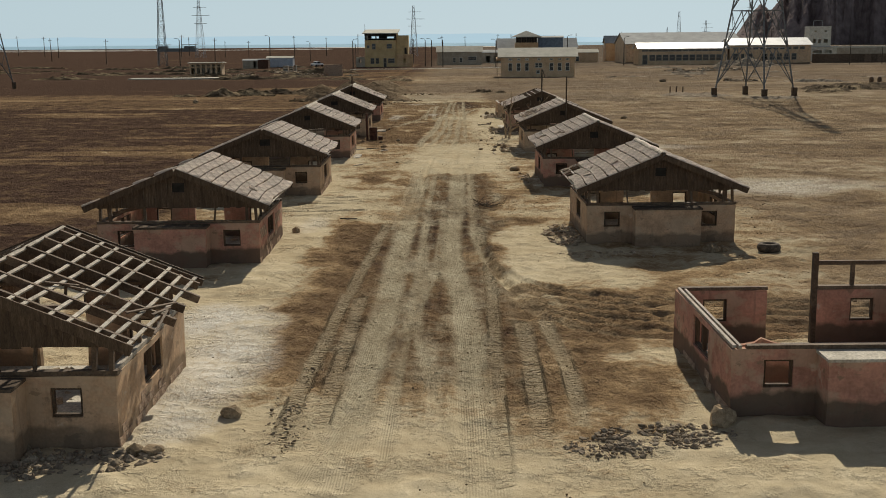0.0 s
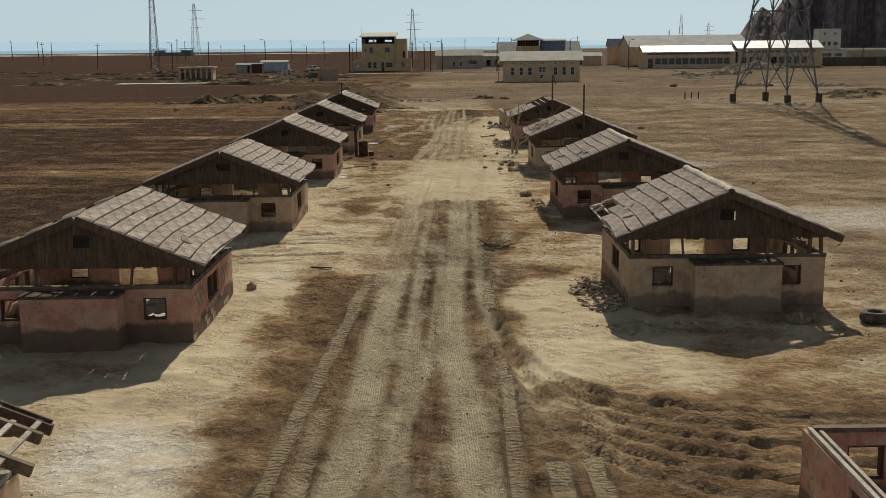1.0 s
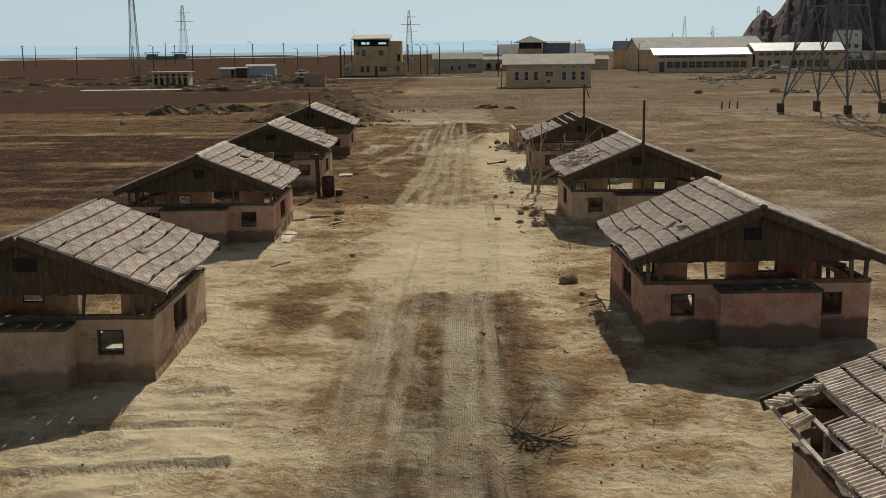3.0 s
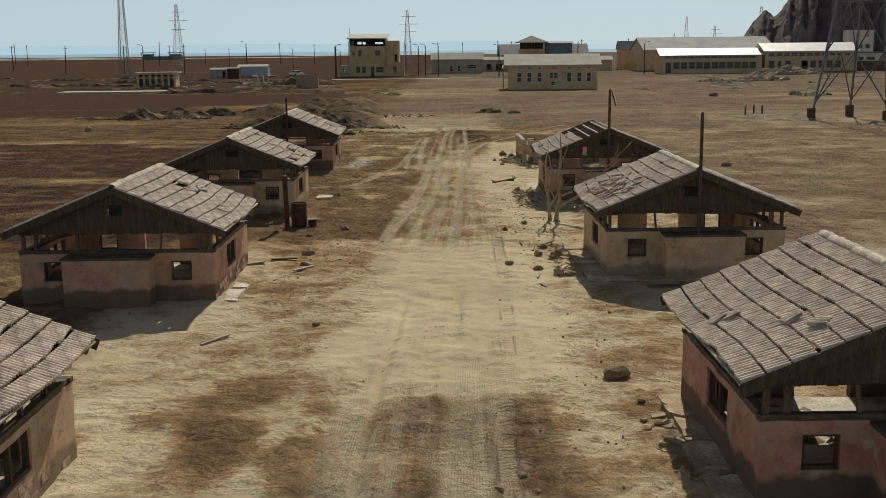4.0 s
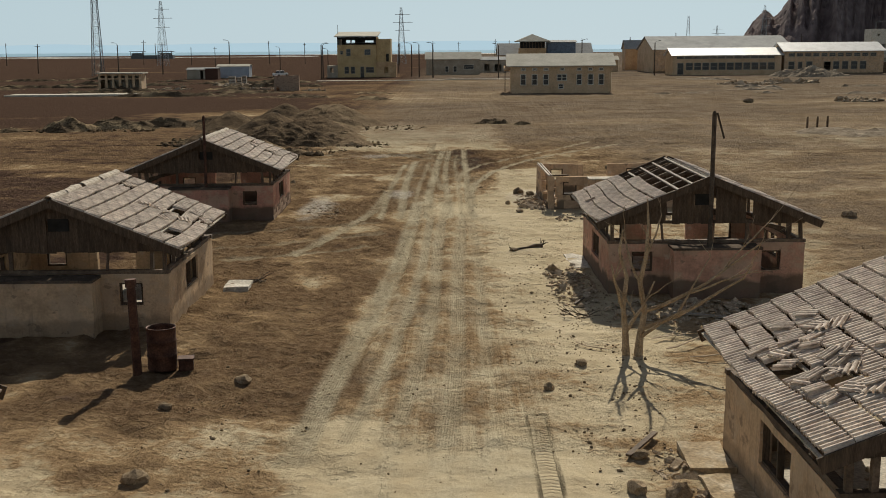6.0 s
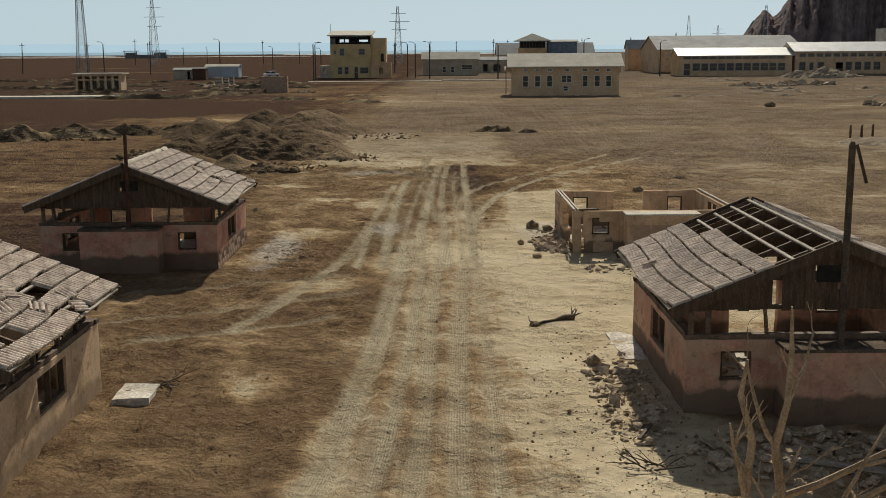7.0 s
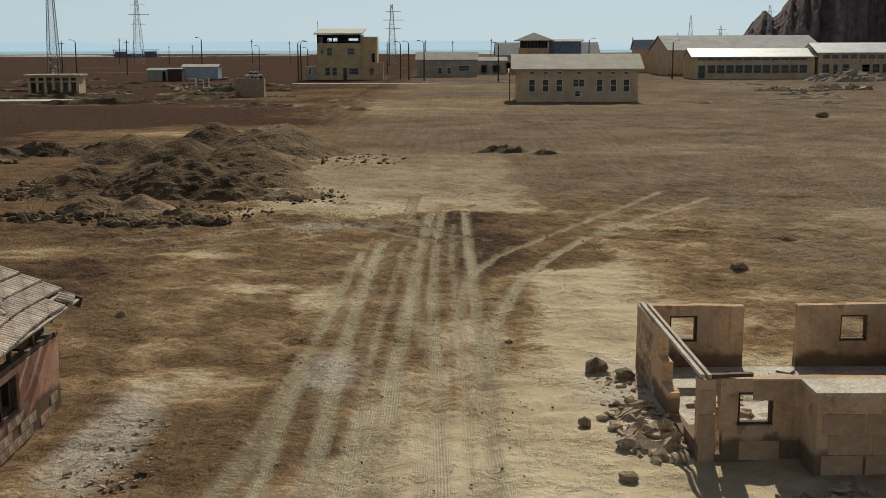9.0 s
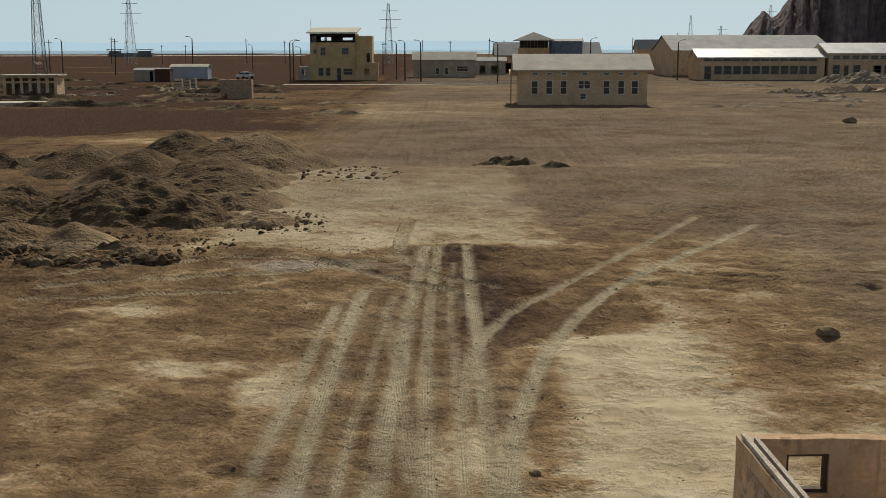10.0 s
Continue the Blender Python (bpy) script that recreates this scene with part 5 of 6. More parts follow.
tagged(part("concrete_slab", weather(box(B(), -72, -48.5, 241.5, 246.5, -0.2, 0.28), 0.05, 3.0, 0.2), CONCRETE, None), "long pale cracked concrete slab on the ground", "slab", kind="structure")
gabled("small white-grey site hut", -67.2, -62.4, 343, 347, 2.3, 2.7, GREYWALL, GREYROOF, [(3.3, 4.0, 0.1, 2.0)], framed=False, category="hut", over=0.2, name="site_hut")
gabled("rusty brown site hut", -62.0, -58.9, 340, 343, 2.6, 2.75, RUST, GREYROOF, [], framed=False, category="hut", over=0.1, name="site_hut")
gabled("blue-grey cabin with pale roof edge", -61.0, -52.9, 349, 353, 2.9, 3.4, BLUEGREY, PALEROOF, [], framed=False, category="cabin", over=0.15, name="cabin")
for k, (x, y, w, h) in enumerate(((-47.4, 296, 1.3, 1.7), (-45.9, 297, 0.9, 1.5), (-44.8, 297.5, 0.7, 1.8))):
    c = thing("crate_stack", pose(x, y, 0), "weathered pale crate standing among scrap", "crate", "crates by the cabin")
    part("body", box(B(), 0, w, 0, 1, 0, h), GREYWOOD, c)
    for j in range(3):
        part("slat", box(B(), -0.03, w + 0.03, -0.05, -0.005, 0.1 + j * h / 3, 0.25 + j * h / 3), BEAMWOOD, c)
mh = thing("mud_hut", pose(-30.1, 261.0, 0, 0, 0, 6), "roofless brown block hut with a bare top", "hut")
part("wall_front", weather(wall(B(), "x", -2.1, 2.1, -2, -1.7, 2.6, [(-1.9, -1.2, 0, 0.7)]), 0.05, 1.0, 2.6), BLOCK, mh)
part("wall_back", weather(box(B(), -2.1, 2.1, 1.7, 2, -0.1, 2.5), 0.05, 1.0, 2.5), BLOCK, mh)
for q in (-2.1, 1.8):
    part("wall_end", weather(box(B(), q, q + 0.3, -1.7, 1.7, -0.1, 2.55), 0.05, 1.0, 2.5), BLOCK, mh)

car = thing("pickup_car", pose(-46.8, 360, 0, 0, 0, -35), "white pickup parked facing the open ground", "car")
bm = box(B(), -0.85, 0.85, -2.2, 2.2, 0.45, 1.05)
box(bm, -0.75, 0.75, -1.0, 0.9, 1.052, 1.65)
bmesh.ops.bevel(bm, geom=bm.edges[:], offset=0.12, segments=2, affect="EDGES")
part("body", bm, CARPAINT, car)
part("windscreen", box(B(), -0.68, 0.68, -1.03, -0.98, 1.12, 1.5), GLASSDARK, car)
for q in (-1, 1):
    part("side_window", box(B(), q * 0.76 - 0.02, q * 0.76 + 0.02, -0.8, 0.7, 1.12, 1.5), GLASSDARK, car)
    part("headlight", box(B(), q * 0.6 - 0.15, q * 0.6 + 0.15, -2.23, -2.15, 0.7, 0.85), TRIM, car)
    for y in (-1.4, 1.4):
        bm = B()
        tube(bm, ((q * 0.7, y, 0.36), (q * 0.9, y, 0.36)), (0.36, 0.36), 14)
        part("wheel", bm, NEARBLACK, car)


def lattice(parent, base, top, h, levels, joined, member=0.16, turn=45.0, steel=STEEL):
    """Four tapered legs with rings and crossed braces between the levels."""
    def corner(i, f):
        r = (base * (1 - f) + top * f) / 2 * math.sqrt(2)
        a = radians(turn + 90 * i)
        return Vector((r * math.cos(a), r * math.sin(a), h * f))
    fs = [1 - (1 - k / levels) ** 1.0 for k in range(levels + 1)]
    for i in range(4):
        bm = B()
        beam(bm, corner(i, 0), corner(i, 1), member * 1.5, member * 1.5)
        part("leg", bm, steel, parent)
    for k in range(levels):
        bm = B()
        for i in range(4):
            j = (i + 1) % 4
            for p, q in ((corner(i, fs[k]), corner(j, fs[k + 1])), (corner(j, fs[k]), corner(i, fs[k + 1])), (corner(i, fs[k + 1]), corner(j, fs[k + 1]))):
                if joined:
                    beam(bm, p, q, member * 0.7, member * 0.7)
                else:
                    part("brace", beam(B(), p, q, member * 0.7, member * 0.7), steel, parent)
        if joined:
            tagged(part("bracing", bm, steel, parent), kind="stuff")
        else:
            bm.free()


# great pylon beside the road
py = thing("lattice_pylon", pose(38.9, 151.5, 0), "tall dark steel lattice pylon on four concrete feet", "pylon")
R = 5.25
feet = [(-R, 0.3), (0, -R), (R, -0.3), (0.1, R)]
for fx2, fy2 in feet:
    part("footing", box(B(), fx2 - 0.32, fx2 + 0.32, fy2 - 0.32, fy2 + 0.32, -0.3, 1.15), DARKWOOD, py, "dark concrete footing")


def pyl(i, z):
    f = 1 - z / 30.0 if z < 22 else 0.267 - (z - 22) * 0.0115
    return Vector((feet[i][0] * f, feet[i][1] * f, z))


for i in range(4):
    part("leg", beam(B(), pyl(i, 1.1), pyl(i, 22), 0.19, 0.19), STEEL, py)
    part("leg", beam(B(), pyl(i, 22), pyl(i, 40), 0.2, 0.2), STEEL, py)
for z0p, z1p in ((1.6, 6.4), (6.4, 11.2), (11.2, 15.0), (15, 18), (18, 20.5), (20.5, 23), (23, 26), (26, 29), (29, 32), (32, 36), (36, 40)):
    for i in range(4):
        j = (i + 1) % 4
        mid = (pyl(i, z1p) + pyl(j, z1p)) / 2
        rods = [(pyl(i, z0p), mid, 0.1), (pyl(j, z0p), mid, 0.1), (pyl(i, z1p), pyl(j, z1p), 0.1)]
        f = 0.5
        for k in (i, j):
            rods.append((pyl(k, z0p + (z1p - z0p) * f), pyl(k, z0p).lerp(mid, f), 0.055))
            rods.append((pyl(k, z1p), pyl(k, z0p).lerp(mid, f), 0.055))
        for p, q, w in rods:
            part("brace", beam(B(), p, q, w, w), STEEL, py)
for q in (-1, 1):
    part("cross_arm", beam(beam(B(), (0, 0, 36), (q * 6.5, 0, 37), 0.25, 0.25), (0, 0, 38), (q * 6.5, 0, 37.1), 0.2, 0.2), STEEL, py)

copy_thing(py, pose(-84.3, 196.5, 0, 0, 0, 24))
tw = thing("lattice_mast", pose(-104.0, 390, 0), "tall slender steel lattice mast", "pylon")
lattice(tw, 2.9, 0.6, 34, 17, False, 0.085, turn=48)
for k, (x, y, h, arms) in enumerate(((-141, 605, 30, 1), (-27, 600, 26, 1), (167, 900, 29, 0), (188, 900, 22, 1), (158, 900, 17, 0), (222, 900, 36, 1))):
    t = thing("far_pylon", pose(x, y, 0), "distant steel lattice pylon with cross arms", "pylon", "far pylons")
    lattice(t, h * 0.15, h * 0.03, h, 12, True, 0.075, turn=40, steel=HAZEDSTEEL)
    if arms:
        for z, ln in ((h * 0.88, 8), (h * 0.74, 11), (h * 0.6, 8)):
            part("cross_arm", beam(B(), (-ln * 0.35, 0, z), (ln * 0.5, 0, z), 0.2, 0.2), HAZEDSTEEL, t)
plt = thing("shore_platform", pose(-279, 1100, 0), "dark loading platform with sheds on the shore", "platform")
part("deck", box(B(), -19, 19, -4, 4, 0, 3.2), STEEL, plt)
for x, w in ((-14, 4.5), (12, 5)):
    part("cabin", box(B(), x - w, x + w, -3, 3, 3.2, 5.2), STEEL, plt)
    part("canopy", box(B(), x - w - 2, x + w + 2, -4, 4, 6.2, 6.8), STEEL, plt)
    for q in (-1, 1):
        part("canopy_post", box(B(), x + q * (w + 1) - 0.2, x + q * (w + 1) + 0.2, -3, -2.6, 3.2, 6.2), STEEL, plt)

# street lamps and poles
lamp = thing("street_lamp", pose(-6.44, 338.5, 0, 0, 0, 0), "dark wooden lamp post with a short curved arm", "street lamp", "street lamps")
part("post", tube(B(), ((0, 0, -0.2), (0, 0, 8.0)), (0.17, 0.12), 8), POLEWOOD, lamp)
part("arm", tube(B(), ((0, 0, 7.9), (-0.3, 0, 8.35), (-0.9, 0, 8.5)), (0.05, 0.05, 0.05), 6), STEEL, lamp)
bm = box(B(), -1.5, -0.85, -0.14, 0.14, 8.42, 8.58)
bmesh.ops.bevel(bm, geom=bm.edges[:], offset=0.05, segments=2, affect="EDGES")
part("lantern", bm, STEEL, lamp)
for x, y, r, s in ((-32.6, 332.2, 180, 1.0), (-34.2, 348.6, 180, 1.0), (-35.6, 372, 0, 0.85), (-12.3, 356.2, 0, 1.0), (-10.06, 347, 0, 1.0), (9.1, 329.8, 0, 0.95), (48.5, 347.7, 180, 1.0), (35.2, 392, 180, 1.1), (55.3, 402, 180, 0.8), (-97.5, 388, 0, 1.1), (-72, 420, 0, 1.2), (-64, 470, 0, 0.95), (111, 330, 180, 0.8), (122, 335, 0, 0.7)):
    c = copy_thing(lamp, pose(x, y, 0, 0, 0, r))
    c.scale = (s, s, s)
pole = thing("utility_pole", pose(-137, 432, 0, 0, 2, 0), "thin dark leaning utility pole with a short crossbar", "pole", "utility poles")
part("post", tube(B(), ((0, 0, -0.2), (0, 0, 9.5)), (0.18, 0.12), 7), POLEWOOD, pole)
part("crossbar", beam(B(), (-0.9, 0, 8.7), (0.9, 0, 8.7), 0.12, 0.12), POLEWOOD, pole)
prnd = random.Random(5)
for x, y, s in ((-119, 440, 1.0), (-89, 404, 1.0), (-18.3, 407, 0.9), (-190, 520, 1.1), (-160, 640, 1.3), (-230, 640, 1.2), (-131, 620, 0.9), (-108, 567, 0.9), (-96, 640, 1.2), (-78, 640, 1.1), (-66, 700, 1.3), (-50, 640, 1.1), (-26, 560, 1.0), (-12, 600, 1.1), (0, 640, 1.1), (18, 640, 1.2), (28, 700, 1.2), (50, 640, 1.1), (62, 640, 1.2), (95, 700, 1.3), (130, 420, 1.0), (160, 600, 1.3), (210, 700, 1.4), (-260, 700, 1.3), (-300, 760, 1.4), (-175, 720, 1.2)):
    c = copy_thing(pole, pose(x, y, 0, 0, prnd.uniform(-2, 2), prnd.uniform(-60, 60)))
    c.scale = (s, s, s)

# ---- hills and the far shore ----
hx, hy = np.meshgrid(np.linspace(0, 1, 210), np.linspace(0, 1, 120))
HX, HY = 300 + hx * 520, 1300 + hy * 420
slant = HX / (HY - 30.0)
gully = np.abs(fbm(slant * 130, HY * 0.006, 4, 51) - 0.5) * 2
knob = np.clip((slant - 0.232) / 0.028, 0, 1)
HZ = HY * (0.031 * knob * (0.72 + 0.28 * np.clip((0.274 - slant) / 0.012, 0, 1)) + 0.1 * np.clip((slant - 0.268) / 0.066, 0, 1.7))
rise = np.clip((HY - 1320 - 70 * fbm(slant * 90, HY * 0.004, 3, 54)) / (90 + 120 * gully), 0, 1)
HZ *= rise ** 0.8 * (0.9 + 0.2 * fbm(slant * 110, HY * 0.02, 4, 53))
HZ += (18 * (fbm(HX * 0.06, HY * 0.03, 5, 52) - 0.5) + 10 * np.abs(fbm(HX * 0.11, HY * 0.03, 4, 55) - 0.5)) * np.clip(HZ / 25, 0, 1)
HZ = HZ - 2.0
hv = np.stack([HX, HY, HZ], -1).reshape(-1, 3)
hi2 = np.arange(hv.shape[0]).reshape(HX.shape)
hq = np.stack([hi2[:-1, :-1], hi2[:-1, 1:], hi2[1:, 1:], hi2[1:, :-1]], -1).reshape(-1, 4)
hme = bpy.data.meshes.new("hill")
hme.from_pydata(hv.tolist(), [], hq.tolist())
hme.materials.append(HILL)
tagged(new("hill", hme), "bare dark rocky hill with furrowed slopes", "hill", kind="structure")
# far shore strip glows by itself; distance haze is painted into its colour
HAZEGLOW = bpy.data.materials.new("painted_haze_glow")
HAZEGLOW.use_nodes = True
hb = HAZEGLOW.node_tree.nodes["Principled BSDF"]
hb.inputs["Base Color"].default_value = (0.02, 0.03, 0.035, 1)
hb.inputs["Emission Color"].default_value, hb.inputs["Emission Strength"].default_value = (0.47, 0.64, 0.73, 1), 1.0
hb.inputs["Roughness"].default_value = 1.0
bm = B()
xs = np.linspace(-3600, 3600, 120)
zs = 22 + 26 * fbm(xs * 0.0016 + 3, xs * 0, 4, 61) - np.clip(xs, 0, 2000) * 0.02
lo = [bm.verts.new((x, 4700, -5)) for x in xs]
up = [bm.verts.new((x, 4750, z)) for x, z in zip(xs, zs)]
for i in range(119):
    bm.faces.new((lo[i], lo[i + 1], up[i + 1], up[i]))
tagged(part("backdrop", bm, HAZEGLOW, None), "glowing backdrop strip of far shore with blue haze painted in", "far shore", kind="structure")


# ---- dirt heaps ----
SPOIL = mat("dumped_soil", ((0.04, 0.027, 0.017), (0.11, 0.076, 0.046), (0.23, 0.163, 0.097)), 0.9, 7, 0.97, 1.0, bump_dist=0.14)
sn, sl = SPOIL.node_tree.nodes, SPOIL.node_tree.links
s_in = sn["Principled BSDF"].inputs["Base Color"]
s_attr, s_mix, s_noise, s_ramp = sn.new("ShaderNodeAttribute"), sn.new("ShaderNodeMix"), sn.new("ShaderNodeTexNoise"), sn.new("ShaderNodeValToRGB")
s_attr.attribute_name, s_mix.data_type = "sandy", "RGBA"
s_noise.inputs["Scale"].default_value, s_noise.inputs["Detail"].default_value = 3.0, 8.0
s_ramp.color_ramp.elements[0].position, s_ramp.color_ramp.elements[0].color = 0.32, (0.15, 0.1, 0.058, 1)
s_ramp.color_ramp.elements[1].position, s_ramp.color_ramp.elements[1].color = 0.68, (0.38, 0.28, 0.175, 1)
sl.new(s_noise.outputs["Fac"], s_ramp.inputs["Fac"])
sl.new(s_attr.outputs["Fac"], s_mix.inputs["Factor"])
sl.new(s_in.links[0].from_socket, s_mix.inputs[6])
sl.new(s_ramp.outputs[0], s_mix.inputs[7])
sl.new(s_mix.outputs[2], s_in)


def heap(label, x0, x1, y0, y1, peaks, step, rough, mat_, seed, name="earth_mound"):
    """A heap of spoil: rounded peaks, gullies and clods, sinking into the ground at its rim."""
    ax, ay = np.arange(x0, x1, step), np.arange(y0, y1, step)
    X, Y = np.meshgrid(ax, ay)
    Z = np.full_like(X, -0.35)
    wx = X + 1.6 * (fbm(X * 0.35, Y * 0.35, 3, seed) - 0.5)
    wy = Y + 1.6 * (fbm(X * 0.35, Y * 0.35, 3, seed + 7) - 0.5)
    coarse, sandy = np.ones_like(X), np.zeros_like(X)
    for px, py_, rx2, ry2, hgt, *kind in peaks:
        d = np.sqrt(((wx - px) / rx2) ** 2 + ((wy - py_) / ry2) ** 2)
        lift = -0.35 + (hgt + 0.35) * (1.08 - np.sqrt(np.clip(d, 0, 1.08) ** 2 + 0.015)).clip(0, 1) ** 0.95
        if kind:
            coarse, sandy = np.where(lift > Z, kind[0] * 1.6, coarse), np.where(lift > Z, kind[1], sandy)
        Z = np.maximum(Z, lift)
    on = np.clip((Z + 0.25) * 3, 0, 1) * coarse
    Z += on * rough * ((fbm(X * 0.8, Y * 0.8, 5, seed + 2) - 0.5) * 1.3 + np.clip(fbm(X * 2.2, Y * 2.2, 3, seed + 3) - 0.5, 0, 1) * 1.3)
    vs = np.stack([X, Y, Z], -1).reshape(-1, 3)
    idx = np.arange(len(vs)).reshape(X.shape)
    qs = np.stack([idx[:-1, :-1], idx[:-1, 1:], idx[1:, 1:], idx[1:, :-1]], -1).reshape(-1, 4)
    keep = (Z.ravel()[qs] > -0.3).any(1)
    me = bpy.data.meshes.new(name)
    sandy = np.clip(sandy + 0.9 * np.clip(0.35 - Z, 0, 1) + 1.2 * (fbm(X * 0.5, Y * 0.5, 4, seed + 9) - 0.5), 0, 1)
    me.from_pydata(vs.tolist(), [], qs[keep].tolist())
    me.attributes.new("sandy", "FLOAT", "POINT").data.foreach_set("value", sandy.ravel().astype(np.float32))
    me.materials.append(mat_)
    return tagged(new(name, me), label, "mound")


MOUND = (
    (-12.3, 169, 5.6, 6.0, 2.0, 0.4, 0.55), (-16.6, 172, 4.0, 5.0, 1.95, 0.5, 0.0), (-20.9, 166, 3.6, 4.4, 1.6, 0.25, 0.05), (-16.4, 161.0, 4.2, 4.6, 1.75, 0.2, 0.25),
    (-12.6, 160, 4.8, 5.4, 1.4, 0.45, 0.6), (-14.0, 150, 4.6, 5.6, 1.55, 0.8, 0.0), (-11.0, 147.2, 2.4, 2.6, 0.95, 0.8, 0.05), (-18.4, 149.5, 3.4, 4.2, 1.2, 0.7, 0.2),
    (-13.6, 142.2, 1.9, 2.4, 0.8, 0.2, 1.0), (-15.9, 142.6, 2.2, 2.6, 0.7, 0.5, 0.8), (-8.2, 147, 2.0, 2.2, 0.5, 0.6, 0.5), (-9.6, 152.5, 3.2, 4.0, 0.75, 0.5, 0.6), (-11.4, 140.4, 2.6, 1.6, 0.3, 0.9, 0.3), (-23.5, 171, 3.6, 4.0, 0.9, 0.6, 0.0),
)
heap("large mound of dumped soil, dark clods and tan sand", -30, 0, 134, 184, MOUND, 0.14, 0.3, SPOIL, 71)
BANK = ((-35, 164, 3.0, 3.0, 1.3), (-31, 166, 5, 2.6, 0.9), (-27, 168, 5, 2.6, 0.8), (-23.5, 170, 4, 2.6, 0.7), (-40, 163, 4, 2.0, 0.3))
heap("low dark bank of dumped soil", -46, -20, 158, 176, BANK, 0.25, 0.5, HEAPDARK, 81)
GRAVEL = mat("grey_gravel", ((0.18, 0.14, 0.1), (0.29, 0.235, 0.175), (0.42, 0.35, 0.265)), 1.2, 14, 0.97, 0.6, bump_dist=0.05)
heap("low grey gravel heap under the pylon", 24, 48, 138, 160, ((33, 153, 6, 4, 0.45), (30, 156, 5, 4, 0.4), (40, 146, 8, 3, 0.3)), 0.3, 0.25, GRAVEL, 91, "gravel_mound")
heap("low brown bank beyond the pylon", 46, 76, 150, 190, ((58, 172, 10, 5, 0.9), (68, 180, 9, 5, 0.9), (52, 163, 5, 4, 0.5)), 0.4, 0.5, HEAPDARK, 92)
heap("grey soil heap by the factory", 70, 92, 315, 340, ((81, 325, 7, 5, 2.4), (76, 328, 5, 4, 1.6), (87, 330, 4, 4, 1.2)), 0.4, 0.7, GRAVEL, 93)
heap("small hump of soil on the open ground", -2, 8, 163, 176, ((2.9, 169.5, 2.6, 2.0, 0.5), (5.6, 168, 2.0, 1.4, 0.3)), 0.2, 0.5, HEAPDARK, 94)
heap("rough soil bank beside the far tracks", -46, 10, 196, 260, ((-12, 222, 4, 2, 0.5), (-24, 232, 8, 2, 0.4), (-36, 250, 9, 3, 0.6), (-14, 245, 5, 2, 0.35)), 0.5, 0.5, HEAPDARK, 95)

rb2 = random.Random(17)
LOWS = tuple((rb2.uniform(-150, -30), rb2.uniform(214, 380), rb2.uniform(5, 16), rb2.uniform(1.2, 2.6), rb2.uniform(0.3, 0.8)) for _ in range(34))
heap("low ridges of churned dark soil on the open plain", -175, -14, 208, 390, LOWS, 0.6, 0.6, HEAPDARK, 96)
LOWR = tuple((rb2.uniform(22, 120), rb2.uniform(200, 340), rb2.uniform(4, 12), rb2.uniform(1.2, 2.4), rb2.uniform(0.2, 0.5)) for _ in range(16))
heap("low ridges of pale scraped soil before the factory", 8, 140, 194, 345, LOWR, 0.6, 0.5, GRAVEL, 97)

# ---- rocks, rubble, wreckage ----
ROCKS = [to_mesh("rock", rock_bm(k, 2, 0.62 + 0.1 * (k % 3)), ROCK) for k in range(6)]
SHARPS = [to_mesh("stone", rock_bm(20 + k, 1, 0.6, 0.5), ROCK) for k in range(5)]
rr = random.Random(3)
BIG = ((-4.8, 86.5, 0.2, 0), (-5.35, 78.8, 0.17, 1), (-5.5, 80.9, 0.22, 2), (1.52, 78.8, 0.15, 3), (2.5, 87.8, 0.14, 4), (1.63, 85.9, 0.13, 5), (1.65, 102.0, 0.14, 0), (2.42, 77.8, 0.16, 1), (3.0, 77.0, 0.24, 2), (3.35, 76.85, 0.16, 3), (3.35, 65.7, 0.3, 4), (-6.4, 44.0, 0.2, 5), (0.56, 59.2, 0.09, 0), (0.97, 59.8, 0.09, 1), (2.64, 117.6, 0.28, 2), (3.2, 117.2, 0.22, 3), (8.55, 128.9, 0.26, 4), (-9.0, 122.6, 0.15, 5), (5.6, 20.85, 0.37, 1), (-4.36, 21.4, 0.22, 1), (-5.7, 19.1, 0.2, 2), (-5.4, 19.2, 0.22, 3), (2.4, 111.5, 0.16, 4), (2.0, 114.2, 0.14, 5), (0.9, 120.0, 0.1, 0), (36.2, 206.5, 0.6, 1), (-34.5, 145.0, 0.4, 2), (15.8, 109.5, 0.3, 3), (2.6, 80.5, 0.2, 4), (3.2, 80.2, 0.22, 5), (2.9, 82.0, 0.16, 1), (2.75, 98.6, 0.16, 2), (-6.0, 84.7, 0.16, 3), (-3.9, 70.5, 0.1, 4), (9.3, 39.3, 0.34, 0), (9.75, 39.5, 0.2, 2))
for x, y, r, k in BIG:
    ob = new("rock", ROCKS[k])
    ob.matrix_basis = pose(x, y, r * 0.3, 0, 0, rr.uniform(0, 360)) @ Matrix.Diagonal((r, r * rr.uniform(0.7, 1.0), r * rr.uniform(0.8, 1.1), 1))
    tagged(ob, "rough brown boulder lying on the sand" if r > 0.35 else "small brown rock lying on the sand", "rock", "rocks along the road")


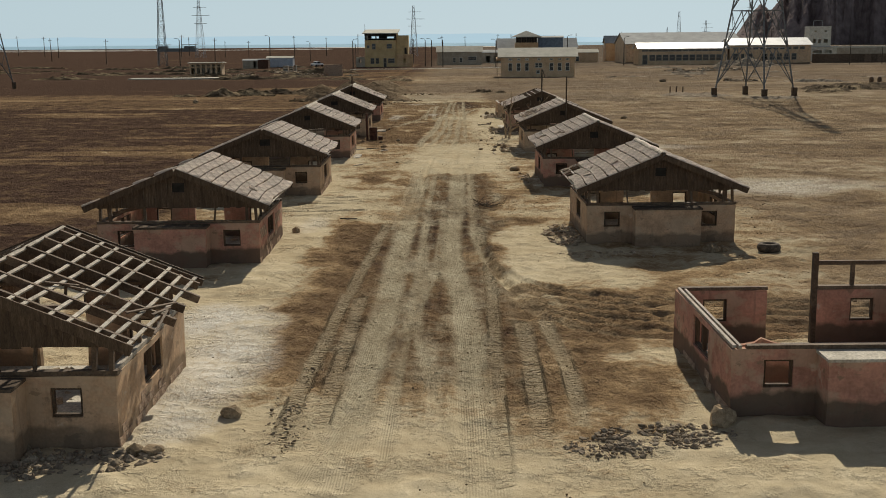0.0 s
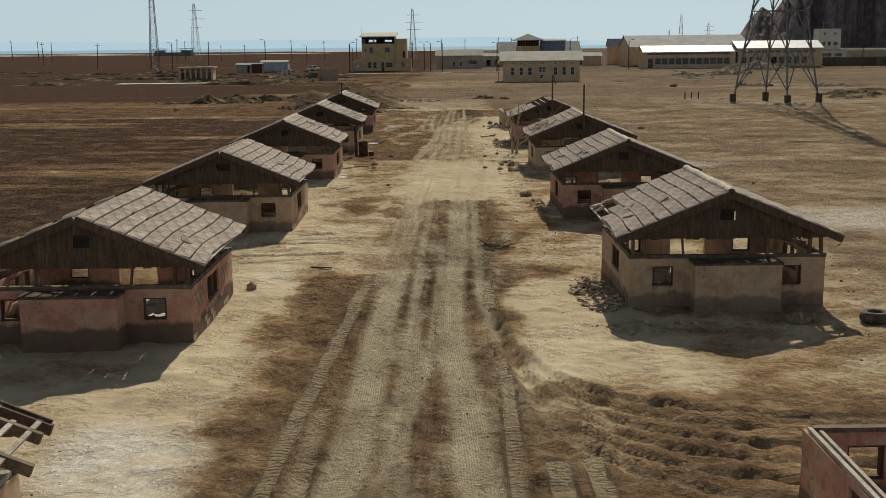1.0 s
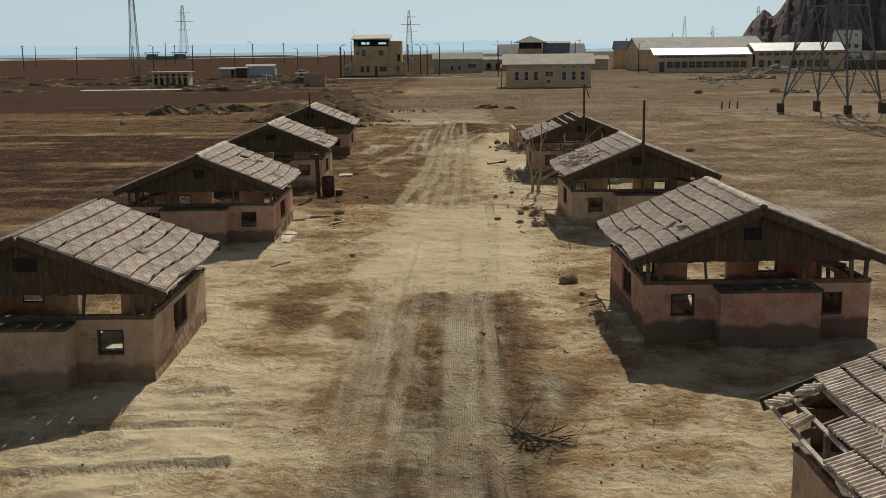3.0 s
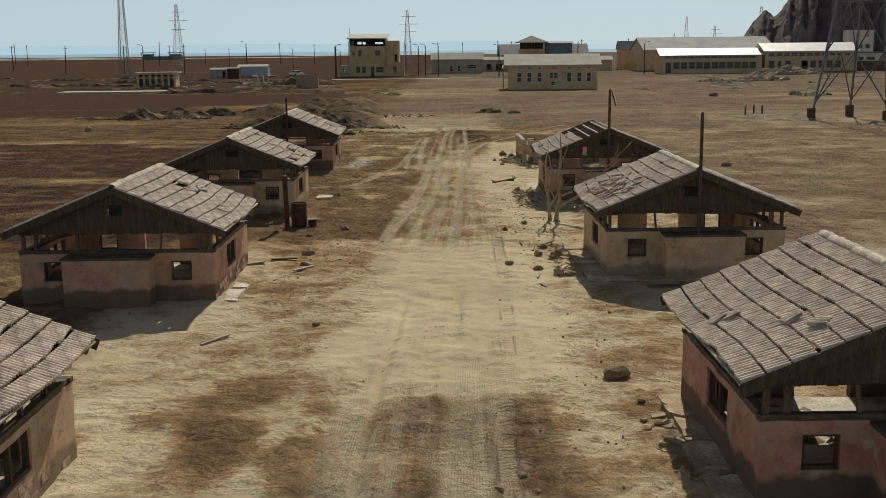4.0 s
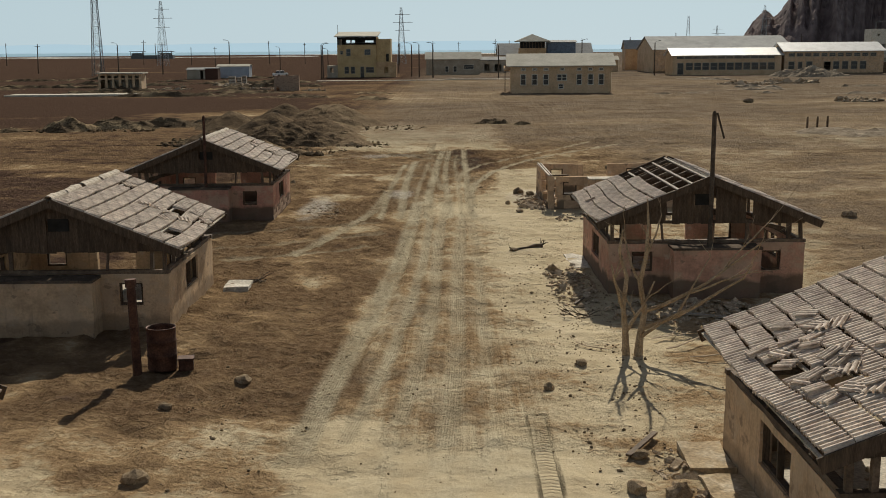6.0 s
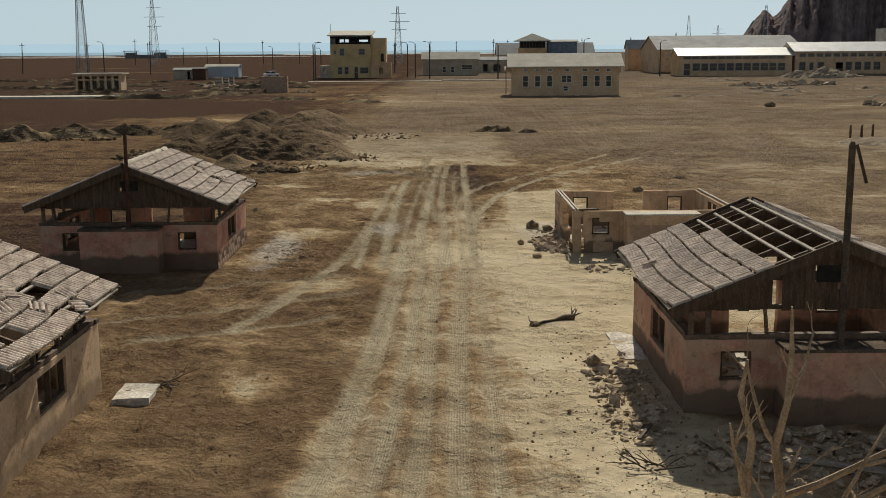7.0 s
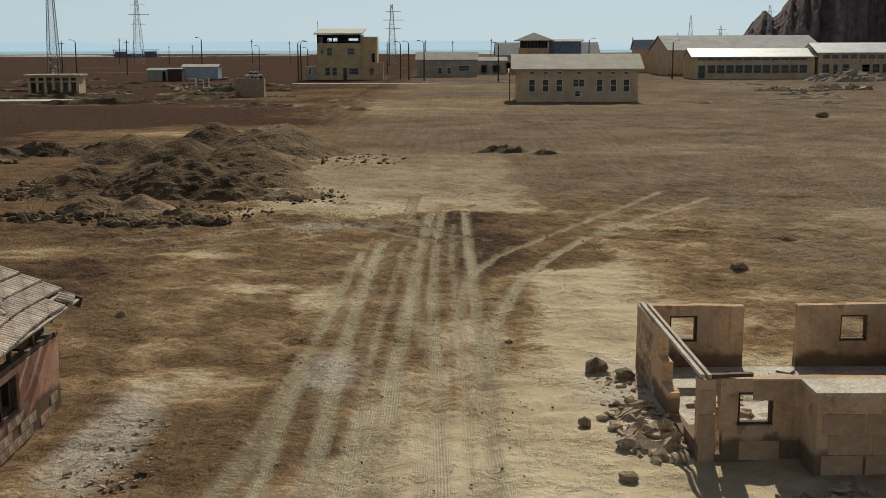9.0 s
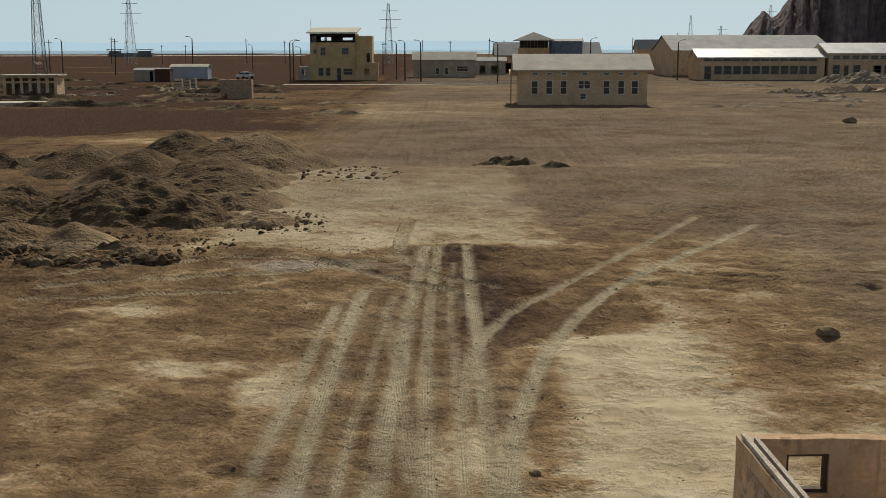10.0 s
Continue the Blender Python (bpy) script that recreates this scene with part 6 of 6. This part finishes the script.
def scatter(label, name, spots, material, seed, flat=(0.4, 0.8), slab=0.0, category="rubble"):
    """Countless stones in one mesh. spots: (x, y, rx, ry, count, smallest, largest)."""
    rng = np.random.default_rng(seed)
    bases = []
    for k in range(6):
        bm = rock_bm(seed + k, 1, 1.0, 0.55)
        bm.verts.index_update()
        bases.append((np.array([v.co[:] for v in bm.verts]), np.array([[v.index for v in f.verts] for f in bm.faces])))
        bm.free()
    cube = np.array([(x, y, z) for x in (-1, 1) for y in (-1, 1) for z in (-1, 1)], float)
    cf = np.array([(0, 1, 3), (0, 3, 2), (4, 6, 7), (4, 7, 5), (0, 4, 5), (0, 5, 1), (2, 3, 7), (2, 7, 6), (0, 2, 6), (0, 6, 4), (1, 5, 7), (1, 7, 3)])
    V, Fc, o = [], [], 0
    for x, y, rx_, ry_, count, s0, s1 in spots:
        for _ in range(count):
            a, d = rng.uniform(0, math.tau), rng.uniform(0, 1) ** 0.6
            px, py_ = x + rx_ * d * math.cos(a), y + ry_ * d * math.sin(a)
            s = s0 * (s1 / s0) ** (rng.uniform(0, 1) ** 2.2)
            if rng.uniform() < slab:
                v = cube * (s * rng.uniform(0.8, 1.7), s * rng.uniform(0.5, 1.0), s * rng.uniform(0.12, 0.3)) + rng.normal(0, s * 0.06, (8, 3))
                fcs = cf
                rot = Euler((rng.normal(0, 0.35), rng.normal(0, 0.35), rng.uniform(0, 6.3))).to_matrix()
            else:
                v, fcs = bases[rng.integers(6)]
                v = v * (s, s * rng.uniform(0.6, 1), s * rng.uniform(*flat))
                rot = Euler((rng.normal(0, 0.2), rng.normal(0, 0.2), rng.uniform(0, 6.3))).to_matrix()
            v = v @ np.array(rot).T + (px, py_, s * 0.18)
            V.append(v)
            Fc.append(fcs + o)
            o += len(v)
    me = bpy.data.meshes.new(name)
    me.from_pydata(np.concatenate(V).tolist(), [], np.concatenate(Fc).tolist())
    me.materials.append(material)
    return tagged(new(name, me), label, category, kind="stuff")


scatter("scattered pebbles and clods over the road and its verges", "pebbles", [(0, 28, 8, 14, 825, 0.008, 0.032), (0, 55, 9, 18, 975, 0.008, 0.032), (0, 85, 8, 18, 1125, 0.008, 0.036), (0, 118, 11, 18, 1125, 0.01, 0.04), (3.0, 80, 1.3, 14, 525, 0.012, 0.056), (3, 100, 1.4, 9, 450, 0.012, 0.056), (-5, 80, 1.6, 8, 195, 0.012, 0.064), (12, 70, 5, 40, 675, 0.02, 0.08), (-11, 145, 6, 4, 375, 0.02, 0.08), (-14, 60, 5, 40, 375, 0.03, 0.096), (5, 134, 6, 5, 225, 0.015, 0.048)], ROCK, 101, category="stones")
scatter("broken plaster, tiles and blocks fallen beside the walls", "rubble", [(4.25, 43.2, 0.7, 2.6, 420, 0.021, 0.144), (5.6, 38.9, 2.0, 0.9, 120, 0.021, 0.115), (3.4, 79.5, 0.5, 3.0, 220, 0.021, 0.122), (3.1, 96.5, 0.7, 3.5, 420, 0.021, 0.13), (6.0, 92.8, 2.5, 1.4, 420, 0.028, 0.158), (6.2, 109.6, 2.6, 1.6, 330, 0.028, 0.173), (3.2, 113.8, 0.7, 1.8, 260, 0.03, 0.2), (2.9, 115.5, 0.6, 2.4, 160, 0.021, 0.12), (4.4, 113.6, 0.6, 1.0, 90, 0.05, 0.22), (3.8, 61.5, 0.5, 2.5, 120, 0.021, 0.144), (-6.0, 112, 0.8, 2.5, 260, 0.014, 0.072)], RUBBLE, 111, slab=0.55)
scatter("grey gravel and stones heaped at the walls", "gravel_spill", [(-7.6, 18.6, 2.2, 0.8, 840, 0.018, 0.12), (-5.9, 19.0, 0.9, 0.5, 300, 0.018, 0.132), (4.4, 20.1, 1.4, 0.7, 840, 0.015, 0.096), (3.2, 19.5, 0.9, 0.6, 400, 0.012, 0.072), (-3.1, 22, 0.5, 3, 320, 0.012, 0.048)], GRAVEL, 121)
scatter("debris lying on the floors inside the ruined houses", "indoor_rubble", [(-8.9, 22.4, 2.3, 2.3, 420, 0.04, 0.24), (8.5, 24, 2.2, 2.2, 350, 0.04, 0.26), (6.4, 115.1, 2.3, 2.3, 500, 0.04, 0.22), (7.0, 98, 2.2, 2.2, 420, 0.04, 0.22), (-9.6, 40.4, 2.2, 2.2, 160, 0.04, 0.2), (7.9, 44, 2.2, 2.2, 200, 0.04, 0.2), (7.4, 61.2, 2.2, 2.2, 160, 0.04, 0.2), (7.3, 79.5, 2.2, 2.2, 160, 0.04, 0.2), (-10.8, 112.5, 2.2, 2.2, 160, 0.04, 0.2)], RUBBLE, 131, slab=0.6)
scatter("heaps of scrap and rubble on the open ground", "scrap", [(54, 276, 6, 3, 260, 0.15, 0.7), (63, 280, 5, 2.5, 260, 0.2, 0.9), (70, 352, 9, 2, 160, 0.2, 0.8), (-38, 268, 5, 3, 240, 0.1, 0.5), (-46, 292, 4, 4, 160, 0.1, 0.6), (50.5, 208, 3, 2, 140, 0.15, 0.5), (-25, 258, 2, 1, 60, 0.1, 0.5), (-53, 270, 5, 2, 90, 0.1, 0.6)], RUBBLE, 141, slab=0.6, category="scrap")
scatter("clods on the dark soil heap", "clods", [(-11.8, 138.6, 2.6, 1.1, 110, 0.08, 0.34), (-17.2, 140.2, 2.2, 1.4, 120, 0.06, 0.3), (-13, 141, 5, 3, 260, 0.04, 0.18), (-7.5, 147, 2.2, 3, 160, 0.04, 0.2), (-6, 164, 3, 4, 160, 0.04, 0.2), (-21, 150, 2, 5, 200, 0.06, 0.3), (-33, 163, 6, 2, 260, 0.05, 0.3)], HEAPDARK, 151)

CLOD = mat("soil_clod", ((0.16, 0.115, 0.07), (0.27, 0.2, 0.125), (0.4, 0.31, 0.2)), 0.8, 12, 0.97, 0.4)
scatter("small clods and crumbs of dry soil all over the ground", "soil_crumbs", [(-3.0, 23, 0.5, 4, 130, 0.012, 0.037), (2.4, 25, 2.2, 6, 420, 0.012, 0.031), (0, 45, 6, 12, 720, 0.01, 0.031), (3.2, 58, 1.6, 12, 420, 0.012, 0.037), (-4.8, 88, 2, 10, 660, 0.012, 0.037), (2.6, 92, 1.8, 14, 720, 0.012, 0.037), (-6, 128, 5, 8, 720, 0.015, 0.037), (4, 128, 5, 9, 780, 0.015, 0.037), (-3, 140, 7, 3, 540, 0.02, 0.043), (13, 50, 5, 25, 540, 0.02, 0.043)], CLOD, 161, category="soil")

# concrete aprons along the road side of some houses
ra = random.Random(21)
for x, y, w, ln, cuts, lab in ((4.02, 79.2, 0.8, 7.0, 5, "pale cracked concrete apron beside the house wall"), (3.62, 100.0, 0.62, 2.4, 2, "white broken concrete apron beside the house wall"), (4.2, 61.4, 0.6, 6.0, 4, "narrow concrete apron beside the house wall"), (-6.85, 74.6, 0.5, 2.6, 3, "white broken concrete beside the house wall"), (-6.9, 96.4, 0.9, 1.1, 1, "white concrete slab on the ground"), (7.2, 76.2, 5.6, 0.7, 3, "pale concrete strip before the house front"), (10.6, 79.0, 0.8, 5.0, 3, "white concrete slab beside the house wall")):
    ap = thing("concrete_apron", pose(x, y, 0, 0, 0, 1.2), lab, "pavement", kind="structure")
    for k in range(cuts):
        if w < ln:
            c0, c1 = -ln / 2 + ln * k / cuts, -ln / 2 + ln * (k + 1) / cuts - ra.uniform(0.02, 0.3)
            bm = box(B(), -w / 2 + ra.uniform(0, 0.2), w / 2, c0, c1, -0.15, 0.075)
        else:
            bm = box(B(), -w / 2 + w * k / cuts, -w / 2 + w * (k + 1) / cuts - 0.03, -ln / 2, ln / 2, -0.15, 0.07)
        # white for the sunlit pieces, the dusty shade-toned mix for the rest
        part("slab", weather(bm, 0.05, 0.4, 0.05), WHITECONC if "white" in lab else DUSTSHADECONC, ap)

# roofless house by the start: top timbers and a standing frame
ex = thing("timber_frame", pose(5.83 + 2.8, 21.25, 0, 0, 0, 1.2), "dark timber frame standing on the roofless house", "frame")
part("post", beam(B(), (0.62, D - 0.1, 0.07), (0.62, D - 0.1, 2.35), 0.13, 0.13, (0, 1, 0)), BEAMWOOD, ex)
part("post", beam(B(), (1.55, D - 0.1, HW + 0.1), (1.55, D - 0.1, 2.05), 0.09, 0.09, (0, 1, 0)), BEAMWOOD, ex)
part("post", beam(B(), (2.7, D - 0.1, HW + 0.1), (2.7, D - 0.1, 2.1), 0.11, 0.11, (0, 1, 0)), BEAMWOOD, ex)
part("rail", beam(B(), (0.69, D - 0.1, 2.1), (2.8, D - 0.1, 2.1), 0.1, 0.1), BEAMWOOD, ex)
part("rail", beam(B(), (0.69, D - 0.1, HW + 0.06), (2.8, D - 0.1, HW + 0.06), 0.16, 0.09), BEAMWOOD, ex)
for (cx, cy), lab in (((5.83 + 2.8, 21.25), "bleached timbers on the wall tops of the roofless house"), ((3.66 + 2.8, 112.3), "bleached timbers along the bare wall tops")):
    tb = thing("top_timbers", pose(cx, cy, HW + 0.02, 0, 0, 1.2), lab, "timber")
    part("timber", beam(B(), (-2.74, 0.1, 0.03), (-2.74, 5.5, 0.03), 0.07, 0.06), GREYWOOD, tb)
    part("timber", beam(B(), (-2.63, 0.05, 0.03), (-2.63, 5.3, 0.04), 0.06, 0.07), GREYWOOD, tb)
    if cy < 50:
        part("timber", beam(B(), (-2.5, 0.1, 0.03), (2.7, 0.1, 0.03), 0.15, 0.08), BEAMWOOD, tb)
        part("timber", beam(B(), (-2.7, 5.5, 0.03), (-0.55, 5.5, 0.03), 0.15, 0.08), BEAMWOOD, tb)
    else:
        part("timber", beam(B(), (2.74, 0.3, 0.03), (2.72, 5.5, 0.03), 0.08, 0.07), GREYWOOD, tb)
        part("timber", beam(B(), (-2.6, 0.12, 0.03), (-1.9, 0.12, 0.05), 0.1, 0.06), BEAMWOOD, tb)

sl = thing("fallen_slab", pose(7.15, 23.1, 0.05, 0, 0, -8), "broken plastered wall slab leaning inside the roofless house", "slab")
bm = B()
rim = [(-0.72, 0.0), (0.74, 0.0), (0.8, 0.42), (0.66, 0.74), (0.4, 0.86), (0.05, 0.92), (-0.2, 1.0), (-0.34, 0.9), (-0.62, 0.84)]
quads = [[bm.verts.new((x, y + 0.35 * z, z)) for x, z in rim] for y in (0.0, 0.14)]
bm.faces.new(quads[0])
bm.faces.new(quads[1][::-1])
for i in range(len(rim)):
    j = (i + 1) % len(rim)
    bm.faces.new((quads[0][i], quads[1][i], quads[1][j], quads[0][j]))
bmesh.ops.triangulate(bm, faces=bm.faces[:])
part("slab", weather(bm, 0.03, 0.3, 2.0), ROSE, sl)

# poles on the gables
for x, y, z0, z1, r, lab in ((7.27, 76.35, 0.0, 5.15, 0.055, "weathered timber pole standing before the gable"), (6.82, 94.8, 0.0, 5.2, 0.065, "weathered timber pole with a broken crosspiece"), (-10.6, 109.3, 0.0, 4.35, 0.06, "short rusty pole rising over the gable")):
    pl = thing("house_pole", pose(x, y, 0), lab, "pole")
    part("pole", tube(B(), ((0, 0, z0 - 0.1), (0.02, 0, (z0 + z1) / 2), (0.03, 0, z1 - 0.08), (0.03, 0, z1)), (r * 1.15, r, r * 0.95, r * 0.5), 9), POLEWOOD if x > 0 else RUST, pl)
    if 90 < y < 100:
        part("crosspiece", beam(B(), (0.1, -0.02, z1 - 0.05), (0.3, -0.05, z1 - 0.75), 0.06, 0.05), POLEWOOD, pl)
    if 70 < y < 80:
        part("hook", tube(B(), ((0.05, 0, z1 - 0.32), (0.16, 0, z1 - 0.33), (0.19, 0, z1 - 0.4), (0.13, 0, z1 - 0.43)), (0.012,) * 4, 5), STEEL, pl)

# drum, pipe post and box by the cream house
drum = thing("oil_drum", pose(-6.8, 87.6, 0), "rusted open oil drum beside a pipe post", "drum")
bm = B()
prof = [(0.31, 0.0), (0.325, 0.03), (0.32, 0.05), (0.32, 0.3), (0.335, 0.325), (0.32, 0.35), (0.32, 0.62), (0.335, 0.645), (0.32, 0.67), (0.32, 0.93), (0.335, 0.955), (0.31, 0.96), (0.3, 0.9), (0.3, 0.3)]
rings = [[bm.verts.new((r * math.cos(a), r * math.sin(a), z)) for a in [math.tau * k / 28 for k in range(28)]] for r, z in prof]
for q0, q1 in zip(rings, rings[1:]):
    for k in range(28):
        bm.faces.new((q0[k], q0[(k + 1) % 28], q1[(k + 1) % 28], q1[k]))
bm.faces.new(rings[-1])
part("shell", bm, RUST, drum, smooth=True)
pp = thing("pipe_post", pose(-7.22, 87.1, 0), "dark rusted pipe post standing upright", "post")
part("pipe", tube(B(), ((0, 0, -0.1), (-0.02, 0, 1.0), (-0.06, 0.05, 2.1)), (0.1, 0.1, 0.1), 10), RUST, pp)
part("collar", tube(B(), ((-0.055, 0.045, 1.95), (-0.062, 0.05, 2.12)), (0.125, 0.125), 10), RUST, pp)
jb = thing("rusty_box", pose(-6.25, 87.5, 0, 0, 0, 12), "small rusty metal box on the ground", "box")
bm = box(B(), -0.16, 0.16, -0.14, 0.14, 0, 0.26)
bmesh.ops.bevel(bm, geom=bm.edges[:], offset=0.02, segments=2, affect="EDGES")
part("body", bm, RUST, jb)
part("lid", box(B(), -0.18, 0.18, -0.16, 0.16, 0.262, 0.29), RUST, jb)

# worn tyre stack beyond the grey house
ty = thing("old_tyre", pose(11.4, 39.4, 0), "old dark tyre lying on the ground", "tyre")
bm = B()
rings = []
for a in [math.tau * k / 24 for k in range(24)]:
    rings.append([bm.verts.new(((0.29 + 0.13 * math.cos(c)) * math.cos(a), (0.29 + 0.13 * math.cos(c)) * math.sin(a), 0.16 + 0.16 * math.sin(c))) for c in [math.tau * j / 10 for j in range(10)]])
for k in range(24):
    for j in range(10):
        bm.faces.new((rings[k][j], rings[(k + 1) % 24][j], rings[(k + 1) % 24][(j + 1) % 10], rings[k][(j + 1) % 10]))
RUBBER = mat("dusty_rubber", ((0.06, 0.045, 0.034), (0.105, 0.08, 0.06), (0.2, 0.155, 0.11)), 5, 24, 0.9, 0.4)
part("casing", bm, RUBBER, ty, smooth=True)


def limb(bm, p, d, length, r, depth, rnd):
    """A crooked dead limb that forks."""
    pts, rad = [Vector(p)], [r]
    d = Vector(d).normalized()
    nseg = 6
    for i in range(nseg):
        d = (d + Vector((rnd.uniform(-0.22, 0.22), rnd.uniform(-0.22, 0.22), rnd.uniform(-0.12, 0.16)))).normalized()
        pts.append(pts[-1] + d * length / nseg)
        rad.append(r * (1 - 0.62 * (i + 1) / nseg))
    tube(bm, pts, rad, 6)
    if depth:
        for k in range(2 if depth > 1 else 2):
            i = rnd.randint(2, nseg)
            nd = (d + Vector((rnd.uniform(-0.9, 0.9), rnd.uniform(-0.7, 0.7), rnd.uniform(-0.2, 0.5)))).normalized()
            limb(bm, pts[i], nd, length * rnd.uniform(0.4, 0.65), rad[i] * 0.7, depth - 1, rnd)


tr = thing("dead_tree", pose(3.72, 88.6, 0), "leafless dead tree with forked bare trunks", "tree")
rt = random.Random(12)
part("trunk", tube(B(), ((-0.1, 0, -0.15), (-0.13, 0.03, 0.5), (-0.2, 0, 1.1), (-0.12, 0.05, 1.8), (-0.3, 0.05, 2.4), (-0.24, 0, 2.9)), (0.1, 0.075, 0.06, 0.05, 0.04, 0.02), 8), DEADWOOD, tr)
part("trunk", tube(B(), ((0.16, 0, -0.15), (0.2, 0, 0.4), (0.3, 0.05, 1.0), (0.18, 0.05, 1.7), (0.3, 0, 2.3), (0.34, 0.05, 3.0), (0.3, 0, 3.6)), (0.11, 0.085, 0.068, 0.056, 0.046, 0.034, 0.015), 8), DEADWOOD, tr)
for p, d, ln, r in (((0.22, 0, 0.6), (1.0, -0.2, 0.35), 2.6, 0.06), ((0.3, 0.05, 1.0), (1, 0.1, 0.5), 3.0, 0.055), ((0.19, 0.05, 1.7), (-0.5, 0, 1), 1.2, 0.04), ((-0.2, 0, 1.1), (-0.6, -0.2, 0.9), 1.2, 0.045), ((0.3, 0, 2.3), (0.5, 0.2, 1), 1.0, 0.035), ((0.2, 0, 0.4), (0.5, -0.6, 0.6), 1.3, 0.05), ((-0.13, 0.03, 0.5), (0.3, -0.4, 0.9), 1.4, 0.05)):
    bm = B()
    limb(bm, p, d, ln, r, 2, rt)
    part("branch", bm, DEADWOOD, tr)
for k, (x, y, a, ln) in enumerate(((4.6, 88.9, 20, 1.7), (5.0, 88.2, -15, 1.9), (3.2, 88.9, 160, 0.9), (4.4, 89.8, 40, 1.2))):
    bm = B()
    limb(bm, (0, 0, 0.06), (1, 0, 0.02), ln, 0.045, 2, rt)
    for v in bm.verts:
        v.co.z = 0.05 + abs(v.co.z - 0.06) * 0.35
    ob = part("fallen_branch", bm, DEADWOOD, None)
    ob.matrix_basis = pose(x, y, 0, 0, 0, a)
    tagged(ob, "fallen grey branch under the dead tree", "branch", "fallen branches")
rt = random.Random(4)
ob = thing("root_stump", pose(2.3, 102.4, 0.02, 0, 0, 12), "dark uprooted stump with a long root", "root")
ob.scale = (0.78, 0.78, 0.78)
part("stump", tube(B(), ((0.55, 0.1, 0.1), (0.2, 0.05, 0.13), (-0.2, -0.15, 0.08), (-0.6, -0.2, 0.07), (-1.0, -0.5, 0.06)), (0.1, 0.085, 0.055, 0.045, 0.025), 8), DARKROOT, ob)
for d in ((0.4, 0.4, 0.2), (0.5, -0.3, 0.25), (0.2, 0.5, 0.3), (-0.6, -0.6, 0.05), (-0.7, 0.1, 0.1)):
    rb = B()
    limb(rb, (0.5, 0.1, 0.12) if d[0] > 0 else (-0.8, -0.35, 0.06), d, 0.3, 0.045, 1, rt)
    part("rootlet", rb, DARKROOT, ob)
for k, (x, y, a, ln, w, lab) in enumerate(((-5.3, 78.0, 52, 0.9, 0.1, "short weathered plank on the sand"), (3.0, 82.5, 60, 1.3, 0.1, "weathered plank lying on rubble"), (3.15, 77.6, 70, 1.2, 0.1, "weathered plank lying on rubble"), (6.5, 75.0, 2, 2.0, 0.12, "dark timber beam before the house wall"), (7.2, 74.7, -2, 1.6, 0.12, "dark timber beam before the house wall"), (2.4, 75.0, 110, 0.5, 0.07, "small stick on the sand"), (2.35, 76.6, 80, 0.6, 0.06, "small stick on the sand"), (-6.2, 79.8, 5, 0.9, 0.14, "broken board beside the house"), (-6.2, 68.8, 60, 1.0, 0.06, "thin stick on the sand"), (-4.6, 47.2, -20, 0.8, 0.07, "dark stick on the sand"), (6.5, 92.0, -25, 2.6, 0.14, "pale beam lying in rubble"), (3.1, 93.9, 65, 0.8, 0.06, "thin stick on the sand"), (-7.2, 78.9, 40, 1.1, 0.16, "broken board beside the house"))):
    ob = part("plank", beam(B(), (-ln / 2, 0, 0.06), (ln / 2, 0, 0.08), w, 0.04), (GREYWOOD, BEAMWOOD)[k % 2 if "dark" not in lab else 1], None)
    ob.matrix_basis = pose(x, y, 0, 0, 0, a)
    tagged(ob, lab, "plank", "loose timber")
bt = random.Random(8)
for x, y in ((1.45, 51.2), (1.7, 51.0), (1.2, 51.5), (3.0, 92.3), (-6.3, 97.0)):
    bm = B()
    for k in range(9):
        limb(bm, (bt.uniform(-0.25, 0.25), bt.uniform(-0.25, 0.25), 0.03), (bt.uniform(-1, 1), bt.uniform(-1, 1), 0.12), bt.uniform(0.3, 0.7), 0.016, 1, bt)
    ob = part("brushwood", bm, DARKROOT, None)
    ob.matrix_basis = pose(x, y, 0)
    tagged(ob, "small tangle of dry twigs on the sand", "twigs", "dry twigs")
for x, y in ((29.0, 158.6), (29.9, 158.8), (30.9, 159.3), (65.5, 183.0), (66.8, 183.0)):
    big = abs(x) > 40
    w, h = (0.35, 1.4) if big else (0.09, 1.1)
    ob = part("stub_post", tube(B(), ((0, 0, -0.1), (0, 0, h * 0.8), (0.02, 0, h)), (w, w, w * 0.6), 9), BEAMWOOD, None)
    ob.matrix_basis = pose(x, y, 0)
    tagged(ob, "dark stub post standing in the ground", "post", "stub posts")
